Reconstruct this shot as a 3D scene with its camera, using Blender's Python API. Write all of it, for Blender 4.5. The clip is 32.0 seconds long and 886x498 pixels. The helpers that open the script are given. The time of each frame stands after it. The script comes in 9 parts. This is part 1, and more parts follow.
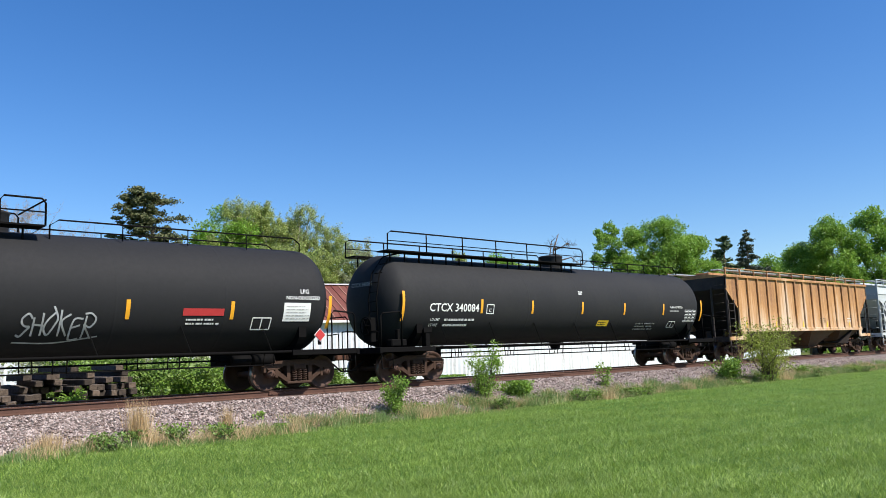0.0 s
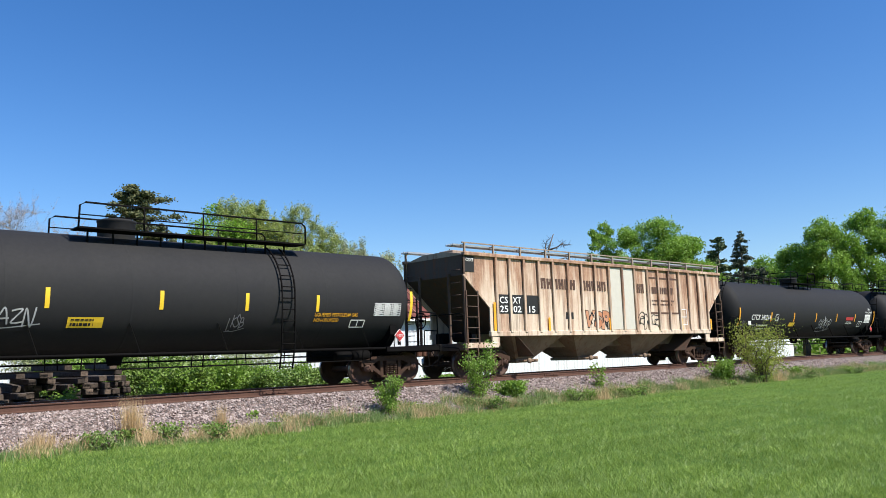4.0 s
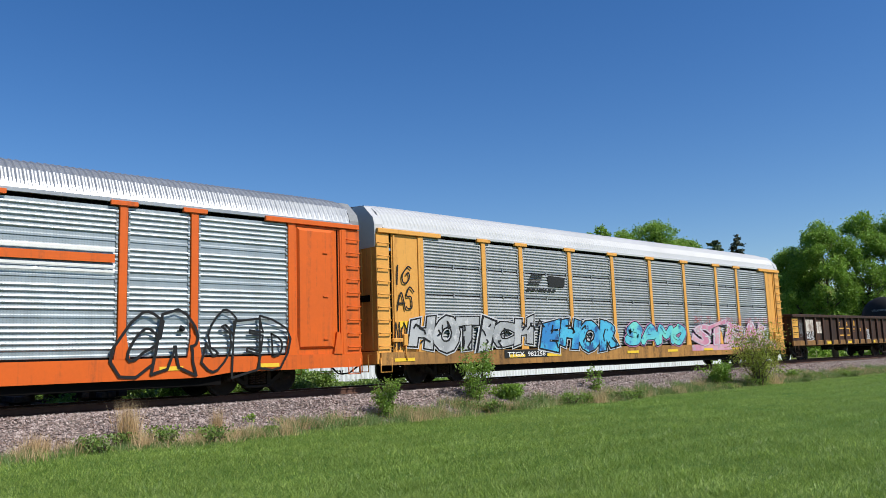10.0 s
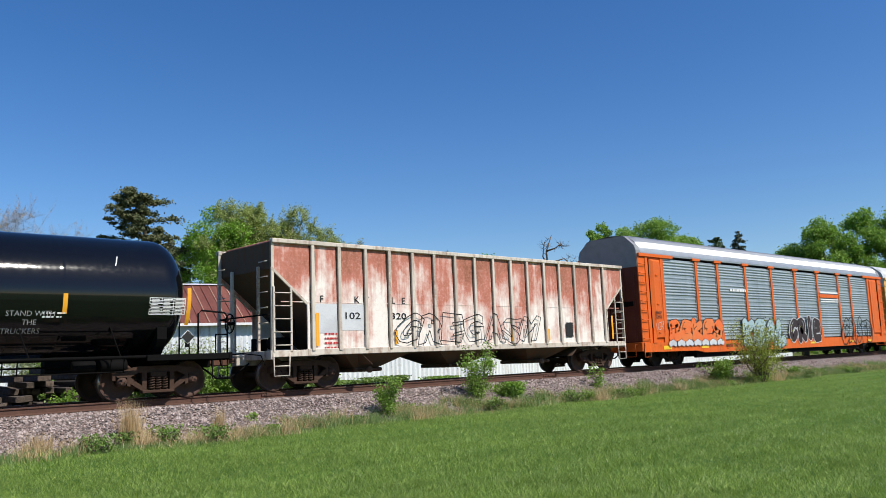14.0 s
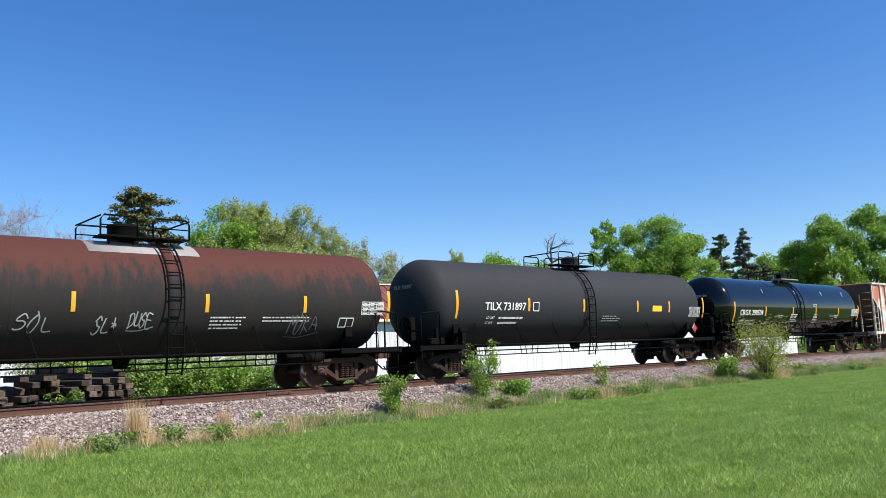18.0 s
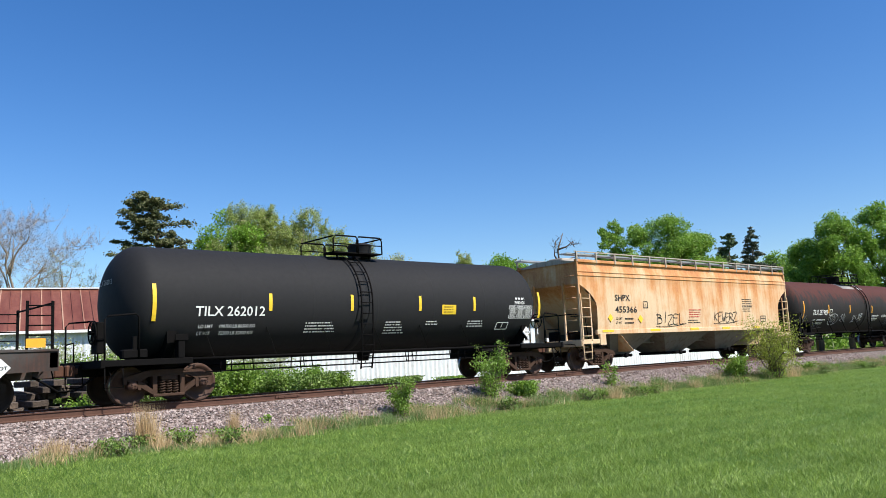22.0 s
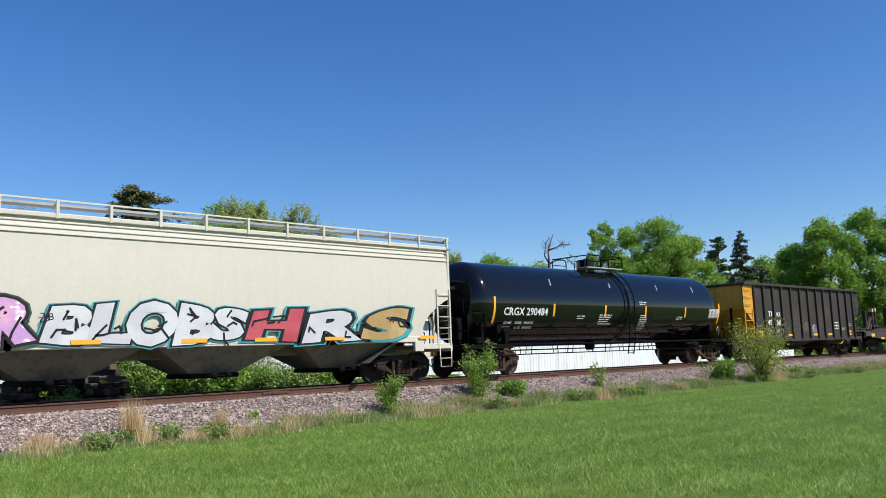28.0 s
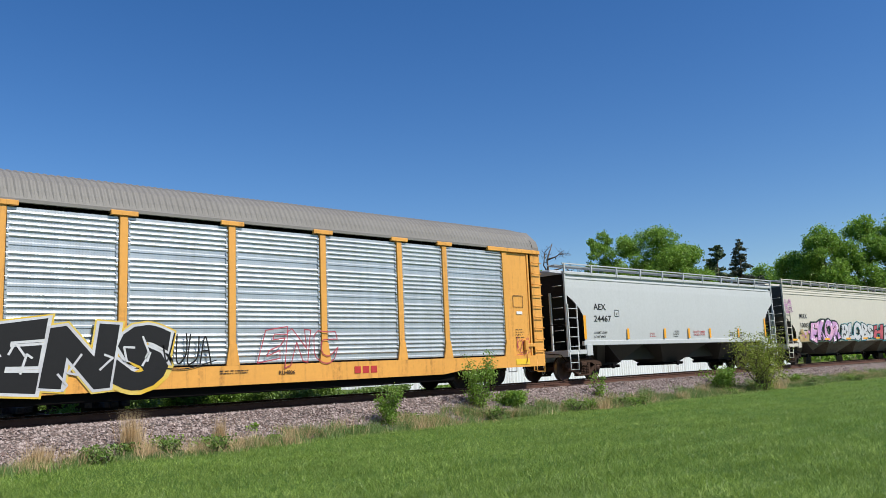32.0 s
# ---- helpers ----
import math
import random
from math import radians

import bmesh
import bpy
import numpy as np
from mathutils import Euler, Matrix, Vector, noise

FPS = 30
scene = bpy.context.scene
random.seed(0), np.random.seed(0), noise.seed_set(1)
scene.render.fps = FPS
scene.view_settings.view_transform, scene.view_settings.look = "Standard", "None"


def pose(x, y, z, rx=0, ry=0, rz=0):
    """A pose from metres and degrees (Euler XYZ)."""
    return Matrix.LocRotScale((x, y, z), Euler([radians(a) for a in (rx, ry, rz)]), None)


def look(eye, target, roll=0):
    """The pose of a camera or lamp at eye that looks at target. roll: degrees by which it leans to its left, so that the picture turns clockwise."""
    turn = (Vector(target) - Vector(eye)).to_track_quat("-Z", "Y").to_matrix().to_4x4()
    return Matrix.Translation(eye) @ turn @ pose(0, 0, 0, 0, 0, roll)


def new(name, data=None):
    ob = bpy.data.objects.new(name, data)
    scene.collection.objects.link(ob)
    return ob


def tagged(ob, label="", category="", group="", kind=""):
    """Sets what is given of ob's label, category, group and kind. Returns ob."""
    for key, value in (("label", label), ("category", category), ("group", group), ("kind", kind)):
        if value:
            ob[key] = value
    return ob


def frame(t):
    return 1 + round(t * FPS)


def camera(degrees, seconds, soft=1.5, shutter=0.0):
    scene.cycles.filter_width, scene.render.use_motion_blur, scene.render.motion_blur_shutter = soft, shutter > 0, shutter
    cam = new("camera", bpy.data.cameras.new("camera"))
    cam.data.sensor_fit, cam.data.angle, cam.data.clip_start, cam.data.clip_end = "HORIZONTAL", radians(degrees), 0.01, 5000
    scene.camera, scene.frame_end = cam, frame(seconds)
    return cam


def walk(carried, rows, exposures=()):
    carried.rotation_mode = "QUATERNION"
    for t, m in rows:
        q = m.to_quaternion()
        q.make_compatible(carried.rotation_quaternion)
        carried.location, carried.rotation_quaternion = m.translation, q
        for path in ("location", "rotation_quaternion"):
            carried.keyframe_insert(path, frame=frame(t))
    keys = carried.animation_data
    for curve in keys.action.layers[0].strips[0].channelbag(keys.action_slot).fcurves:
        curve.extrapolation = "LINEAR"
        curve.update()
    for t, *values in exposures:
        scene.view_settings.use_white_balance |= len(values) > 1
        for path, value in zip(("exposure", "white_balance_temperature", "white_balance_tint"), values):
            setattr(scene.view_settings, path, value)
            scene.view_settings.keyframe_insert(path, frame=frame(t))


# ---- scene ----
EYE = (0.0, -20.55, 0.79)
# seconds, heading, tilt, lean: a hand-held camera on one spot
TURNS = [
    (0, -42.11, 7.51, 2.14),
    (0.5, -41.92, 7.80, 2.20),
    (1, -41.87, 7.79, 2.21),
    (1.5, -42.00, 7.82, 2.05),
    (2, -42.18, 7.79, 1.90),
    (2.5, -42.23, 7.65, 1.92),
    (3, -42.39, 7.53, 1.86),
    (3.5, -42.45, 7.43, 1.86),
    (4, -42.50, 7.48, 1.93),
    (4.5, -42.50, 7.51, 1.92),
    (6.5, -42.37, 7.64, 1.93),
    (7, -42.36, 7.78, 1.90),
    (7.5, -42.49, 7.76, 1.92),
    (8, -42.57, 7.73, 1.93),
    (8.5, -42.68, 7.75, 1.84),
    (9, -42.57, 7.76, 1.98),
    (9.5, -42.67, 7.75, 1.94),
    (10, -42.72, 7.70, 1.91),
    (10.5, -42.66, 7.60, 1.94),
    (11, -42.69, 7.49, 2.05),
    (11.5, -42.63, 7.45, 2.18),
    (12, -42.47, 7.48, 2.19),
    (12.5, -42.46, 7.60, 2.23),
    (13, -42.49, 7.73, 2.23),
    (13.5, -42.60, 7.71, 2.17),
    (14, -42.60, 7.57, 2.16),
    (14.5, -42.60, 7.53, 2.12),
    (15, -42.62, 7.53, 2.16),
    (15.5, -42.65, 7.50, 2.16),
    (17.5, -42.40, 7.52, 2.31),
    (18, -42.28, 7.47, 2.38),
    (18.5, -42.17, 7.39, 2.39),
    (19, -42.23, 7.28, 2.42),
    (19.5, -42.29, 7.30, 2.62),
    (20, -42.19, 7.28, 2.61),
    (20.5, -42.04, 7.29, 2.54),
    (21, -41.84, 7.42, 2.60),
    (21.5, -41.72, 7.60, 2.87),
    (22, -41.70, 7.61, 2.84),
    (22.5, -41.68, 7.63, 2.85),
    (23, -41.70, 7.73, 2.60),
    (23.5, -41.77, 7.78, 2.47),
    (24, -41.90, 7.89, 2.22),
    (24.5, -42.10, 7.72, 1.96),
    (26.5, -42.32, 7.76, 2.00),
    (27, -42.43, 7.66, 2.09),
    (27.5, -42.46, 7.56, 2.11),
    (28, -42.50, 7.49, 2.00),
    (28.5, -42.57, 7.52, 2.05),
    (29, -42.65, 7.59, 2.09),
    (29.5, -42.64, 7.62, 2.25),
    (30, -42.67, 7.64, 2.28),
    (30.5, -42.77, 7.77, 2.17),
    (31, -42.70, 7.96, 2.30),
    (31.5, -42.54, 8.17, 2.45),
    (32, -42.52, 8.22, 2.38),
]
cam = camera(57.71, 32.0, 0.55)
walk(cam, [(t, pose(*EYE, 90 + tilt, lean, head)) for t, head, tilt, lean in TURNS],
     [(0, 0.56), (1, 0.50), (2, 0.27), (3, 0.28), (4, 0.54), (7, 0.24), (10, 0.10), (12, 0.06), (13, 0.08), (15, 0.38), (18, 0.58), (20, 0.24), (22, 0.5), (24, 0.42), (27, 0.42), (28, 0.34), (30, 0.12), (32, 0.10)])

# how far the train has rolled along +x at each second
RUN = [
    (0, 0.000), (1, 10.334), (2, 20.689), (3, 31.065), (4, 41.455), (5, 51.820),
    (6, 62.151), (7, 72.448), (8, 82.749), (9, 93.110), (10, 103.532), (11, 114.013),
    (12, 124.520), (13, 135.043), (14, 145.583), (15, 156.143), (16, 166.729), (17, 177.342),
    (18, 187.981), (19, 198.637), (20, 209.306), (21, 219.988), (22, 230.686), (23, 241.409),
    (24, 252.157), (25, 262.931), (26, 273.719), (27, 284.515), (28, 295.318), (29, 306.132),
    (30, 316.972), (31, 327.838), (32, 338.732),
]

import collections

# ---- sky, sun ----
SUN_EL, SUN_AZ = radians(48), radians(-70)  # towards the sun, from +x
world = bpy.data.worlds.new("sky")
scene.world = world
world.use_nodes = True
wn = world.node_tree.nodes
sky = wn.new("ShaderNodeTexSky")
sky.sky_type, sky.sun_disc = "NISHITA", False
sky.sun_elevation, sky.sun_rotation = SUN_EL, radians(90) - SUN_AZ
sky.air_density, sky.dust_density, sky.ozone_density = 1.0, 0.5, 3.6
sky.altitude = 300
hue = wn.new("ShaderNodeHueSaturation")
hue.inputs["Hue"].default_value, hue.inputs["Saturation"].default_value = 0.508, 1.29
world.node_tree.links.new(sky.outputs[0], hue.inputs["Color"])
world.node_tree.links.new(hue.outputs[0], wn["Background"].inputs[0])
wn["Background"].inputs[1].default_value = 0.112
sun = new("sun", bpy.data.lights.new("sun", "SUN"))
sun.data.energy, sun.data.angle, sun.data.color = 5.0, radians(0.5), (1.0, 0.95, 0.87)
toward = Vector((math.cos(SUN_EL) * math.cos(SUN_AZ), math.cos(SUN_EL) * math.sin(SUN_AZ), math.sin(SUN_EL)))
sun.matrix_world = look(toward * 60, (0, 0, 0))


# ---- materials ----
def nodes_of(name, rough=0.6, metal=0.0):
    m = bpy.data.materials.new(name)
    m.use_nodes = True
    nt = m.node_tree
    b = nt.nodes["Principled BSDF"]
    b.inputs["Roughness"].default_value, b.inputs["Metallic"].default_value = rough, metal
    return m, nt, b


def coords(nt, scale=(1, 1, 1), spread=True):
    """Object space in metres, shifted by a random amount for each object."""
    tc = nt.nodes.new("ShaderNodeTexCoord")
    mp = nt.nodes.new("ShaderNodeMapping")
    mp.inputs["Scale"].default_value = scale
    nt.links.new(tc.outputs["Object"], mp.inputs["Vector"])
    if spread:
        oi = nt.nodes.new("ShaderNodeObjectInfo")
        mul = nt.nodes.new("ShaderNodeMath")
        mul.operation = "MULTIPLY"
        mul.inputs[1].default_value = 37.0
        nt.links.new(oi.outputs["Random"], mul.inputs[0])
        nt.links.new(mul.outputs[0], mp.inputs["Location"])
    return mp.outputs["Vector"]


def noise_of(nt, scale, vec, detail=5.0, rough=0.6):
    n = nt.nodes.new("ShaderNodeTexNoise")
    n.inputs["Scale"].default_value, n.inputs["Detail"].default_value, n.inputs["Roughness"].default_value = scale, detail, rough
    nt.links.new(vec, n.inputs["Vector"])
    return n.outputs["Fac"]


def ramp(nt, fac, lo, hi, a=0.0, b=1.0):
    r = nt.nodes.new("ShaderNodeMapRange")
    for k, v in (("From Min", lo), ("From Max", hi), ("To Min", a), ("To Max", b)):
        r.inputs[k].default_value = v
    nt.links.new(fac, r.inputs["Value"])
    return r.outputs["Result"]


def times_(nt, a, b):
    m = nt.nodes.new("ShaderNodeMath")
    m.operation = "MULTIPLY"
    nt.links.new(a, m.inputs[0])
    if isinstance(b, (int, float)):
        m.inputs[1].default_value = b
    else:
        nt.links.new(b, m.inputs[1])
    return m.outputs[0]


def mix(nt, fac, a, b):
    m = nt.nodes.new("ShaderNodeMix")
    m.data_type = "RGBA"
    for s, v in ((0, fac), (6, a), (7, b)):
        if isinstance(v, (int, float)):
            m.inputs[s].default_value = v
        elif isinstance(v, tuple):
            m.inputs[s].default_value = (*v, 1.0)
        else:
            nt.links.new(v, m.inputs[s])
    return m.outputs[2]


def bump(nt, b, height, strength=0.3, distance=0.02):
    n = nt.nodes.new("ShaderNodeBump")
    n.inputs["Strength"].default_value, n.inputs["Distance"].default_value = strength, distance
    nt.links.new(height, n.inputs["Height"])
    nt.links.new(n.outputs["Normal"], b.inputs["Normal"])


def paint(name, colour, rough=0.55, rust=0.0, rust_colour=(0.16, 0.06, 0.025), grime=0.35, grime_colour=(0.05, 0.04, 0.03),
          top=None, top_band=(2.5, 3.9), metal=0.0, streak=0.3, coat=0.0, spread=True, spec=0.3):
    """Weathered paint: patches of grime, vertical streaks, rust spots; top: a second colour that takes over with height."""
    m, nt, b = nodes_of(name, rough, metal)
    big = noise_of(nt, 0.55, coords(nt, spread=spread), 6.0, 0.65)
    fine = noise_of(nt, 9.0, coords(nt, spread=spread), 6.0, 0.7)
    run = noise_of(nt, 1.0, coords(nt, (5.0, 5.0, 0.28), spread), 5.0, 0.65)
    c = mix(nt, ramp(nt, big, 0.42, 0.75, 0.0, grime), colour, grime_colour)
    c = mix(nt, ramp(nt, run, 0.5, 0.78, 0.0, streak), c, tuple(v * 0.45 + 0.012 for v in colour))
    if top:
        tc = nt.nodes.new("ShaderNodeTexCoord")
        sx = nt.nodes.new("ShaderNodeSeparateXYZ")
        nt.links.new(tc.outputs["Object"], sx.inputs[0])
        add = nt.nodes.new("ShaderNodeMath")
        add.operation = "MULTIPLY_ADD"
        nt.links.new(run, add.inputs[0])
        add.inputs[1].default_value = 2.6
        nt.links.new(sx.outputs["Z"], add.inputs[2])
        add2 = nt.nodes.new("ShaderNodeMath")
        add2.operation = "MULTIPLY_ADD"
        nt.links.new(big, add2.inputs[0])
        add2.inputs[1].default_value = 1.2
        nt.links.new(add.outputs[0], add2.inputs[2])
        f = ramp(nt, add2.outputs[0], top_band[0] + 1.9, top_band[1] + 1.9)
        c = mix(nt, times_(nt, f, ramp(nt, fine, 0.25, 0.6, 0.55, 1.0)), c, top)
    if rust:
        f = times_(nt, ramp(nt, run, 0.52 - 0.15 * rust, 0.66, 0.0, 1.0), ramp(nt, fine, 0.35, 0.62, 0.0, 1.0))
        c = mix(nt, times_(nt, f, min(1.0, 0.5 + rust)), c, rust_colour)
    c = mix(nt, ramp(nt, fine, 0.35, 0.8, 0.0, 0.22), c, tuple(v * 0.55 for v in colour))
    nt.links.new(c, b.inputs["Base Color"])
    nt.links.new(ramp(nt, fine, 0.3, 0.7, max(0.04, rough - 0.03), min(1.0, rough + 0.04)), b.inputs["Roughness"])
    b.inputs["Specular IOR Level"].default_value = spec
    if coat:
        b.inputs["Coat Weight"].default_value, b.inputs["Coat Roughness"].default_value = coat, 0.06
    bump(nt, b, fine, 0.06, 0.006)
    return m


def plain(name, colour, rough=0.6, metal=0.0, vary=0.25, scale=6.0, spec=None):
    m, nt, b = nodes_of(name, rough, metal)
    b.inputs["Specular IOR Level"].default_value = spec if spec is not None else 0.5 if rough < 0.5 else 0.25
    n = noise_of(nt, scale, coords(nt), 5.0, 0.65)
    n2 = noise_of(nt, scale * 9, coords(nt), 3.0, 0.6)
    c = mix(nt, ramp(nt, n, 0.3, 0.72, 0.0, vary), colour, tuple(v * 0.4 for v in colour))
    c = mix(nt, ramp(nt, n2, 0.4, 0.75, 0.0, vary * 0.6), c, tuple(min(1.0, v * 1.5 + 0.01) for v in colour))
    nt.links.new(c, b.inputs["Base Color"])
    bump(nt, b, n2, 0.15, 0.004)
    return m


def leafy(name, a, b_, gloss=0.5, trans=0.25):
    """Leaves: colour varies from clump to clump, some light comes through."""
    m, nt, b = nodes_of(name, gloss)
    g = nt.nodes.new("ShaderNodeNewGeometry")
    n = noise_of(nt, 0.7, coords(nt), 3.0)
    c = mix(nt, g.outputs["Random Per Island"], a, b_)
    c = mix(nt, ramp(nt, n, 0.35, 0.7, 0.0, 0.5), c, tuple((p * 0.45 + q * 0.2) for p, q in zip(a, b_)))
    nt.links.new(c, b.inputs["Base Color"])
    t = nt.nodes.new("ShaderNodeBsdfTranslucent")
    nt.links.new(c, t.inputs["Color"])
    ms = nt.nodes.new("ShaderNodeMixShader")
    ms.inputs[0].default_value = trans
    nt.links.new(b.outputs[0], ms.inputs[1])
    nt.links.new(t.outputs[0], ms.inputs[2])
    nt.links.new(ms.outputs[0], nt.nodes["Material Output"].inputs["Surface"])
    return m


BLACK = paint("black_tank_paint", (0.0190, 0.0190, 0.0205), 0.7, 0.0, grime=0.3, grime_colour=(0.026, 0.025, 0.025), streak=0.3, spec=0.14)
DUSTY = paint("dusty_black_paint", (0.0225, 0.0225, 0.0240), 0.7, 0.0, grime=0.45, grime_colour=(0.034, 0.033, 0.031), streak=0.5, spec=0.14)
GLOSSY = paint("glossy_black_paint", (0.0035, 0.004, 0.005), 0.07, 0.0, grime=0.12, grime_colour=(0.007, 0.007, 0.007), streak=0.1, spec=0.45)
SLATE = paint("slate_grey_paint", (0.029, 0.030, 0.034), 0.7, 0.0, grime=0.25, grime_colour=(0.038, 0.038, 0.038), spec=0.14)
BROWNTOP = paint("rust_topped_black_paint", (0.024, 0.022, 0.022), 0.75, 0.0, grime=0.3, top=(0.086, 0.028, 0.021), top_band=(2.75, 3.35), spec=0.14)
GEAR = plain("black_running_gear", (0.0055, 0.005, 0.005), 0.8, spec=0.06)
TRUCKM = plain("rusty_truck_casting", (0.062, 0.036, 0.025), 0.85, vary=0.6, spec=0.12)
TRUCKD = plain("dark_truck_casting", (0.030, 0.022, 0.018), 0.8, vary=0.5, spec=0.12)
WHEELM = plain("rusty_wheel_steel", (0.075, 0.040, 0.028), 0.7, vary=0.5)
TREADM = plain("polished_wheel_tread", (0.35, 0.33, 0.31), 0.35, 1.0)
COUPM = plain("rusty_coupler_steel", (0.10, 0.045, 0.028), 0.8, vary=0.6)
STRIPE = plain("amber_reflective_stripe", (0.80, 0.36, 0.02), 0.45, vary=0.2)
STRIPEY = plain("yellow_reflective_stripe", (0.80, 0.52, 0.03), 0.45, vary=0.2)
WHITE = plain("white_stencil_paint", (0.74, 0.74, 0.72), 0.6, vary=0.2, scale=12)
GREYST = plain("faded_stencil_paint", (0.35, 0.35, 0.34), 0.7, vary=0.35, scale=12)
INK = plain("black_stencil_paint", (0.02, 0.02, 0.02), 0.6)
YELST = plain("yellow_stencil_paint", (0.72, 0.36, 0.02), 0.6)
REDST = plain("red_stencil_paint", (0.45, 0.04, 0.04), 0.6)
GALV = plain("galvanised_steel", (0.40, 0.42, 0.43), 0.42, 0.55, vary=0.3, scale=2.0)


def aluminium(name, colour, rough, dirt, holes=0.0):
    m, nt, b = nodes_of(name, rough, 0.6)
    run = noise_of(nt, 1.0, coords(nt, (4.0, 4.0, 0.35)), 6.0, 0.7)
    fine = noise_of(nt, 14.0, coords(nt), 5.0, 0.7)
    big = noise_of(nt, 0.6, coords(nt), 5.0, 0.6)
    c = mix(nt, ramp(nt, run, 0.42, 0.72, 0.0, dirt), colour, tuple(v * 0.42 for v in colour))
    c = mix(nt, ramp(nt, big, 0.4, 0.7, 0.0, 0.35), c, tuple(v * 0.62 for v in colour))
    c = mix(nt, ramp(nt, fine, 0.5, 0.75, 0.0, 0.3), c, (0.25, 0.22, 0.19))
    if holes:
        # rows of punched holes, a thumb's width apart
        dots = []
        for way, pitch in (("X", 4.6), ("Z", 5.2)):
            w = nt.nodes.new("ShaderNodeTexWave")
            w.wave_type, w.bands_direction = "BANDS", way
            w.inputs["Scale"].default_value, w.inputs["Distortion"].default_value = pitch, 0.0
            nt.links.new(coords(nt, spread=False), w.inputs["Vector"])
            dots.append(ramp(nt, w.outputs["Fac"], 0.6, 0.85))
        c = mix(nt, times_(nt, times_(nt, dots[0], dots[1]), holes), c, (0.02, 0.02, 0.022))
    nt.links.new(c, b.inputs["Base Color"])
    nt.links.new(ramp(nt, fine, 0.3, 0.7, rough - 0.08, rough + 0.15), b.inputs["Roughness"])
    bump(nt, b, fine, 0.1, 0.004)
    return m


PANELG = aluminium("dull_galvanised_panel", (0.41, 0.43, 0.44), 0.5, 0.4, 0.35)
PANELB = aluminium("bright_galvanised_panel", (0.53, 0.57, 0.60), 0.36, 0.35, 0.22)
PANELO = aluminium("blue_grey_galvanised_panel", (0.38, 0.43, 0.46), 0.42, 0.4, 0.30)
ROOFW = paint("white_rack_roof", (0.50, 0.51, 0.52), 0.45, grime=0.12, streak=0.08)
ROOFG = paint("grey_rack_roof", (0.20, 0.19, 0.175), 0.6, grime=0.3, grime_colour=(0.13, 0.12, 0.11), streak=0.2)
ROOFS = aluminium("bare_rack_roof", (0.36, 0.38, 0.40), 0.4, 0.3)
RACKY = paint("yellow_rack_paint", (0.72, 0.35, 0.075), 0.5, rust=0.05, grime=0.12, streak=0.06)
RACKO = paint("orange_rack_paint", (0.66, 0.115, 0.010), 0.5, rust=0.05, grime=0.15, streak=0.08)


def stained(name, base, wash, core, z0, z1, amount, cell=(1.0, 1.0, 0.3), streak=0.45, dirt=(0.10, 0.07, 0.05), lift=0.34):
    """Pale paint with blotches of rust that gather between two heights and run down in streaks."""
    m, nt, b = nodes_of(name, 0.7)
    tc = nt.nodes.new("ShaderNodeTexCoord")
    sx = nt.nodes.new("ShaderNodeSeparateXYZ")
    nt.links.new(tc.outputs["Object"], sx.inputs[0])
    blot = noise_of(nt, 1.0, coords(nt, cell, False), 6.0, 0.62)
    run = noise_of(nt, 1.0, coords(nt, (6.0, 6.0, 0.3), False), 6.0, 0.7)
    fine = noise_of(nt, 11.0, coords(nt, spread=False), 6.0, 0.75)
    add = nt.nodes.new("ShaderNodeMath")
    add.operation = "ADD"
    nt.links.new(blot, add.inputs[0])
    nt.links.new(ramp(nt, sx.outputs["Z"], z0, z1, 0.0, lift), add.inputs[1])
    add2 = nt.nodes.new("ShaderNodeMath")
    add2.operation = "MULTIPLY_ADD"
    nt.links.new(run, add2.inputs[0])
    add2.inputs[1].default_value = 0.35
    nt.links.new(add.outputs[0], add2.inputs[2])
    e = 0.98 - amount
    f = times_(nt, ramp(nt, add2.outputs[0], e - 0.10, e + 0.10), ramp(nt, fine, 0.25, 0.5, 0.72, 1.0))
    c = mix(nt, f, base, wash)
    c = mix(nt, times_(nt, ramp(nt, add2.outputs[0], e + 0.08, e + 0.30), ramp(nt, fine, 0.3, 0.62, 0.2, 1.0)), c, core)
    c = mix(nt, ramp(nt, run, 0.5, 0.74, 0.0, streak), c, dirt)
    c = mix(nt, ramp(nt, fine, 0.5, 0.8, 0.0, 0.3), c, tuple(v * 0.5 for v in wash))
    nt.links.new(c, b.inputs["Base Color"])
    bump(nt, b, fine, 0.08, 0.006)
    return m


TANP = stained("rust_stained_tan_paint", (0.62, 0.50, 0.38), (0.36, 0.20, 0.12), (0.10, 0.05, 0.035), 1.4, 4.2, 0.20, (1.5, 1.5, 0.25), 0.8, (0.10, 0.055, 0.038), 0.24)
ORANGETAN = stained("orange_tan_paint", (0.60, 0.44, 0.30), (0.46, 0.23, 0.08), (0.20, 0.085, 0.035), 1.4, 3.6, 0.28, (1.1, 1.1, 0.18), 0.5, (0.13, 0.075, 0.045), 0.2)
KYLE = stained("white_paint_rusted_red", (0.74, 0.68, 0.62), (0.46, 0.15, 0.10), (0.20, 0.07, 0.028), 1.2, 3.7, 0.165, (0.8, 0.8, 0.55), 0.16, (0.26, 0.13, 0.08), 0.30)
SHPX = stained("cream_paint_rust_washed", (0.62, 0.45, 0.28), (0.55, 0.25, 0.085), (0.36, 0.10, 0.03), 1.8, 4.5, 0.18, (0.9, 0.9, 0.45), 0.25, (0.34, 0.15, 0.055), 0.30)
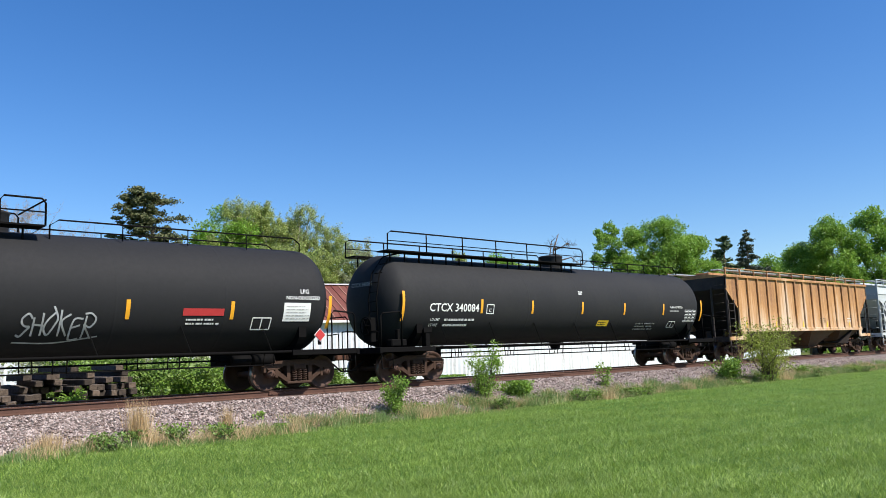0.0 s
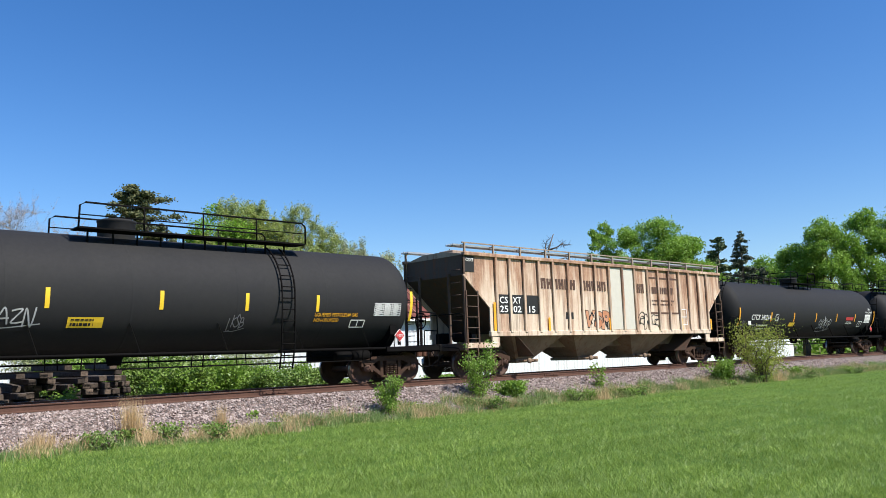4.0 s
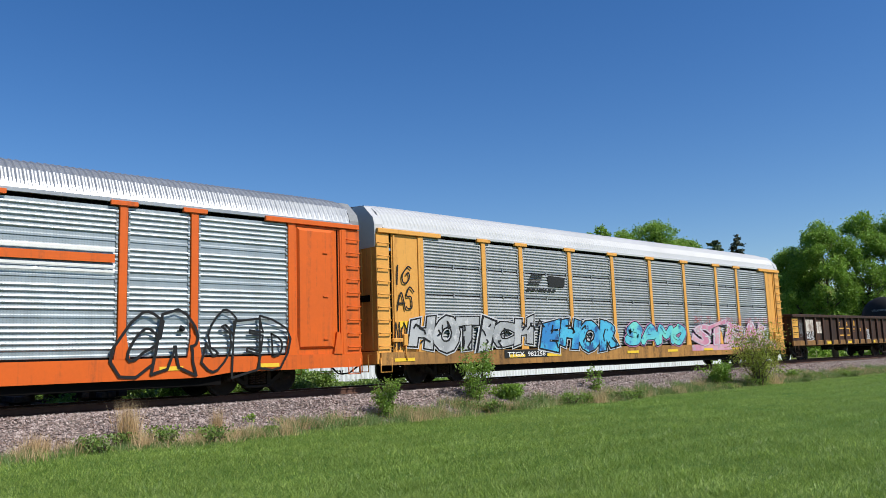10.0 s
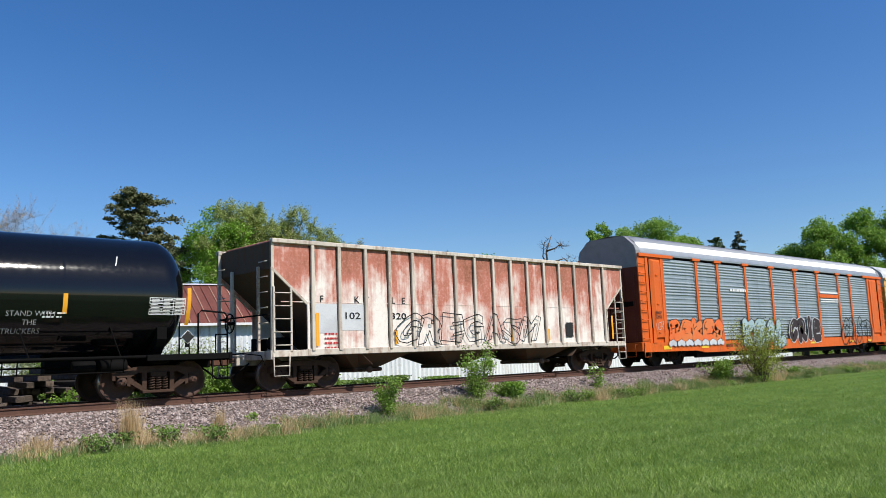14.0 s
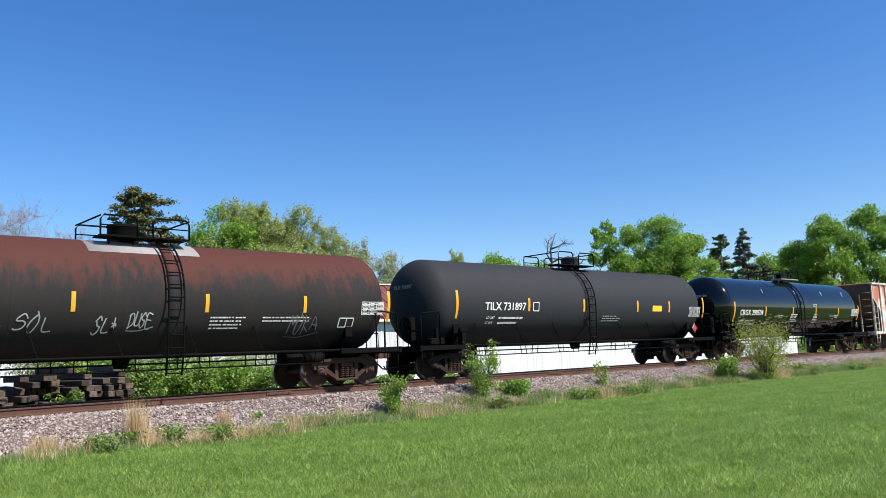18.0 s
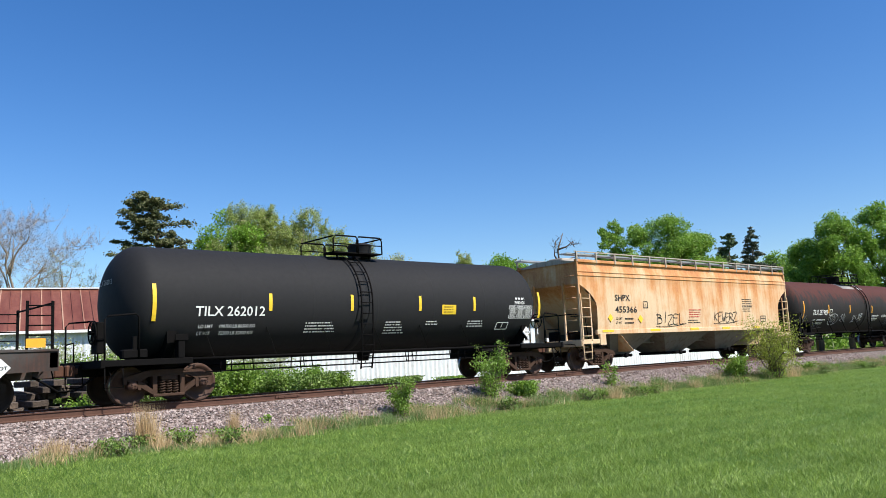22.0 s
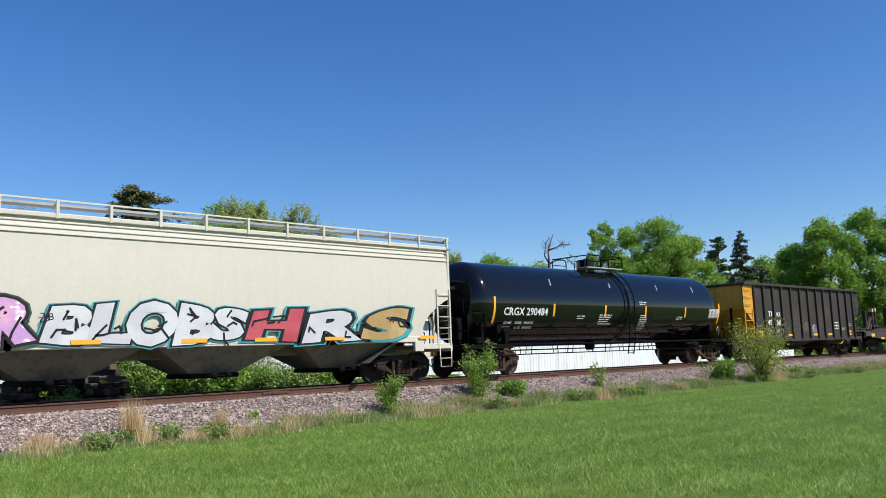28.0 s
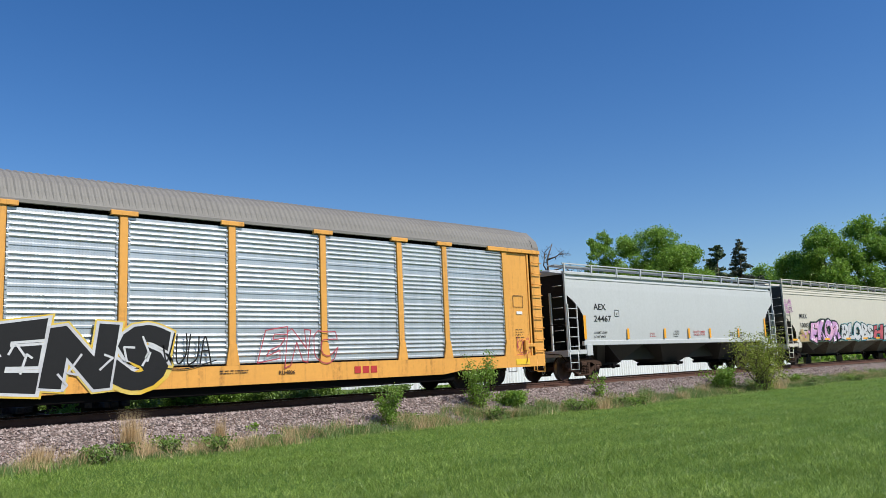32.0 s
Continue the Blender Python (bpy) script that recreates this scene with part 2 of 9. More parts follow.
SCOUR = stained("scoured_white_paint", (0.60, 0.56, 0.50), (0.13, 0.06, 0.04), (0.05, 0.03, 0.025), 1.0, 2.4, 0.20, (2.2, 2.2, 1.4), 0.6, (0.09, 0.05, 0.035), 0.1)
WORNYEL = stained("worn_rusty_yellow_paint", (0.66, 0.34, 0.05), (0.14, 0.06, 0.03), (0.05, 0.03, 0.02), 1.0, 2.4, 0.16, (2.4, 2.4, 1.2), 0.5, (0.10, 0.05, 0.03), 0.0)
CREAM = paint("clean_cream_paint", (0.54, 0.51, 0.435), 0.5, grime=0.12, grime_colour=(0.4, 0.36, 0.28), streak=0.12)
LIGHTG = paint("light_grey_paint", (0.47, 0.49, 0.49), 0.5, grime=0.12, grime_colour=(0.36, 0.36, 0.34), streak=0.1)
UNDER = paint("dirty_hopper_bottom", (0.115, 0.078, 0.056), 0.8, rust=0.4, grime=0.5, spec=0.12)
UNDERG = paint("dusty_hopper_bottom", (0.19, 0.17, 0.145), 0.75, rust=0.2, rust_colour=(0.10, 0.055, 0.035), grime=0.5, spec=0.12)
GONDP = paint("flaking_brown_paint", (0.022, 0.014, 0.012), 0.8, rust=0.6, rust_colour=(0.12, 0.045, 0.020), grime=0.6, grime_colour=(0.055, 0.028, 0.020), streak=0.4)
GONDR = paint("rust_stained_gondola_sill", (0.27, 0.14, 0.045), 0.8, rust=0.6, rust_colour=(0.06, 0.028, 0.016), grime=0.4)
COALP = paint("brown_black_paint", (0.026, 0.021, 0.019), 0.7, rust=0.2, rust_colour=(0.060, 0.036, 0.026), grime=0.8, grime_colour=(0.066, 0.053, 0.045), streak=0.6)
COALY = paint("yellow_end_paint", (0.66, 0.32, 0.03), 0.5, grime=0.3, rust=0.15)
FLATP = paint("worn_flatcar_paint", (0.036, 0.026, 0.022), 0.75, rust=0.5, rust_colour=(0.085, 0.040, 0.028), grime=0.95, grime_colour=(0.085, 0.085, 0.082), streak=0.6)
TIMBER = plain("dark_timber", (0.035, 0.024, 0.02), 0.9, vary=0.5)
PALEWOOD = plain("pale_cut_timber", (0.50, 0.36, 0.20), 0.85)


def spray(name, a, b_, c_=None, cover=0.9):
    """Sprayed paint that fades from one colour to another and is thin in places."""
    m, nt, b = nodes_of(name, 0.5)
    n = noise_of(nt, 1.1, coords(nt), 3.0, 0.5)
    n2 = noise_of(nt, 2.6, coords(nt), 4.0, 0.6)
    fine = noise_of(nt, 22.0, coords(nt), 4.0, 0.7)
    c = mix(nt, ramp(nt, n, 0.42, 0.58), a, b_)
    if c_:
        c = mix(nt, ramp(nt, n2, 0.56, 0.62), c, c_)
    c = mix(nt, ramp(nt, fine, 0.5, 0.75, 0.0, 0.3), c, tuple(v * 0.45 for v in a))
    nt.links.new(c, b.inputs["Base Color"])
    return m


FAIR = {
    "white": spray("white_spray", (0.54, 0.55, 0.56), (0.46, 0.46, 0.48)), "black": plain("black_spray", (0.012, 0.012, 0.013), 0.55),
    "blue": spray("blue_spray", (0.03, 0.20, 0.48), (0.07, 0.42, 0.62), (0.02, 0.07, 0.20)), "cyan": spray("cyan_spray", (0.10, 0.46, 0.56), (0.16, 0.58, 0.52), (0.05, 0.20, 0.40)),
    "orchid": spray("orchid_spray", (0.46, 0.25, 0.50), (0.64, 0.34, 0.48), (0.80, 0.74, 0.80)), "pine": spray("dark_green_spray", (0.02, 0.045, 0.03), (0.05, 0.10, 0.05)),
    "pink": spray("pink_spray", (0.52, 0.20, 0.30), (0.58, 0.34, 0.40), (0.40, 0.34, 0.36)), "orange": spray("orange_spray", (0.72, 0.13, 0.02), (0.66, 0.17, 0.04)),
    "pale": spray("pale_blue_spray", (0.28, 0.38, 0.41), (0.34, 0.44, 0.47)), "lilac": spray("lilac_spray", (0.40, 0.16, 0.34), (0.50, 0.26, 0.42), (0.20, 0.07, 0.18)),
    "gold": spray("gold_spray", (0.34, 0.22, 0.08), (0.44, 0.32, 0.15)), "teal": spray("teal_spray", (0.02, 0.20, 0.25), (0.04, 0.30, 0.34)), "red": spray("red_spray", (0.36, 0.04, 0.06), (0.42, 0.07, 0.09)),
    "yellow": spray("yellow_spray", (0.66, 0.42, 0.03), (0.62, 0.46, 0.10)), "silver": spray("silver_spray", (0.42, 0.43, 0.44), (0.30, 0.31, 0.32), (0.50, 0.50, 0.51)), "grey": spray("grey_spray", (0.16, 0.16, 0.17), (0.10, 0.10, 0.11)),
    "salmon": spray("salmon_spray", (0.42, 0.17, 0.08), (0.50, 0.26, 0.15)), "fade": plain("faded_brown_lettering", (0.10, 0.055, 0.04), 0.7, vary=0.5)}


# ---- mesh builder ----
class Shape:
    def __init__(self):
        self.v, self.f, self.k, self.s = [], [], [], []

    def add(self, verts, faces, k=0, smooth=False):
        n = len(self.v)
        self.v += [tuple(p) for p in verts]
        self.f += [tuple(i + n for i in f) for f in faces]
        self.k += [k] * len(faces)
        self.s += [smooth] * len(faces)
        return self

    def box(self, x0, x1, y0, y1, z0, z1, c=0.0, k=0):
        x0, x1, y0, y1, z0, z1 = min(x0, x1), max(x0, x1), min(y0, y1), max(y0, y1), min(z0, z1), max(z0, z1)
        c = min(c, (x1 - x0) * 0.45, (y1 - y0) * 0.45, (z1 - z0) * 0.45)
        if c <= 0:
            vs = [(x, y, z) for x in (x0, x1) for y in (y0, y1) for z in (z0, z1)]
            return self.add(vs, [(0, 1, 3, 2), (4, 6, 7, 5), (0, 4, 5, 1), (2, 3, 7, 6), (0, 2, 6, 4), (1, 5, 7, 3)], k)
        vs, at = [], {}
        for i, x in enumerate((x0, x1)):
            for j, y in enumerate((y0, y1)):
                for l, z in enumerate((z0, z1)):
                    d = (c if i == 0 else -c, c if j == 0 else -c, c if l == 0 else -c)
                    for a in range(3):
                        p = [x + d[0], y + d[1], z + d[2]]
                        p[a] = (x, y, z)[a]
                        at[i, j, l, a] = len(vs)
                        vs.append(tuple(p))
        fs = []
        for a in range(3):
            b, g = (a + 1) % 3, (a + 2) % 3
            for e in (0, 1):
                q = []
                for u, w in ((0, 0), (1, 0), (1, 1), (0, 1)):
                    key = [0, 0, 0]
                    key[a], key[b], key[g] = e, u, w
                    q.append(at[(*key, a)])
                fs.append(tuple(q if e else q[::-1]))
            for u in (0, 1):
                for w in (0, 1):
                    k0, k1 = [0, 0, 0], [0, 0, 0]
                    k0[a], k1[a] = 0, 1
                    k0[b] = k1[b] = u
                    k0[g] = k1[g] = w
                    q = (at[(*k0, b)], at[(*k1, b)], at[(*k1, g)], at[(*k0, g)])
                    fs.append(q if u == w else q[::-1])
        for i in (0, 1):
            for j in (0, 1):
                for l in (0, 1):
                    q = tuple(at[i, j, l, a] for a in range(3))
                    fs.append(q if (i + j + l) % 2 else q[::-1])
        return self.add(vs, fs, k)

    def beam(self, p, q, w, h, k=0):
        p, q = Vector(p), Vector(q)
        d = (q - p).normalized()
        s = d.cross(Vector((0, 0, 1)))
        s = s.normalized() if s.length > 1e-4 else Vector((1, 0, 0))
        u = s.cross(d)
        vs = [e + s * (a * w / 2) + u * (b * h / 2) for e in (p, q) for a, b in ((-1, -1), (1, -1), (1, 1), (-1, 1))]
        return self.add(vs, [(3, 2, 1, 0), (4, 5, 6, 7), (0, 1, 5, 4), (1, 2, 6, 5), (2, 3, 7, 6), (3, 0, 4, 7)], k)

    def tube(self, pts, r, n=6, k=0, r2=None):
        pts = [Vector(p) for p in pts]
        vs, fs = [], []
        up = Vector((0.31, 0.17, 0.93))
        for i, p in enumerate(pts):
            d = (pts[min(i + 1, len(pts) - 1)] - pts[max(i - 1, 0)]).normalized()
            s = d.cross(up if abs(d.dot(up)) < 0.95 else Vector((1, 0, 0))).normalized()
            u = s.cross(d)
            ri = r if r2 is None else r + (r2 - r) * i / max(1, len(pts) - 1)
            vs += [p + (s * math.cos(a) + u * math.sin(a)) * ri for a in (2 * math.pi * j / n for j in range(n))]
        for i in range(len(pts) - 1):
            fs += [(i * n + j, i * n + (j + 1) % n, (i + 1) * n + (j + 1) % n, (i + 1) * n + j) for j in range(n)]
        self.add(vs, fs, k, True)
        m = len(pts) - 1
        n0 = len(self.v) - len(vs)
        self.f += [tuple(n0 + j for j in reversed(range(n))), tuple(n0 + m * n + j for j in range(n))]
        self.k += [k, k]
        self.s += [False, False]
        return self

    def lathe(self, axis, profile, n, centre=(0, 0), k=0, smooth=True, arc=(0, 2 * math.pi)):
        """profile: (along, radius); axis 'x' (centre y, z), 'y' (centre x, z) or 'z' (centre x, y)."""
        vs, fs = [], []
        closed = abs(arc[1] - arc[0] - 2 * math.pi) < 1e-6
        cnt = n if closed else n + 1
        for a, r in profile:
            for j in range(cnt):
                t = arc[0] + (arc[1] - arc[0]) * j / n
                c, s = r * math.cos(t), r * math.sin(t)
                vs.append({"x": (a, centre[0] + c, centre[1] + s), "y": (centre[0] + c, a, centre[1] + s), "z": (centre[0] + c, centre[1] + s, a)}[axis])
        flip = axis == "y"
        for i in range(len(profile) - 1):
            for j in range(n):
                q = (i * cnt + j, i * cnt + (j + 1) % cnt, (i + 1) * cnt + (j + 1) % cnt, (i + 1) * cnt + j)
                fs.append(q if flip else q[::-1])
        return self.add(vs, fs, k, smooth)

    def prism(self, poly, y0, y1, k=0):
        """A polygon in x, z (counter-clockwise seen from -y) drawn out from y0 to y1."""
        n = len(poly)
        vs = [(x, y0, z) for x, z in poly] + [(x, y1, z) for x, z in poly]
        fs = [tuple(range(n)), tuple(reversed(range(n, 2 * n)))] + [(i, i + n, (i + 1) % n + n, (i + 1) % n) for i in range(n)]
        return self.add(vs, fs, k)

    def prismx(self, poly, x0, x1, k=0, smooth=False, caps=True):
        """A polygon in y, z drawn out along x."""
        n = len(poly)
        vs = [(x0, y, z) for y, z in poly] + [(x1, y, z) for y, z in poly]
        fs = [(i, (i + 1) % n, (i + 1) % n + n, i + n) for i in range(n)]
        self.add(vs, fs, k, smooth)
        if caps:
            self.add(vs, [tuple(reversed(range(n))), tuple(range(n, 2 * n))], k)
        return self

    def mesh(self, name, mats):
        me = bpy.data.meshes.new(name)
        me.from_pydata(self.v, [], self.f)
        for m in mats:
            me.materials.append(m)
        me.polygons.foreach_set("material_index", self.k)
        me.polygons.foreach_set("use_smooth", self.s)
        me.update()
        return me


def part(name, shape, mats, parent, label="", kind=""):
    me = shape if isinstance(shape, bpy.types.Mesh) else shape.mesh(name, mats if isinstance(mats, (list, tuple)) else [mats])
    ob = new(name, me)
    ob.parent = parent
    return tagged(ob, label, "", "", kind)


def thing(name, label, category, m=None, group="", kind=""):
    ob = new(name)
    if m is not None:
        ob.matrix_basis = m
    return tagged(ob, label, category, group, kind)


def structure(name, shape, mats, label, kind="structure"):
    ob = new(name, shape if isinstance(shape, bpy.types.Mesh) else shape.mesh(name, mats if isinstance(mats, (list, tuple)) else [mats]))
    return tagged(ob, label, name.split("_")[0], "", kind)


# ---- ground, track ----
def np_mesh(name, v, f, mats, smooth=False):
    me = bpy.data.meshes.new(name)
    v, f = np.asarray(v, dtype=np.float32), np.asarray(f, dtype=np.int32)
    k = f.shape[1]
    me.vertices.add(len(v))
    me.vertices.foreach_set("co", v.ravel())
    me.loops.add(f.size)
    me.loops.foreach_set("vertex_index", f.ravel())
    me.polygons.add(len(f))
    me.polygons.foreach_set("loop_start", np.arange(0, f.size, k, dtype=np.int32))
    me.polygons.foreach_set("loop_total", np.full(len(f), k, dtype=np.int32))
    me.polygons.foreach_set("use_smooth", np.full(len(f), smooth, dtype=bool))
    for m in mats:
        me.materials.append(m)
    me.update(calc_edges=True)
    return me


def land(x, y):
    """Height of the ground: a lawn on the near side, rough ground behind, a raised bed between."""
    a = np.abs(np.asarray(y, dtype=float))
    bed = np.clip((3.0 - a) / 1.2, 0, 1) * 0.42
    lawn = -0.83 + 0.035 * np.sin(np.asarray(x) * 0.21 + 1.3) * np.cos(np.asarray(y) * 0.33) + 0.02 * np.sin(np.asarray(x) * 0.9 + np.asarray(y) * 0.7)
    return lawn + bed


def grass_ground():
    m, nt, b = nodes_of("lawn_soil_and_grass", 0.9)
    big = noise_of(nt, 0.16, coords(nt, spread=False), 5.0, 0.6)
    mid = noise_of(nt, 1.4, coords(nt, spread=False), 6.0, 0.65)
    fine = noise_of(nt, 48.0, coords(nt, spread=False), 6.0, 0.75)
    c = mix(nt, ramp(nt, mid, 0.3, 0.7), (0.07, 0.16, 0.018), (0.155, 0.26, 0.036))
    c = mix(nt, ramp(nt, big, 0.45, 0.7, 0.0, 0.55), c, (0.20, 0.27, 0.05))
    c = mix(nt, ramp(nt, fine, 0.42, 0.62, 0.0, 0.85), c, (0.030, 0.070, 0.010))
    c = mix(nt, ramp(nt, noise_of(nt, 6.5, coords(nt, spread=False), 4.0, 0.7), 0.5, 0.66, 0.0, 0.5), c, (0.05, 0.12, 0.016))
    # a band of bare earth and thatch where the rough verge grows
    tc = nt.nodes.new("ShaderNodeTexCoord")
    sx = nt.nodes.new("ShaderNodeSeparateXYZ")
    nt.links.new(tc.outputs["Object"], sx.inputs[0])
    edge = nt.nodes.new("ShaderNodeMath")
    edge.operation = "MULTIPLY_ADD"
    nt.links.new(mid, edge.inputs[0])
    edge.inputs[1].default_value = 1.6
    nt.links.new(sx.outputs["Y"], edge.inputs[2])
    c = mix(nt, ramp(nt, edge.outputs[0], -4.1, -3.2, 0.0, 0.6), c, (0.16, 0.15, 0.06))
    nt.links.new(c, b.inputs["Base Color"])
    b.inputs["Specular IOR Level"].default_value = 0.2
    bump(nt, b, fine, 0.9, 0.05)
    return m


GRASSG = grass_ground()


def stones_mat(name, a, b_, c_):
    m, nt, b = nodes_of(name, 0.9)
    v = nt.nodes.new("ShaderNodeTexVoronoi")
    v.inputs["Scale"].default_value = 17.0
    nt.links.new(coords(nt, spread=False), v.inputs["Vector"])
    hs = nt.nodes.new("ShaderNodeSeparateColor")
    nt.links.new(v.outputs["Color"], hs.inputs[0])
    c = mix(nt, hs.outputs[0], a, b_)
    c = mix(nt, ramp(nt, hs.outputs[1], 0.6, 1.0), c, c_)
    n = noise_of(nt, 0.8, coords(nt, spread=False), 4.0)
    c = mix(nt, ramp(nt, n, 0.45, 0.75, 0.0, 0.45), c, (0.12, 0.075, 0.055))
    # colour darkens towards stone edges, painting the shade in the gaps between them
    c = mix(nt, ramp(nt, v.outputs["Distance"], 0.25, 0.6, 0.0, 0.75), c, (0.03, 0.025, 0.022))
    nt.links.new(c, b.inputs["Base Color"])
    inv = nt.nodes.new("ShaderNodeMath")
    inv.operation = "SUBTRACT"
    inv.inputs[0].default_value = 1.0
    nt.links.new(v.outputs["Distance"], inv.inputs[1])
    bump(nt, b, inv.outputs[0], 1.0, 0.04)
    return m


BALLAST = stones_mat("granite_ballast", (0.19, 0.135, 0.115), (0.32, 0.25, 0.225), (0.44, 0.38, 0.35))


def island_mat(name, a, b_, rough=0.9):
    m, nt, b = nodes_of(name, rough)
    g = nt.nodes.new("ShaderNodeNewGeometry")
    n = noise_of(nt, 30.0, coords(nt), 3.0)
    c = mix(nt, g.outputs["Random Per Island"], a, b_)
    c = mix(nt, ramp(nt, n, 0.4, 0.7, 0.0, 0.4), c, tuple(v * 0.5 for v in a))
    nt.links.new(c, b.inputs["Base Color"])
    return m


STONE = island_mat("ballast_stone", (0.15, 0.10, 0.085), (0.48, 0.40, 0.365))

# lawn: fine mesh near, coarse to the horizon, one sheet
xs = np.concatenate([[-1600, -700, -300, -150, -90, -60], np.arange(-40, 111, 1.0), [125, 150, 190, 250, 350, 500, 800, 1600]])
ys = np.concatenate([[-1600, -600, -250, -120, -70, -50], np.arange(-40, -5, 1.0), np.arange(-5, 5.01, 0.25), np.arange(6, 60, 2.0), [70, 90, 130, 200, 350, 700, 1600]])
gx, gy = np.meshgrid(xs, ys, indexing="ij")
gz = land(gx, gy)
nx, ny = gx.shape
idx = np.arange(nx * ny).reshape(nx, ny)
quads = np.stack([idx[:-1, :-1], idx[1:, :-1], idx[1:, 1:], idx[:-1, 1:]], -1).reshape(-1, 4)
structure("ground", np_mesh("ground", np.stack([gx, gy, gz], -1).reshape(-1, 3), quads, [GRASSG], True), None, "mown green lawn beside a railway, reaching to the horizon")

# ballast bed with a rough surface
bx = np.concatenate([[-420, -300, -200, -120, -60], np.arange(-30, 90, 0.5), [100, 130, 170, 230, 300, 420]])
by = np.concatenate([np.linspace(-3.75, -1.9, 14), np.linspace(-1.6, 1.6, 9), np.linspace(1.9, 3.75, 14)])
gx, gy = np.meshgrid(bx, by, indexing="ij")
rng = np.random.default_rng(3)
a = np.abs(gy)
gz = np.interp(a, [0, 1.75, 1.95, 3.3, 3.75], [-0.20, -0.20, -0.24, -0.76, -0.90]) + rng.normal(0, 0.018, gx.shape)
gy = gy + np.where(a > 3, rng.normal(0, 0.10, gx.shape), 0)
nx, ny = gx.shape
idx = np.arange(nx * ny).reshape(nx, ny)
quads = np.stack([idx[:-1, :-1], idx[1:, :-1], idx[1:, 1:], idx[:-1, 1:]], -1).reshape(-1, 4)
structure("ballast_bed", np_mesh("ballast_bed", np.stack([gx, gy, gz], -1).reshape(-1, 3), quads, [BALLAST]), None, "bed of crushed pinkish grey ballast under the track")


def scatter_stones(n, seed):
    """Loose stones on the near shoulder, each a squashed octahedron."""
    r = np.random.default_rng(seed)
    x = 2 + 46 * r.random(n) ** 1.5
    y = -(1.3 + 2.35 * r.random(n) ** 0.9)
    z = np.interp(-y, [0, 1.75, 1.95, 3.3, 3.75], [-0.20, -0.20, -0.24, -0.76, -0.88])
    s = r.uniform(0.02, 0.056, n)
    base = np.array([(1, 0, 0), (-1, 0, 0), (0, 1, 0), (0, -1, 0), (0, 0, 1), (0, 0, -1)], dtype=float)
    v = base[None] * (s[:, None, None] * r.uniform(0.6, 1.25, (n, 6, 3))) + r.normal(0, 0.25, (n, 6, 3)) * s[:, None, None]
    ang = r.uniform(0, 6.28, n)
    c, si = np.cos(ang), np.sin(ang)
    vx = v[..., 0] * c[:, None] - v[..., 1] * si[:, None]
    vy = v[..., 0] * si[:, None] + v[..., 1] * c[:, None]
    v = np.stack([vx + x[:, None], vy + y[:, None], v[..., 2] * 0.8 + z[:, None] + 0.006], -1).reshape(-1, 3)
    f = np.array([(0, 2, 4), (2, 1, 4), (1, 3, 4), (3, 0, 4), (2, 0, 5), (1, 2, 5), (3, 1, 5), (0, 3, 5)])
    f = (f[None] + 6 * np.arange(n)[:, None, None]).reshape(-1, 3)
    return np_mesh("ballast_stones", v, f, [STONE])


structure("ballast_stones", scatter_stones(26000, 5), None, "loose crushed ballast stones on the shoulder", "stuff")

# rails
RAILSIDE = plain("rusty_rail", (0.10, 0.05, 0.035), 0.85, vary=0.5, scale=4)
RAILTOP = plain("polished_rail_head", (0.42, 0.40, 0.38), 0.3, 1.0, vary=0.15)
RP = [(-0.076, -0.18), (0.076, -0.18), (0.076, -0.165), (0.012, -0.14), (0.010, -0.045), (0.036, -0.035), (0.037, -0.006), (0.030, 0.0), (-0.030, 0.0), (-0.037, -0.006), (-0.036, -0.035), (-0.010, -0.045), (-0.012, -0.14), (-0.076, -0.165)]
for s in (-1, 1):
    sh = Shape().prismx([(s * 0.7525 + y, z) for y, z in RP], -430, 470)
    for i in range(len(RP)):
        sh.k[i] = 1 if i == 7 else 0
    structure("rail", sh, [RAILSIDE, RAILTOP], "rusty steel rail with a polished head")
SLEEPER = plain("grey_sleeper_wood", (0.12, 0.095, 0.075), 0.95, vary=0.5, scale=3)
sl = Shape().box(-0.11, 0.11, -1.3, 1.3, -0.36, -0.183, 0.012).mesh("sleeper", [SLEEPER])
PLATE = Shape().box(-0.09, 0.09, -0.14, 0.14, -0.183, -0.168, 0.003)
track = thing("track_sleepers", "row of weathered wooden sleepers in the ballast", "sleepers", kind="structure")
for i in range(190):
    ob = part("sleeper", sl, None, track)
    ob.location = (-8 + i * 0.52 + random.uniform(-0.02, 0.02), random.uniform(-0.03, 0.03), 0)
# joint bars on the near rail
for x in (11.8, 23.6, 35.4):
    sh = Shape().box(x - 0.4, x + 0.4, -0.7525 - 0.045, -0.7525 - 0.014, -0.13, -0.05, 0.008)
    for k in range(4):
        sh.box(x - 0.3 + k * 0.2 - 0.02, x - 0.3 + k * 0.2 + 0.02, -0.7525 - 0.065, -0.7525 - 0.045, -0.11, -0.07, 0.005)
    tagged(part("joint_bar", sh, RAILSIDE, track), "bolted rail joint bar")

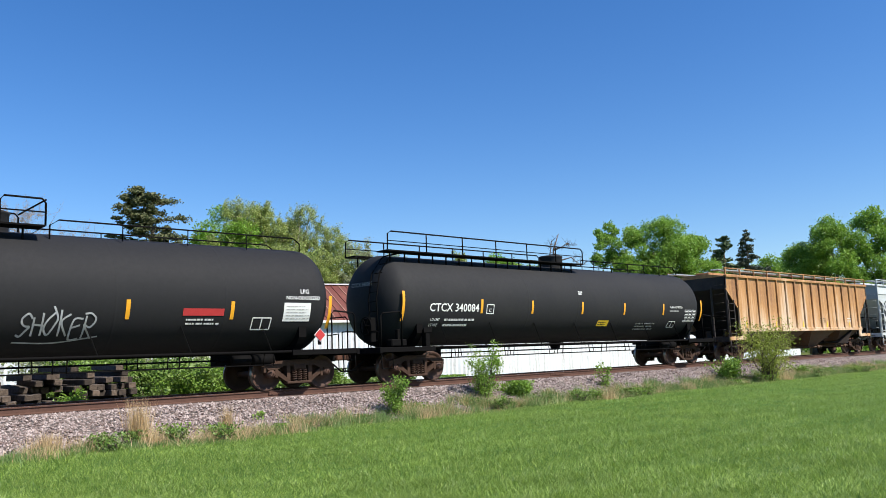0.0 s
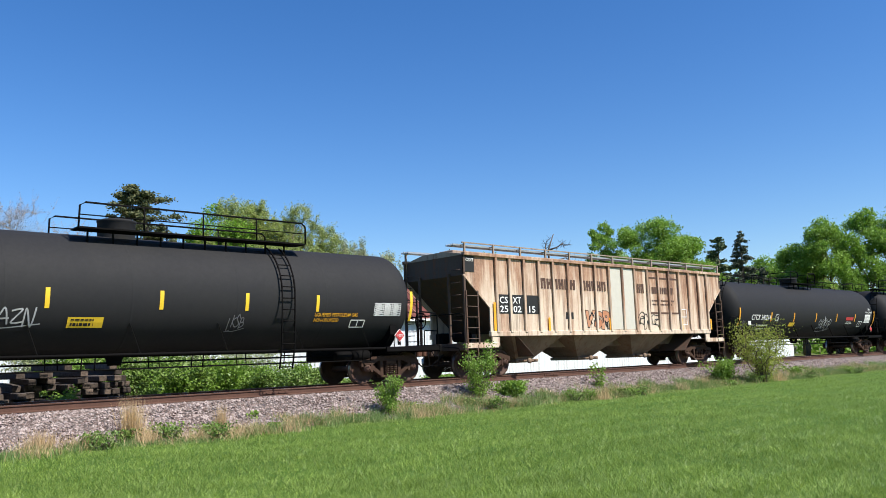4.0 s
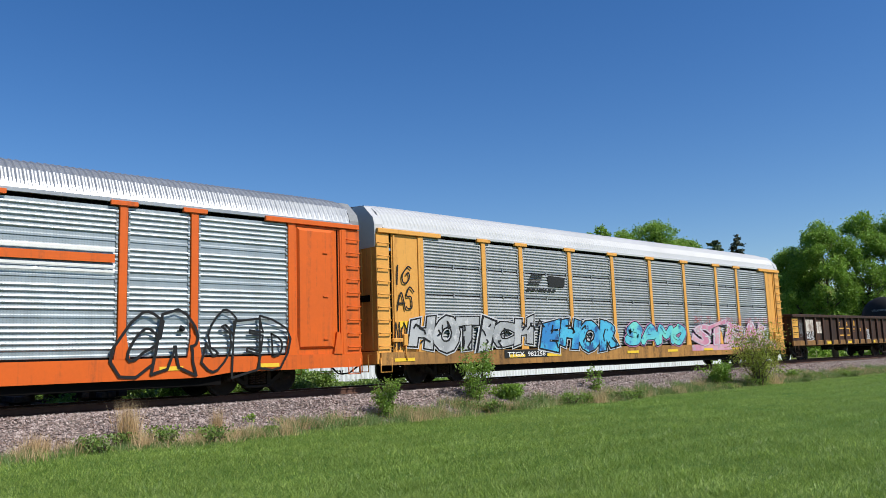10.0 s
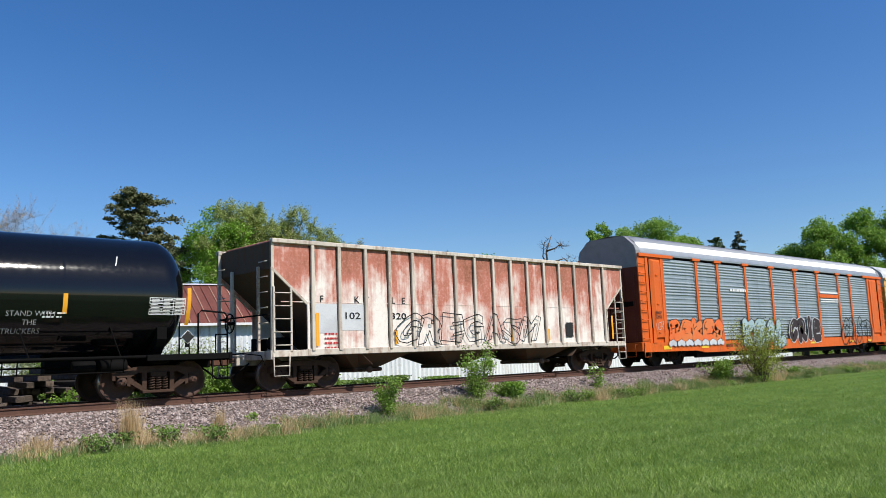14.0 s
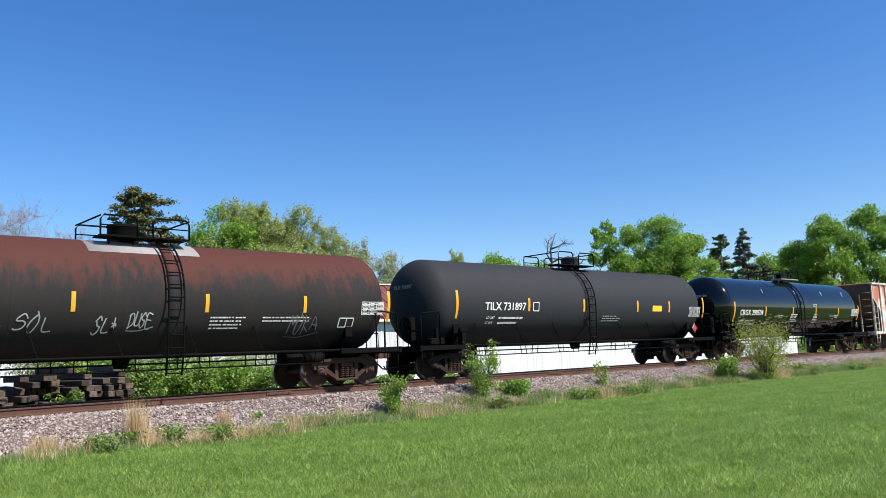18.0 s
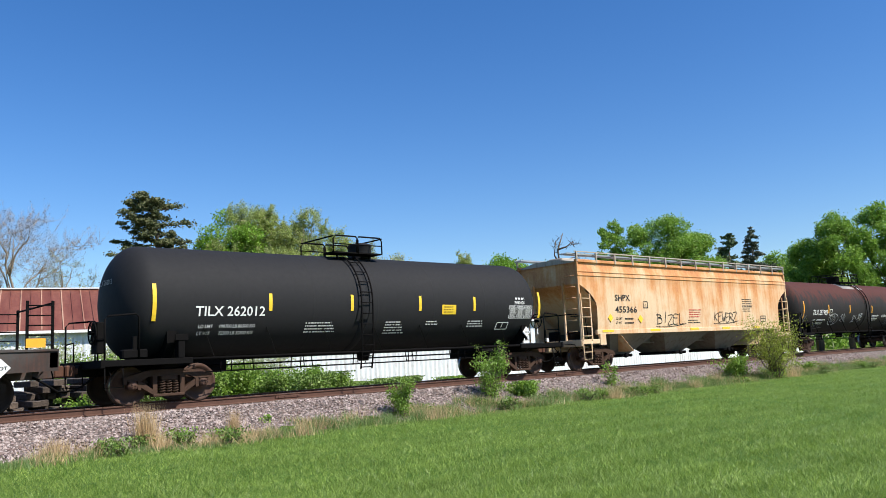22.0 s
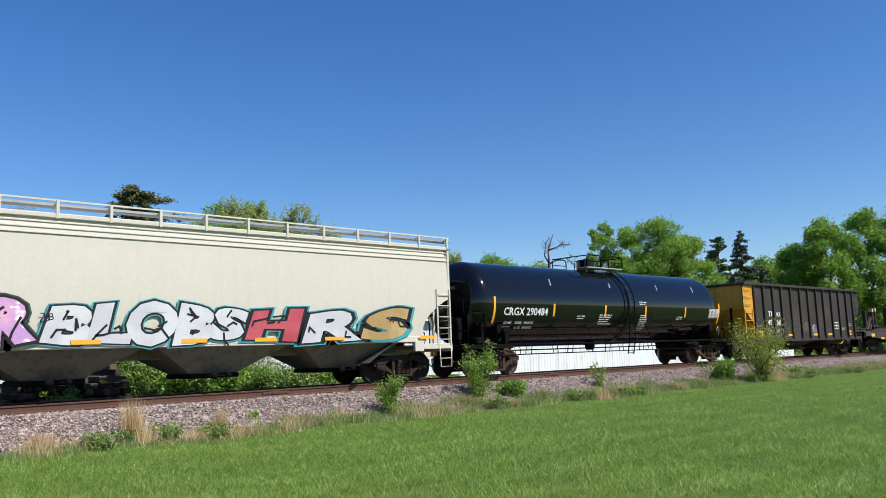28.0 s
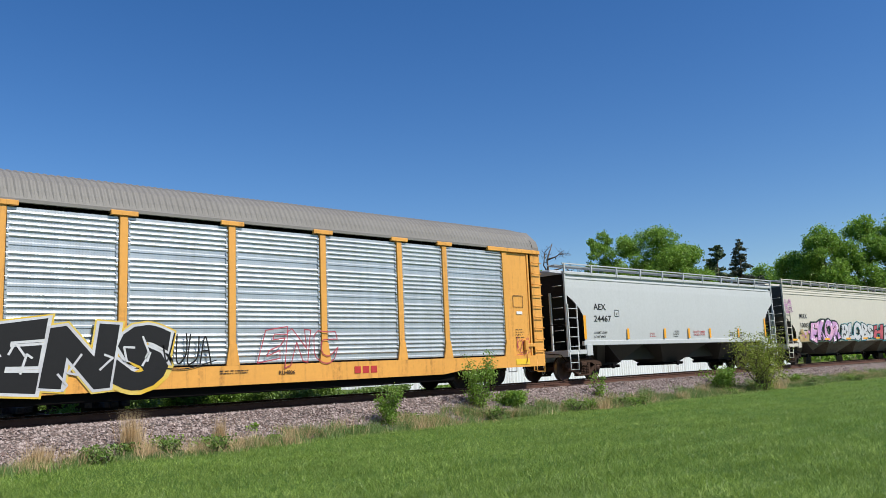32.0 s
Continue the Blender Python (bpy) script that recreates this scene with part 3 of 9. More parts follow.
# ---- long shed buildings behind the track ----
def roof_metal(name, a, b_, rust):
    m, nt, b = nodes_of(name, 0.6, 0.1)
    run = noise_of(nt, 1.0, coords(nt, (1.4, 0.25, 0.25), False), 5.0, 0.7)
    fine = noise_of(nt, 7.0, coords(nt, spread=False), 5.0, 0.7)
    oi = nt.nodes.new("ShaderNodeObjectInfo")
    c = mix(nt, ramp(nt, run, 0.35, 0.65), a, b_)
    c = mix(nt, ramp(nt, fine, 0.45, 0.75, 0.0, rust), c, tuple(v * 0.5 for v in a))
    c = mix(nt, ramp(nt, oi.outputs["Random"], 0.0, 1.0, 0.0, 0.35), c, tuple(v * 0.6 for v in b_))
    nt.links.new(c, b.inputs["Base Color"])
    bump(nt, b, fine, 0.15, 0.01)
    return m


ROOFRUST = roof_metal("rusted_roof_sheet", (0.13, 0.030, 0.020), (0.24, 0.085, 0.055), 0.6)
ROOFPALE = roof_metal("pale_roof_sheet", (0.62, 0.60, 0.58), (0.72, 0.70, 0.68), 0.25)
ROOFBROWN = roof_metal("dark_brown_roof_sheet", (0.075, 0.022, 0.020), (0.105, 0.036, 0.031), 0.4)
ROOFSEAM = roof_metal("pale_roof_seam", (0.30, 0.13, 0.08), (0.52, 0.33, 0.23), 0.5)
ROOFGAP = roof_metal("dark_roof_seam", (0.10, 0.085, 0.075), (0.20, 0.17, 0.15), 0.5)
WALLW = paint("white_metal_siding", (0.70, 0.74, 0.76), 0.55, grime=0.15, grime_colour=(0.35, 0.36, 0.34), streak=0.15, rust=0.05)
TRIMW = plain("white_trim", (0.75, 0.75, 0.74), 0.6, vary=0.12)


def shed(name, x0, y0, turn, length, depth, eave, ridge, roofs, label, sheet=0.45):
    """A long gabled shed along its own x; roofs: (from, to, material)."""
    root = thing(name, label, "building", pose(x0, y0, 0, 0, 0, turn))
    zb = -0.95
    half = depth / 2
    walls = Shape()
    n = int(length / 0.28)
    vs, fs = [], []
    for i in range(2 * n + 1):
        x = length * i / (2 * n)
        d = -0.03 if i % 2 else 0.0
        vs += [(x, d, zb), (x, d, eave)]
    fs = [(2 * i, 2 * i + 2, 2 * i + 3, 2 * i + 1) for i in range(2 * n)]
    walls.add(vs, fs)
    part("wall_front", walls, WALLW, root, "white ribbed metal siding")
    for xx in (0.02, length - 0.02):
        sh = Shape().add([(xx, 0, zb), (xx, depth, zb), (xx, depth, eave), (xx, half, ridge - 0.06), (xx, 0, eave)], [(0, 1, 2, 3, 4)])
        part("wall_end", sh, WALLW, root)
    part("wall_back", Shape().box(0, length, depth - 0.1, depth, zb, eave), WALLW, root)
    over = 0.35
    k = (ridge - eave) / half
    for a, b, mat, seam in roofs:
        m_ = max(1, int(round((b - a) / sheet)))
        for i in range(m_):
            u, w = a + (b - a) * i / m_, a + (b - a) * (i + 1) / m_
            for s in (0, 1):
                e = (-over, eave - over * k + 0.04) if s == 0 else (depth + over, eave - over * k + 0.04)
                t = (half, ridge + 0.04)
                vs = [(u, e[0], e[1]), (w, e[0], e[1]), (w, t[0], t[1]), (u, t[0], t[1])]
                vs += [(p[0], p[1], p[2] - 0.03) for p in vs]
                sh = Shape().add(vs, [(0, 1, 2, 3)[:: 1 if s == 0 else -1], (7, 6, 5, 4)[:: 1 if s == 0 else -1], (0, 4, 5, 1), (1, 5, 6, 2), (3, 2, 6, 7), (0, 3, 7, 4)])
                sh.beam((u + 0.02, e[0], e[1] + 0.02), (u + 0.02, t[0], t[1] + 0.02), 0.05 if seam is not ROOFGAP else 0.12, 0.05, 1)
                part("roof_sheet", sh, [mat, seam if i % 2 == 0 or seam is ROOFGAP else mat], root)
    sh = Shape().beam((roofs[0][0], half, ridge + 0.07), (roofs[-1][1], half, ridge + 0.07), 0.4, 0.06)
    part("ridge_cap", sh, TRIMW, root, "white ridge capping")
    sh = Shape().box(0, length, -over - 0.06, -over, eave - over * k - 0.10, eave - over * k + 0.03)
    part("gutter", sh, TRIMW, root, "white gutter")
    return root


# the nearer shed runs at a slight angle to the track
shed("long_shed", 4.0, 21.35, -14.82, 31.5, 9.0, 3.0, 5.19, [(0.0, 28.96, ROOFRUST, ROOFSEAM), (28.96, 31.5, ROOFPALE, ROOFGAP)], "long white metal shed with a rusted red roof")
shed("second_shed", 36.0, 16.5, -3.0, 42.0, 9.0, 3.08, 4.88, [(0.0, 42.0, ROOFBROWN, ROOFBROWN)], "long white metal shed with a dark brown roof", 0.7)

# ---- stack of old sleepers behind the track ----


def tie_mat(name, lo, hi):
    """Old timber, from sooty to bleached, one tone a sleeper."""
    m, nt, b = nodes_of(name, 0.95)
    oi = nt.nodes.new("ShaderNodeObjectInfo")
    n = noise_of(nt, 9.0, coords(nt), 5.0, 0.7)
    c = mix(nt, oi.outputs["Random"], lo, hi)
    c = mix(nt, ramp(nt, n, 0.4, 0.68, 0.0, 0.8), c, tuple(v * 0.3 for v in lo))
    nt.links.new(c, b.inputs["Base Color"])
    bump(nt, b, n, 0.5, 0.02)
    return m


OLDEND = tie_mat("split_sleeper_end", (0.035, 0.027, 0.022), (0.17, 0.125, 0.095))
OLDTIE = tie_mat("weathered_old_sleeper", (0.04, 0.03, 0.025), (0.15, 0.12, 0.10))
tie_me = Shape().box(-0.12, 0.12, 0, 2.55, 0, 0.18, 0.02)
tie_me.box(-0.105, 0.105, -0.012, 0.0, 0.015, 0.165)
for i in range(len(tie_me.f) - 6, len(tie_me.f)):
    tie_me.k[i] = 1
tie_me = tie_me.mesh("old_sleeper", [OLDTIE, OLDEND])
rnd = random.Random(4)
for x0, cols, rows in ((4.6, 6, 9), (6.3, 6, 8), (8.15, 7, 9)):
    for r in range(rows):
        for c in range(cols):
            if (r >= rows - 2 and rnd.random() < 0.45) or rnd.random() < 0.10:
                continue
            ob = new("old_sleeper", tie_me)
            ob.matrix_basis = pose(x0 + c * 0.268 + rnd.uniform(-0.05, 0.05), 4.9 + rnd.uniform(-0.4, 0.35), -0.83 + r * 0.19 + rnd.uniform(-0.02, 0.02), rnd.uniform(-1.5, 1.5), rnd.uniform(-4, 4), rnd.uniform(-6, 6))
            tagged(ob, "weathered old wooden sleeper in a stack", "sleeper", "stack of old sleepers")


# ---- plants ----
LEAF_SHRUB = leafy("yellow_green_shrub_leaves", (0.26, 0.33, 0.04), (0.42, 0.47, 0.08), 0.5, 0.4)
BARK = plain("grey_brown_bark", (0.13, 0.10, 0.075), 0.95, vary=0.5, scale=8)
PALEBARK = plain("pale_twig_bark", (0.27, 0.23, 0.18), 0.95, vary=0.4, scale=8)
LEAF_MAPLE = leafy("bright_maple_leaves", (0.165, 0.33, 0.028), (0.31, 0.51, 0.06), 0.5, 0.45)
LEAF_SPRING = leafy("pale_spring_leaves", (0.26, 0.34, 0.075), (0.45, 0.51, 0.16), 0.5, 0.45)
LEAF_PALE = leafy("pale_silvery_leaves", (0.30, 0.36, 0.16), (0.50, 0.53, 0.30), 0.5, 0.4)
LEAF_OAK = leafy("fresh_green_leaves", (0.155, 0.31, 0.035), (0.35, 0.52, 0.085), 0.5, 0.48)
LEAF_DARK = leafy("dark_conifer_needles", (0.045, 0.065, 0.038), (0.12, 0.14, 0.085), 0.7, 0.12)
LEAF_CEDAR = leafy("brown_green_cedar_sprays", (0.06, 0.085, 0.028), (0.18, 0.18, 0.075), 0.7, 0.15)
LEAF_FIR = leafy("dull_fir_needles", (0.055, 0.095, 0.035), (0.13, 0.18, 0.07), 0.7, 0.15)
LEAF_BUSH = leafy("shrub_leaves", (0.15, 0.29, 0.03), (0.28, 0.42, 0.07), 0.5, 0.4)
LEAF_BUD = leafy("tan_budding_twigs", (0.30, 0.20, 0.12), (0.42, 0.32, 0.18), 0.7, 0.3)
LEAF_WILD = leafy("undergrowth_leaves", (0.10, 0.20, 0.025), (0.22, 0.31, 0.07))


def cards(r, centres, size, flat=0.0, droop=0.0, thin=0.36):
    """A small bent leaf card at each centre, turned at random."""
    n = len(centres)
    d = r.normal(size=(n, 3))
    d[:, 2] *= (1 - flat)
    d[:, 2] -= droop
    d /= np.linalg.norm(d, axis=1)[:, None]
    h = r.normal(size=(n, 3))
    s = np.cross(d, h)
    s /= np.linalg.norm(s, axis=1)[:, None] + 1e-9
    w = size * r.uniform(0.6, 1.35, n)[:, None]
    a = centres - d * w * 0.5
    b = centres + d * w * 0.5
    k = s * w * thin
    v = np.stack([a, centres + k, b, centres - k], 1).reshape(-1, 3)
    f = np.arange(4 * n).reshape(-1, 4)
    return v, f


def limb_path(rnd, p, q, n=6, wob=0.12):
    p, q = Vector(p), Vector(q)
    d = (q - p).length
    return [p.lerp(q, i / n) + Vector((rnd.uniform(-1, 1), rnd.uniform(-1, 1), rnd.uniform(-0.6, 0.6))) * d * wob * math.sin(math.pi * i / n) for i in range(n + 1)]


def broadleaf(x, y, top, radius, seed, leaf, label, density=1.0, bark=None, leaf_size=0.24, low=0.25, twigs=0, group="", tall=0.62, stout=1.0):
    """A tree: tapered trunk, limbs, twigs and a crown of leaf cards in uneven clumps."""
    rnd, r = random.Random(seed), np.random.default_rng(seed)
    z0 = float(land(x, y)) - 0.1
    h = top - z0
    root = thing("tree", label, "tree", pose(x, y, z0), group)
    sh = Shape()
    trunk = limb_path(rnd, (0, 0, 0), (rnd.uniform(-0.4, 0.4), rnd.uniform(-0.4, 0.4), h * tall), 7, 0.05 * stout)
    sh.tube(trunk, (h * 0.020 + 0.06) * stout, 8, 0, 0.05)
    tips = []
    for i in range(13):
        u = 0.28 + 0.72 * (i + rnd.random()) / 13
        base = trunk[min(7, int(u * 7))]
        a = rnd.uniform(0, 6.28)
        ln = radius * rnd.uniform(0.55, 1.0) * (1.15 - 0.55 * u)
        e = (base.x + ln * math.cos(a), base.y + ln * math.sin(a), min(h * 0.97, base.z + ln * rnd.uniform(0.45, 1.2) + h * 0.10))
        path = limb_path(rnd, base, e)
        sh.tube(path, (0.035 + 0.008 * h * (1 - u)) * stout, 5, 0, 0.015 * stout)
        tips += [path[3], path[4], path[5], path[6]]
        for j in range(2 + twigs):
            b0 = path[rnd.randint(2, 6)]
            e2 = b0 + Vector((rnd.uniform(-1, 1), rnd.uniform(-1, 1), rnd.uniform(0.1, 1.3))) * radius * 0.34
            p2 = limb_path(rnd, b0, e2, 4)
            sh.tube(p2, 0.018, 4, 0, 0.006)
            tips += [p2[2], p2[4]]
            if twigs > 3:
                for q in range(3):
                    e3 = p2[rnd.randint(2, 4)] + Vector((rnd.uniform(-1, 1), rnd.uniform(-1, 1), rnd.uniform(0.2, 1.4))) * radius * 0.2
                    sh.tube(limb_path(rnd, p2[2], e3, 3), 0.011, 3, 0, 0.004)
                    tips.append(e3)
    part("trunk", sh, bark or BARK, root)
    if density > 0:
        # boughs: uneven lobes within the crown, leaves thick on their outer shells, sprigs between
        mid, up = h * (1 + low) / 2, h * (1 - low) / 2
        lobes = [(rnd.uniform(-0.15, 0.15) * radius, rnd.uniform(-0.15, 0.15) * radius, h - 0.24 * radius, 0.26 * radius)]
        for i in range(70):
            a, w = rnd.uniform(0, 6.28), rnd.uniform(-0.9, 0.9)
            k = rnd.uniform(0.15, 0.86) if i % 2 else rnd.uniform(0.6, 0.88)
            rr = radius * math.sqrt(1 - w * w) * k * (1.0 + 0.18 * math.sin(2 * a + seed))
            sz = radius * rnd.uniform(0.17, 0.36)
            lobes.append((rr * math.cos(a), rr * math.sin(a), min(mid + up * w * rnd.uniform(0.8, 1.0), h - sz * 0.9 - 0.22 * h * max(0.0, rr / radius - 0.15) ** 1.5), sz))
        lobes = np.array(lobes)
        n = int(25000 * density)
        wt = lobes[:, 3] ** 2 * (0.5 + lobes[:, 2] / h)
        pick = r.choice(len(lobes), n, p=wt / wt.sum())
        d = r.normal(size=(n, 3))
        d /= np.linalg.norm(d, axis=1)[:, None]
        ph = pick * 1.7
        bumpy = 1 + 0.22 * np.sin(4 * d[:, 0] + ph) * np.cos(5 * d[:, 2] + ph) + 0.16 * np.sin(9 * d[:, 1] + 3 * ph)
        out = np.where(r.random(n) < 0.08, 1 + 0.35 * r.random(n), 0.35 + 0.65 * r.random(n) ** 0.5)
        c = lobes[pick, :3] + d * (lobes[pick, 3] * bumpy * out)[:, None] * np.array([1.0, 1.0, 0.82])
        c = c[(c[:, 2] > 0.06 * h) & (c[:, 2] < h + 0.15)]
        v, f = cards(r, c, leaf_size * 0.86)
        part("crown", np_mesh("crown", v, f, [leaf]), None, root)
    return root


def feathery(x, y, top, radius, seed, leaf, label, leaves=26000, size=0.10, bark=None, name="tree", rise=1.0, limbs=9, spread=0.10, foot=0.22, taper=0.3):
    """A tree in first leaf: ascending limbs that fork into many fine twigs, small leaves strung along them."""
    rnd, r = random.Random(seed), np.random.default_rng(seed)
    z0 = float(land(x, y)) - 0.1
    h = top - z0
    root = thing(name, label, "tree", pose(x, y, z0))
    sh = Shape()
    trunk = limb_path(rnd, (0, 0, 0), (rnd.uniform(-0.3, 0.3), rnd.uniform(-0.3, 0.3), h * 0.8), 8, 0.03)
    sh.tube(trunk, h * 0.012 + 0.05, 7, 0, 0.03)
    ends = []
    for i in range(limbs):
        u = foot + (0.92 - foot) * (i + rnd.random()) / limbs
        b = trunk[min(8, int(u * 8))]
        a = i * 2.4 + rnd.uniform(-0.4, 0.4)
        ln = radius * rnd.uniform(0.6, 1.05) * math.sin(math.pi * min(1.0, 0.25 + 0.75 * u)) ** 0.6
        cap = h * (1.0 - taper * (ln / radius) ** 1.5) * rnd.uniform(0.93, 1.0)
        e = Vector((b.x + ln * math.cos(a), b.y + ln * math.sin(a), min(cap, b.z + (h * 0.22 + ln) * rise)))
        path = limb_path(rnd, b, e, 6, 0.07)
        sh.tube(path, 0.03 + 0.004 * h, 5, 0, 0.012)
        for j in range(9):
            q = path[rnd.randint(2, 6)]
            e2 = q + Vector((rnd.uniform(-1, 1) * 0.5, rnd.uniform(-1, 1) * 0.5, rnd.uniform(0.1, 0.62) * rise)) * radius
            e2.z = min(e2.z, cap + rnd.uniform(-0.3, 0.3))
            p2 = limb_path(rnd, q, e2, 4, 0.08)
            sh.tube(p2, 0.016, 4, 0, 0.006)
            for k in range(7):
                q3 = p2[rnd.randint(1, 4)]
                e3 = q3 + Vector((rnd.uniform(-1, 1) * 0.2, rnd.uniform(-1, 1) * 0.2, rnd.uniform(0.0, 0.36) * rise)) * radius
                e3.z = min(e3.z, h - 0.25 * rnd.random())
                sh.tube([q3, q3.lerp(e3, 0.5), e3], 0.009, 3, 0, 0.004)
                ends.append((tuple(q3), tuple(e3)))
    part("trunk", sh, bark or PALEBARK, root)
    pq = np.array(ends)
    pick = r.integers(0, len(pq), leaves)
    w = r.random(leaves)[:, None]
    c = pq[pick, 0] * (1 - w) + pq[pick, 1] * w + r.normal(size=(leaves, 3)) * spread
    v, f = cards(r, c, size)
    part("crown", np_mesh("crown", v, f, [leaf]), None, root)
    return root


def dead_tree(x, y, top, label):
    """Bare crooked trunk, a few broken limbs that bend to one side."""
    rnd = random.Random(14)
    z0 = float(land(x, y)) - 0.1
    h = top - z0
    root = thing("dead_tree", label, "tree", pose(x, y, z0, 0, 0, -52))
    sh = Shape()
    trunk = [Vector(p) for p in ((0, 0, 0), (0.15, 0.1, h * 0.4), (0.45, 0, h * 0.6), (0.75, 0.1, h * 0.78), (0.7, 0, h * 0.88), (1.25, 0, h))]
    sh.tube(trunk, 0.24, 8, 0, 0.035)
    for base, pts in ((3, ((0.35, 0, h * 0.84), (0.55, 0, h * 0.95))), (3, ((1.3, 0.1, h * 0.80), (2.3, 0.2, h * 0.82), (3.3, 0.1, h * 0.74))), (2, ((1.2, -0.3, h * 0.66), (2.0, -0.5, h * 0.68))),
                      (4, ((1.5, 0.1, h * 0.9), (2.1, 0.2, h * 0.93))), (1, ((-0.6, 0.2, h * 0.5), (-1.3, 0.3, h * 0.52)))):
        path = [trunk[base]] + [Vector(p) for p in pts]
        sh.tube(path, 0.10, 6, 0, 0.025)
        for k in range(9):
            q = path[-1].lerp(path[-2], rnd.random())
            e = q + Vector((rnd.uniform(-0.3, 1.0), rnd.uniform(-0.5, 0.5), rnd.uniform(-0.5, 0.7)))
            sh.tube(limb_path(rnd, q, e, 3), 0.03, 4, 0, 0.008)
            for j in range(3):
                sh.tube([q.lerp(e, 0.6), q.lerp(e, 0.6) + Vector((rnd.uniform(-0.5, 0.5), rnd.uniform(-0.4, 0.4), rnd.uniform(-0.2, 0.6)))], 0.013, 3, 0, 0.005)
    part("trunk", sh, BARK, root)


def conifer(x, y, top, radius, seed, leaf, label, ragged=0.0, low=0.08, n=10000, size=0.32):
    rnd, r = random.Random(seed), np.random.default_rng(seed)
    z0 = float(land(x, y)) - 0.1
    h = top - z0
    root = thing("conifer_tree", label, "tree", pose(x, y, z0))
    sh = Shape().tube([(0, 0, 0), (0.05, 0, h * 0.5), (0, 0.05, h * 0.99)], 0.02 * h, 8, 0, 0.03)
    cs = []
    m = int(h * 6)
    for i in range(m):
        u = low + (1 - low) * (i + rnd.random()) / m
        ln = radius * (1 - u) ** (0.75 if not ragged else 0.55) * rnd.uniform(0.75 - ragged * 0.4, 1.05 + ragged * 0.3) + 0.15
        a = rnd.uniform(0, 6.28)
        p = Vector((0, 0, u * h))
        e = p + Vector((ln * math.cos(a), ln * math.sin(a), ln * (rnd.uniform(-0.30, 0.02) if not ragged else rnd.uniform(-0.12, 0.35))))
        sh.tube([p, p.lerp(e, 0.5) + Vector((0, 0, 0.05 * ln)), e], 0.035, 4, 0, 0.01)
        cs.append((p, e, ln))
    part("trunk", sh, BARK, root)
    w = np.array([c[2] for c in cs])
    pick = r.choice(len(cs), n, p=w / w.sum())
    p = np.array([tuple(c[0]) for c in cs])[pick]
    e = np.array([tuple(c[1]) for c in cs])[pick]
    t = (0.18 + 0.82 * r.random(n) ** 0.7)[:, None]
    c = p + (e - p) * t + r.normal(size=(n, 3)) * np.array([0.20, 0.20, 0.10]) * (0.5 + w[pick, None] * 0.28)
    v, f = cards(r, c, size, 0.4, 0.25)
    part("crown", np_mesh("crown", v, f, [leaf]), None, root)
    return root


def bush(x, y, h, radius, seed, leaf, label, n=2500, size=0.07, stems=7, name="shrub", z=None, upright=1.0):
    rnd, r = random.Random(seed), np.random.default_rng(seed)
    z0 = (float(land(x, y)) if z is None else z) - 0.05
    root = thing(name, label, "shrub", pose(x, y, z0))
    sh, tips = Shape(), []
    for i in range(stems):
        a = rnd.uniform(0, 6.28)
        l = radius * rnd.uniform(0.3, 1.0)
        e = (l * math.cos(a), l * math.sin(a), h * rnd.uniform(0.6, 1.0) * upright)
        path = limb_path(rnd, (rnd.uniform(-0.1, 0.1), rnd.uniform(-0.1, 0.1), 0), e, 6, 0.1)
        sh.tube(path, 0.012 + 0.006 * h, 5, 0, 0.004)
        tips += path[1:]
        for j in range(5):
            b0 = path[rnd.randint(2, 5)]
            e2 = b0 + Vector((rnd.uniform(-1, 1), rnd.uniform(-1, 1), rnd.uniform(0.0, 1.0))) * radius * 0.5
            p2 = limb_path(rnd, b0, e2, 3)
            sh.tube(p2, 0.006, 4, 0, 0.002)
            tips += p2[1:]
    part("stem", sh, BARK, root)
    tips = np.array([tuple(t) for t in tips])
    pick = r.integers(0, len(tips), n)
    c = tips[pick] + r.normal(size=(n, 3)) * np.array([0.11, 0.11, 0.09]) * (radius + 0.35)
    c[:, 2] = np.clip(c[:, 2], 0.03, h * 1.08)
    v, f = cards(r, c, size)
    part("foliage", np_mesh("foliage", v, f, [leaf]), None, root)
    return root


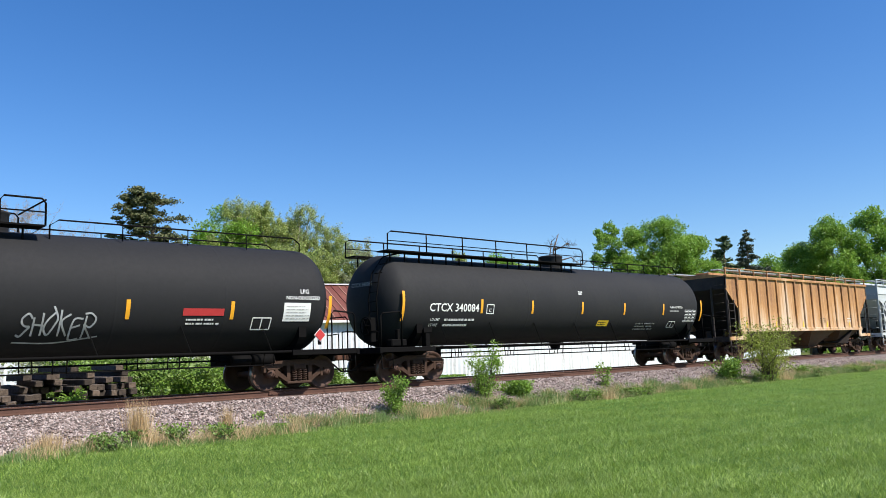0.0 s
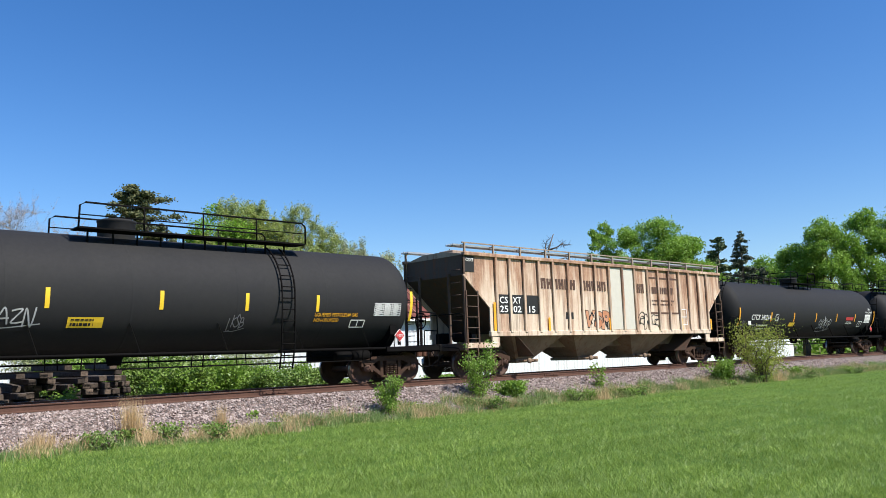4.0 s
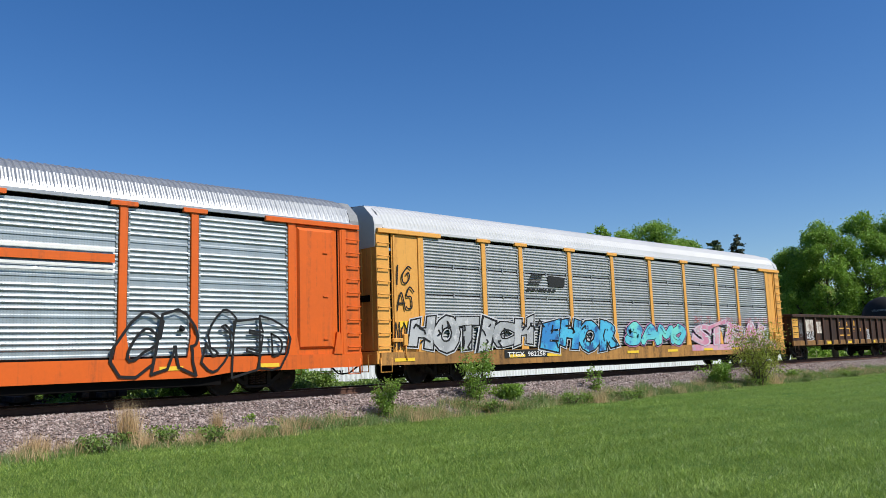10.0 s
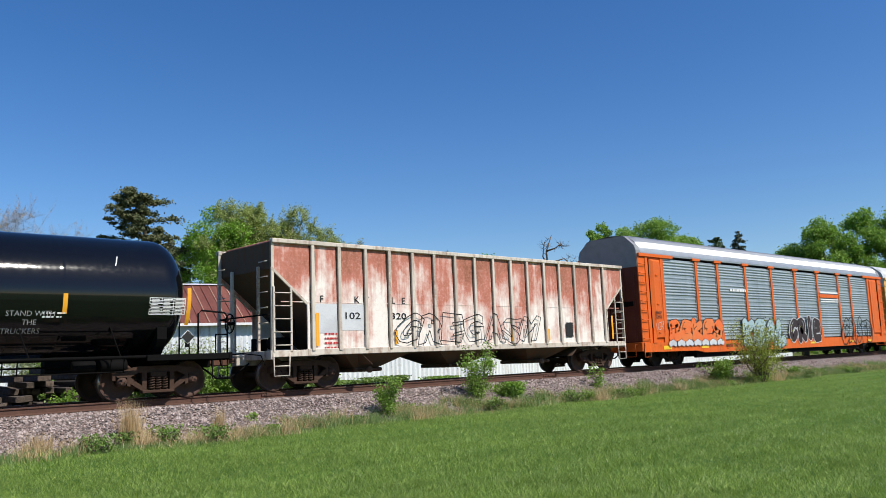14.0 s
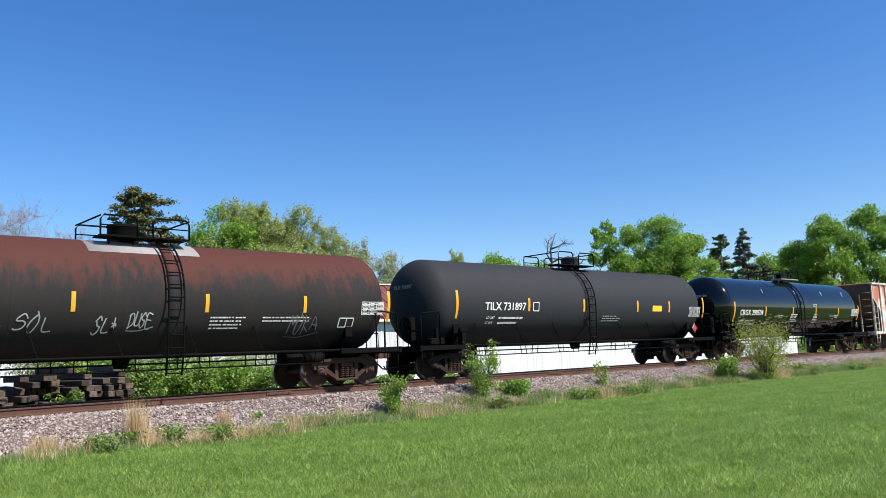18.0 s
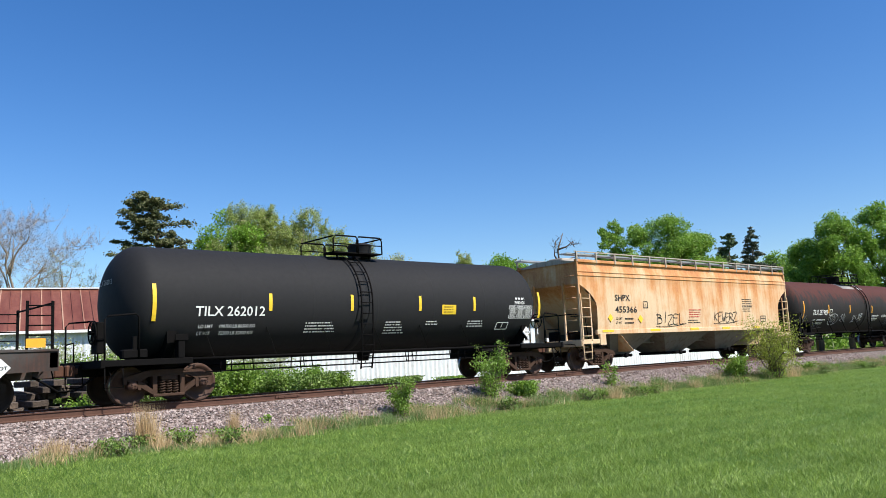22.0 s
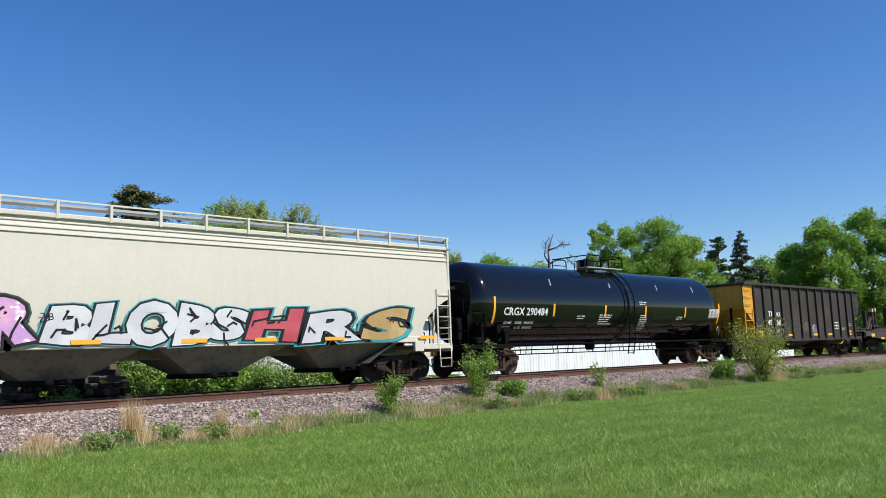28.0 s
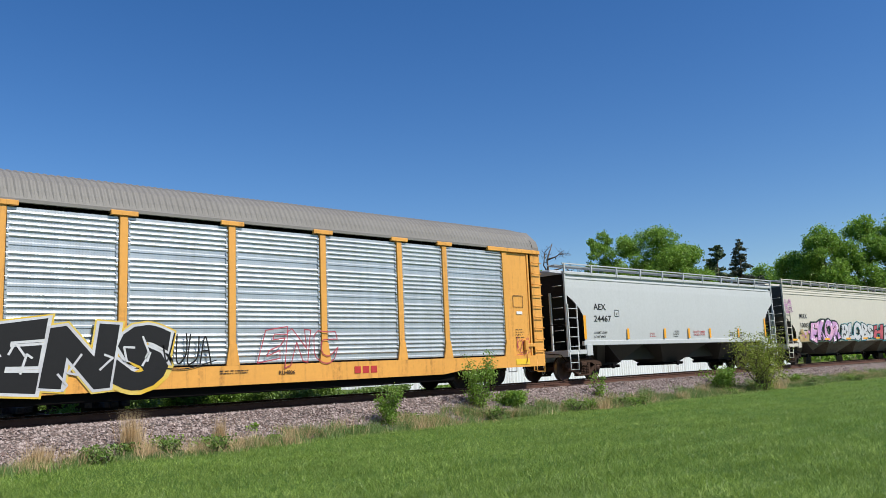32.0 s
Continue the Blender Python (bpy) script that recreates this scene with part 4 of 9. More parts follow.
def layered_cedar(x, y, top, reach, seed, label):
    """An old conifer whose long level limbs carry flat pads of foliage, with gaps of sky between them."""
    rnd, r = random.Random(seed), np.random.default_rng(seed)
    z0 = float(land(x, y)) - 0.1
    h = top - z0
    root = thing("conifer_tree", label, "tree", pose(x, y, z0))
    trunk = [(0, 0, 0), (0.1, 0, h * 0.5), (-0.6, 0.1, h * 0.85), (-1.5, 0, h * 0.98)]
    sh = Shape().tube(trunk, 0.02 * h, 8, 0, 0.05)
    pads = []
    for i in range(78):
        u = 0.2 + 0.8 * ((i + rnd.random()) / 78) ** 0.8
        k = reach * (1.05 if u < 0.62 else 1.05 - 2.0 * (u - 0.62))
        a = i * 2.4 + rnd.uniform(-0.6, 0.6)
        ln = k * (rnd.uniform(0.35, 0.8) if i % 4 else rnd.uniform(0.9, 1.3))
        p = Vector((-2.6 * max(0.0, u - 0.45), 0, u * h * 0.98))
        e = p + Vector((ln * math.cos(a), ln * math.sin(a), ln * rnd.uniform(-0.15, 0.3)))
        q = p.lerp(e, 0.55) + Vector((0, 0, -0.06 * ln))
        sh.tube([p, q, e], 0.05, 5, 0, 0.012)
        for w in (0.35, 0.55, 0.75, 0.9, 1.02):
            c = p.lerp(e, w) + Vector((rnd.uniform(-0.4, 0.4), rnd.uniform(-0.4, 0.4), rnd.uniform(-0.15, 0.15)))
            pads.append((c.x, c.y, c.z, rnd.uniform(0.25, 0.6)))
    part("trunk", sh, BARK, root)
    pads = np.array(pads)
    n = 40000
    pick = r.integers(0, len(pads), n)
    d = r.normal(size=(n, 3)) * np.array([0.55, 0.55, 0.22])
    c = pads[pick, :3] + d * pads[pick, 3:4]
    v, f = cards(r, c, 0.22, 0.3, 0.0, 0.3)
    part("crown", np_mesh("crown", v, f, [LEAF_CEDAR]), None, root)


feathery(16.8, 47.4, 14.7, 5.2, 1, LEAF_BUD, "tall tree with bare twigs and first tan buds", 22000, 0.06, rise=0.9, limbs=13)
feathery(12.2, 49.5, 15.0, 4.8, 32, LEAF_BUD, "tall twiggy tree budding", 18000, 0.06, rise=0.9, limbs=12)
feathery(20.6, 49.5, 11.6, 3.4, 2, LEAF_PALE, "thin tree with bare twigs and a few pale leaves", 7000, 0.07, rise=0.8)
layered_cedar(27.4, 45.0, 15.7, 4.3, 5, "old dark conifer with a ragged layered top")
conifer(28.6, 45.6, 12.6, 4.3, 33, LEAF_CEDAR, "dark bushy conifer by the shed", 0.6, 0.05, 22000, 0.24)
broadleaf(31.7, 41.8, 14.3, 3.9, 4, LEAF_MAPLE, "full bright green maple tree", 1.9, BARK, 0.19, 0.12)
feathery(33.4, 41.0, 15.1, 3.0, 5, LEAF_SPRING, "tall tree in pale new leaf", 60000, 0.11, limbs=15)
feathery(35.4, 39.9, 15.1, 2.9, 6, LEAF_SPRING, "tall feathery tree coming into leaf", 56000, 0.11, limbs=15)
feathery(37.1, 38.8, 15.2, 2.6, 7, LEAF_SPRING, "tall slim twiggy tree", 30000, 0.10, limbs=14)
feathery(39.3, 37.4, 13.1, 2.6, 37, LEAF_SPRING, "twiggy tree in pale new leaf", 30000, 0.10, limbs=13)
feathery(31.2, 31.2, 9.7, 3.3, 8, LEAF_SPRING, "spreading pale green tree behind the shed", 60000, 0.12, rise=0.7, limbs=14)
feathery(34.2, 30.4, 9.4, 2.7, 39, LEAF_SPRING, "pale green young tree behind the shed", 42000, 0.12, rise=0.7, limbs=12)
feathery(36.8, 29.4, 10.2, 2.2, 9, LEAF_PALE, "light green young tree behind the shed", 20000, limbs=11)
feathery(38.4, 28.1, 10.0, 1.9, 10, LEAF_PALE, "light green young tree with gaps", 12000)
feathery(39.4, 27.4, 7.6, 1.2, 38, LEAF_PALE, "slight pale green sapling behind the shed", 3500)
feathery(55.1, 37.5, 12.7, 1.0, 11, LEAF_SPRING, "slender upright green poplar", 22000, 0.13, rise=1.5, limbs=26, foot=0.06, taper=0.5)
broadleaf(57.8, 35.0, 10.7, 3.3, 12, LEAF_MAPLE, "rounded bright green tree", 1.1, BARK, 0.2)
broadleaf(62.1, 33.0, 10.0, 3.3, 13, LEAF_OAK, "rounded green tree behind the dead one", 1.0, BARK, 0.2)
feathery(65.4, 29.6, 9.4, 2.4, 34, LEAF_PALE, "greyish twiggy tree in first leaf", 9000, 0.12, rise=0.8)
dead_tree(57.3, 28.0, 11.6, "dead bare tree with crooked limbs")
broadleaf(66.6, 27.5, 13.6, 2.3, 15, LEAF_OAK, "tall loose green tree", 1.1, BARK, 0.2, 0.1)
broadleaf(68.8, 26.2, 13.2, 2.9, 14, LEAF_OAK, "full green broadleaf tree", 1.2, BARK, 0.2, 0.1)
broadleaf(71.2, 24.3, 14.1, 3.6, 16, LEAF_OAK, "tall full green tree", 1.8, BARK, 0.21, 0.1)
broadleaf(74.3, 22.6, 12.3, 2.8, 17, LEAF_OAK, "full rounded green tree", 1.2, BARK, 0.2, 0.1)
conifer(81.1, 23.0, 12.5, 3.0, 19, LEAF_FIR, "broad dull green fir tree", 0.25, 0.05, 12000, 0.30)
conifer(80.3, 20.0, 12.6, 2.9, 35, LEAF_DARK, "slender dark spruce tree", 0.0, 0.05, 24000, 0.22)
conifer(84.0, 19.6, 9.0, 2.6, 36, LEAF_DARK, "low dark spruce among the trees", 0.0, 0.05, 6000, 0.30)
broadleaf(98.6, 26.4, 11.9, 4.2, 20, LEAF_OAK, "green tree at the wood's edge", 1.0, BARK, 0.28)
broadleaf(103.0, 24.0, 11.6, 4.2, 18, LEAF_SPRING, "lighter green tree at the wood's edge", 0.9, BARK, 0.28)
broadleaf(90.1, 18.2, 12.0, 2.8, 24, LEAF_OAK, "green tree below the tall ones", 1.1, BARK, 0.24, 0.08)
broadleaf(91.4, 15.3, 14.6, 3.5, 21, LEAF_OAK, "tall broad green tree", 1.5, BARK, 0.24, 0.1)
broadleaf(94.8, 12.4, 15.4, 3.8, 22, LEAF_OAK, "tall broad green tree", 1.7, BARK, 0.24, 0.1)
broadleaf(98.0, 8.6, 15.8, 3.9, 23, LEAF_OAK, "tall green tree close to the track", 1.5, BARK, 0.24, 0.1)


def woods(seed):
    """The far belt of trees that closes the view."""
    r = np.random.default_rng(seed)
    n = 46000
    az = np.radians(r.uniform(8, 84, n))
    d = r.uniform(118, 170, n)
    lump = 7.5 + 2.4 * np.sin(az * 37) + 1.8 * np.sin(az * 91 + 1) + 1.2 * np.sin(az * 203)
    z = -1 + lump * (1 - r.random(n) ** 2.2) * (d / 118) ** 0.5
    y = EYE[1] + d * np.sin(az)
    keep = y > 12
    v, f = cards(r, np.stack([d * np.cos(az), y, z], -1)[keep], 0.95)
    structure("far_woods", np_mesh("far_woods", v, f, [LEAF_OAK]), None, "belt of green woods in the distance", "stuff")


woods(8)

# undergrowth between the track and the sheds
rnd = random.Random(12)
for i in range(50):
    x = 9.5 + (i % 36) * 0.29 + rnd.uniform(-0.4, 0.4) if i < 42 else rnd.uniform(20, 32)
    y = rnd.uniform(6.0, 11.5)
    if x < 10.8 and y < 8.5:
        y = 9.0
    bush(x, y, rnd.uniform(1.3, 2.3) if x < 14.5 else rnd.uniform(0.9, 1.5) if x < 19.5 else rnd.uniform(0.4, 0.8), rnd.uniform(0.8, 1.2), 200 + i, LEAF_WILD if i % 3 else LEAF_BUSH, "wild green undergrowth behind the track", 4200, 0.10, 8, "wild_shrub")
for i, (x, y, h) in enumerate(((3.5, 11.0, 2.6), (6.5, 12.5, 3.2), (9.5, 12.0, 3.0), (12.2, 13.0, 3.0), (14.0, 13.4, 3.3), (16.0, 13.2, 2.7), (18.5, 12.8, 2.6), (2.0, 8.5, 2.0))):
    bush(x, y, h, 1.7, 260 + i, LEAF_PALE, "tall pale wild shrub by the shed", 5500, 0.09, 12, "wild_shrub")
bush(7.9, 4.5, 1.15, 0.5, 290, LEAF_BUSH, "green shrub growing in front of the sleeper stack", 1500, 0.10, 6)
bush(10.6, 4.9, 0.9, 0.5, 291, LEAF_WILD, "small shrub by the sleeper stack", 900, 0.10, 5)

# saplings on the near shoulder
bush(13.75, -3.35, 1.20, 0.34, 301, LEAF_BUSH, "leafy green sapling beside the ballast", 2600, 0.055, 7, "sapling")
bush(17.75, -2.75, 1.9, 0.50, 302, LEAF_BUSH, "leafy green sapling on the ballast shoulder", 3600, 0.06, 8, "sapling")
bush(19.25, -2.75, 0.62, 0.65, 303, LEAF_BUSH, "low green bush on the shoulder", 3000, 0.08, 8)
bush(23.75, -2.75, 1.15, 0.32, 304, LEAF_BUSH, "thin twiggy sapling on the shoulder", 420, 0.075, 4, "sapling")
bush(33.0, -4.4, 2.55, 1.3, 305, LEAF_SHRUB, "large yellow-green shrub in first leaf", 6800, 0.065, 26)
bush(31.6, -3.2, 1.05, 0.75, 306, LEAF_BUSH, "dense green bush beside the shrub", 2600, 0.085, 8)
bush(38.5, -3.2, 0.5, 0.5, 307, LEAF_BUSH, "small green weed clump", 700, 0.08, 6)
bush(9.95, -2.75, 0.34, 0.20, 308, LEAF_BUSH, "small leafy weed in the ballast", 420, 0.06, 5, "weed")


# grasses: thin tapering blades, one mesh for each kind
def blades(name, n, area, height, width, lean, mat, seed, label, lift=0.0, dens=None):
    r = np.random.default_rng(seed)
    x, y = area(r, n)
    z = np.maximum(land(x, y), np.where(y < 0, np.interp(-y, [1.75, 1.95, 3.3, 3.75], [-0.20, -0.24, -0.76, -0.95]), -9.0)) + lift
    a = r.uniform(0, 6.28, len(x))
    # the sward grows in uneven patches, hand-wide and step-wide
    clump = 1 + 0.35 * np.sin(x * 9.1 + 3 * np.sin(y * 5.3)) * np.sin(y * 11.7 + 2 * np.sin(x * 6.1)) + 0.25 * np.sin(x * 1.9 + 2 * np.sin(y * 1.3)) * np.sin(y * 2.7 + x * 0.6)
    h = height * r.uniform(0.5, 1.3, len(x)) * clump * (np.clip((x - 3) / 10, 0.5, 1.0) if name == "verge_grass" else 1.0)
    w = width * r.uniform(0.7, 1.3, len(x))
    b = np.stack([np.cos(a), np.sin(a)], -1)
    tilt = (r.normal(0, lean, (len(x), 2))) * h[:, None]
    if name == "lawn_grass":
        # laid over one way and the other by the mower's passes
        tilt[:, 0] += 0.3 * h * np.tanh(3 * np.sin(y * 5.2 + 0.5 * np.sin(x * 0.31) + 0.02 * x * x / 10))
    p0 = np.stack([x - b[:, 0] * w, y - b[:, 1] * w, z - 0.01], -1)
    p1 = np.stack([x + b[:, 0] * w, y + b[:, 1] * w, z - 0.01], -1)
    p2 = np.stack([x + tilt[:, 0], y + tilt[:, 1], z + h], -1)
    v = np.stack([p0, p1, p2], 1).reshape(-1, 3)
    f = np.arange(len(v)).reshape(-1, 3)
    structure(name, np_mesh(name, v, f, [mat]), None, label, "stuff")


LAWNB = leafy("lawn_blades", (0.07, 0.18, 0.017), (0.47, 0.60, 0.13), 0.45, 0.36)
ROUGHB = leafy("rough_grass_blades", (0.10, 0.20, 0.04), (0.32, 0.43, 0.15), 0.6, 0.4)
DRYB = leafy("dry_straw_blades", (0.55, 0.38, 0.19), (0.75, 0.58, 0.34), 0.7, 0.3)


def fan(r, n):
    """Points on the lawn before the camera, denser near it."""
    az = np.radians(r.uniform(14, 82, n))
    d = 8.0 + 42 * r.random(n) ** 1.9
    x, y = EYE[0] + d * np.cos(az), EYE[1] + d * np.sin(az)
    k = y < -3.9 + 0.4 * np.sin(x * 1.7)
    return x[k], y[k]


def verge(r, n):
    x = 1 + 62 * r.random(n) ** 1.2
    far = np.clip((x - 8) / 7, 0, 1)
    y = -3.85 + 0.35 * far + r.normal(0, 0.40, n) + 0.15 * np.sin(x * 1.3)
    top = -3.25 + 0.40 * far + 0.22 * np.sin(x * 3.1) + 0.16 * np.sin(x * 7.7 + 2)
    k = (y < top) & (np.sin(x * 2.1 + y * 3) + 0.8 * np.sin(x * 5.3 - y * 4) + r.normal(0, 0.5, n) > -0.25)
    return x[k], y[k]


def straw(r, n):
    """Patches of dead grass in the verge."""
    x, y = verge(r, n)
    k = np.sin(x * 1.9 + 2 * y) + np.sin(x * 0.83 + 1.0) + r.normal(0, 0.5, len(x)) > 0.2
    return x[k], y[k]


def far_verge(r, n):
    x = 2 + 70 * r.random(n)
    y = 4.2 + np.abs(r.normal(0, 2.6, n))
    return x, y


def tuft(cx, cy, s):
    return lambda r, n: (cx + r.normal(0, s, n), cy + r.normal(0, s, n))


blades("lawn_grass", 760000, fan, 0.055, 0.0042, 0.7, LAWNB, 21, "short mown green grass blades")
blades("verge_grass", 130000, verge, 0.22, 0.0065, 0.4, ROUGHB, 22, "taller rough grass along the ballast")
blades("dry_verge_grass", 70000, straw, 0.24, 0.006, 0.6, DRYB, 23, "dry straw among the verge grass")
blades("back_grass", 30000, far_verge, 0.32, 0.012, 0.35, ROUGHB, 24, "rough grass behind the track")
for i, (x, y, h, n, s) in enumerate(((6.85, -3.25, 0.98, 620, 0.085), (8.9, -3.25, 0.72, 320, 0.06), (5.6, -3.4, 0.3, 260, 0.25), (10.9, -3.5, 0.32, 200, 0.2), (14.6, -3.6, 0.34, 240, 0.25), (18.6, -3.5, 0.34, 240, 0.3), (25.8, -3.4, 0.4, 260, 0.35))):
    r = np.random.default_rng(70 + i)
    px, py = r.normal(0, s, n), r.normal(0, s, n)
    hh = h * r.uniform(0.55, 1.1, n)
    a = r.uniform(0, 6.28, n)
    w = 0.005
    tl = r.normal(0, 0.10, (n, 2)) * hh[:, None] + np.stack([px, py], -1) * 0.6
    v = np.stack([np.stack([px - np.cos(a) * w, py - np.sin(a) * w, np.zeros(n)], -1), np.stack([px + np.cos(a) * w, py + np.sin(a) * w, np.zeros(n)], -1), np.stack([px + tl[:, 0], py + tl[:, 1], hh], -1)], 1).reshape(-1, 3)
    ob = new("dry_grass_tuft", np_mesh("dry_grass_tuft", v, np.arange(3 * n).reshape(-1, 3), [DRYB]))
    ob.location = (x, y, float(land(x, y)) - 0.02)
    tagged(ob, "tuft of tall dry straw-coloured grass", "grass", "dry grass tufts")

rnd = random.Random(77)
for i in range(54):
    x = 4.5 + 40 * rnd.random() ** 1.2
    y = -3.75 + rnd.uniform(-0.75, 0.45)
    if i % 3:
        bush(x, y, rnd.uniform(0.2, 0.42), rnd.uniform(0.2, 0.5), 400 + i, LEAF_WILD if i % 2 else LEAF_BUSH, "low leafy weed at the ballast edge", 420, 0.055, 6, "weed")
    else:
        n, s, h = 160, rnd.uniform(0.1, 0.25), rnd.uniform(0.25, 0.5)
        r = np.random.default_rng(500 + i)
        px, py, a = r.normal(0, s, n), r.normal(0, s, n), r.uniform(0, 6.28, n)
        hh = h * r.uniform(0.5, 1.1, n)
        tl = r.normal(0, 0.25, (n, 2)) * hh[:, None]
        v = np.stack([np.stack([px - np.cos(a) * 0.006, py - np.sin(a) * 0.006, np.zeros(n)], -1), np.stack([px + np.cos(a) * 0.006, py + np.sin(a) * 0.006, np.zeros(n)], -1), np.stack([px + tl[:, 0], py + tl[:, 1], hh], -1)], 1).reshape(-1, 3)
        ob = new("dry_grass_tuft", np_mesh("dry_grass_tuft", v, np.arange(3 * n).reshape(-1, 3), [DRYB]))
        ob.location = (x, y, float(land(x, y)) - 0.02)
        tagged(ob, "small tuft of dry straw-coloured grass", "grass", "dry grass tufts")

# ---- writing and spray paint on surfaces ----
def flat_side(y):
    return lambda z: y


def round_side(r, zc):
    return lambda z: -math.sqrt(max(0.01, r * r - (z - zc) ** 2))


def text_mesh(text, bold=0.0, res=2, shear=0.0):
    cu = bpy.data.curves.new("text", "FONT")
    cu.body, cu.size, cu.resolution_u, cu.offset, cu.shear = text, 1.0, res, bold, shear
    ob = bpy.data.objects.new("text", cu)
    me = bpy.data.meshes.new_from_object(ob)
    bpy.data.objects.remove(ob)
    bpy.data.curves.remove(cu)
    vs = [(v.co.x, v.co.y) for v in me.vertices]
    fs = [tuple(p.vertices) for p in me.polygons]
    bpy.data.meshes.remove(me)
    return vs, fs


def lettering(parent, text, x, z, size, mat, side, width=None, bold=0.012, name="lettering", lift=0.014, label=""):
    """A line of text, x and z of its lower left corner, size its capitals' height."""
    vs, fs = text_mesh(text, bold)
    k = size / 0.72
    kx = k if width is None else width / max(v[0] for v in vs)
    sh = Shape()
    sh.add([(x + u * kx, side(z + w * k) - lift, z + w * k) for u, w in vs], fs)
    return part(name, sh, mat, parent, label)


def bars(parent, x, z, w, rows, mat, side, h=0.055, step=0.1, seed=1, lift=0.013):
    h = h if h >= 0.1 else h * 0.72
    """Small writing that cannot be read: broken bars."""
    rnd, sh = random.Random(seed), Shape()
    for i in range(rows):
        u, end = x, x + w * rnd.uniform(0.7, 1.0)
        while u < end:
            d = min(rnd.uniform(0.03, 0.11) if h < 0.1 else rnd.uniform(0.08, 0.32), end - u)
            a, b = z - i * step, z - i * step + h
            sh.add([(u, side(a) - lift, a), (u + d, side(a) - lift, a), (u + d, side(b) - lift, b), (u, side(b) - lift, b)], [(0, 1, 2, 3)])
            u += d + (rnd.choice((0.018, 0.018, 0.05)) if h < 0.1 else rnd.uniform(0.03, 0.06))
    return part("small_lettering", sh, mat, parent, kind="stuff")


def patch(parent, name, x0, x1, z0, z1, mat, side, lift=0.008, label="", n=1, lean=0.0):
    sh = Shape()
    vs, fs = [], []
    for i in range(n + 1):
        z = z0 + (z1 - z0) * i / n
        s = lean * (z - z0)
        vs += [(x0 + s, side(z) - lift, z), (x1 + s, side(z) - lift, z)]
    for i in range(n):
        fs.append((2 * i, 2 * i + 1, 2 * i + 3, 2 * i + 2))
    sh.add(vs, fs)
    return part(name, sh, mat, parent, label)


def outline_box(parent, x0, x1, z0, z1, mat, side, t=0.03, lift=0.012, cells=(1, 1)):
    sh = Shape()
    xs = [x0 + (x1 - x0) * i / cells[0] for i in range(cells[0] + 1)]
    zs = [z0 + (z1 - z0) * i / cells[1] for i in range(cells[1] + 1)]
    for x in xs:
        sh.add([(x - t / 2, side(z0) - lift, z0), (x + t / 2, side(z0) - lift, z0), (x + t / 2, side(z1) - lift, z1), (x - t / 2, side(z1) - lift, z1)], [(0, 1, 2, 3)])
    for z in zs:
        a, b = z - t / 2, z + t / 2
        sh.add([(x0, side(a) - lift - 0.001, a), (x1, side(a) - lift - 0.001, a), (x1, side(b) - lift - 0.001, b), (x0, side(b) - lift - 0.001, b)], [(0, 1, 2, 3)])
    return part("stencil_frame", sh, mat, parent)


def data_panel(parent, x0, x1, z0, z1, side, rows=6):
    """A white table of test dates: frame and bars."""
    outline_box(parent, x0, x1, z0, z1, WHITE, side, 0.016, cells=(3, rows))
    sh, rnd = Shape(), random.Random(int(x0 * 7))
    for i in range(rows):
        for j in range(3):
            a = z0 + (z1 - z0) * (i + 0.36) / rows
            b = z0 + (z1 - z0) * (i + 0.66) / rows
            u = x0 + (x1 - x0) * (j + 0.12) / 3
            w = (x1 - x0) / 3 * rnd.uniform(0.5, 0.8)
            sh.add([(u, side(a) - 0.012, a), (u + w, side(a) - 0.012, a), (u + w, side(b) - 0.012, b), (u, side(b) - 0.012, b)], [(0, 1, 2, 3)])
    part("small_lettering", sh, WHITE, parent, kind="stuff")


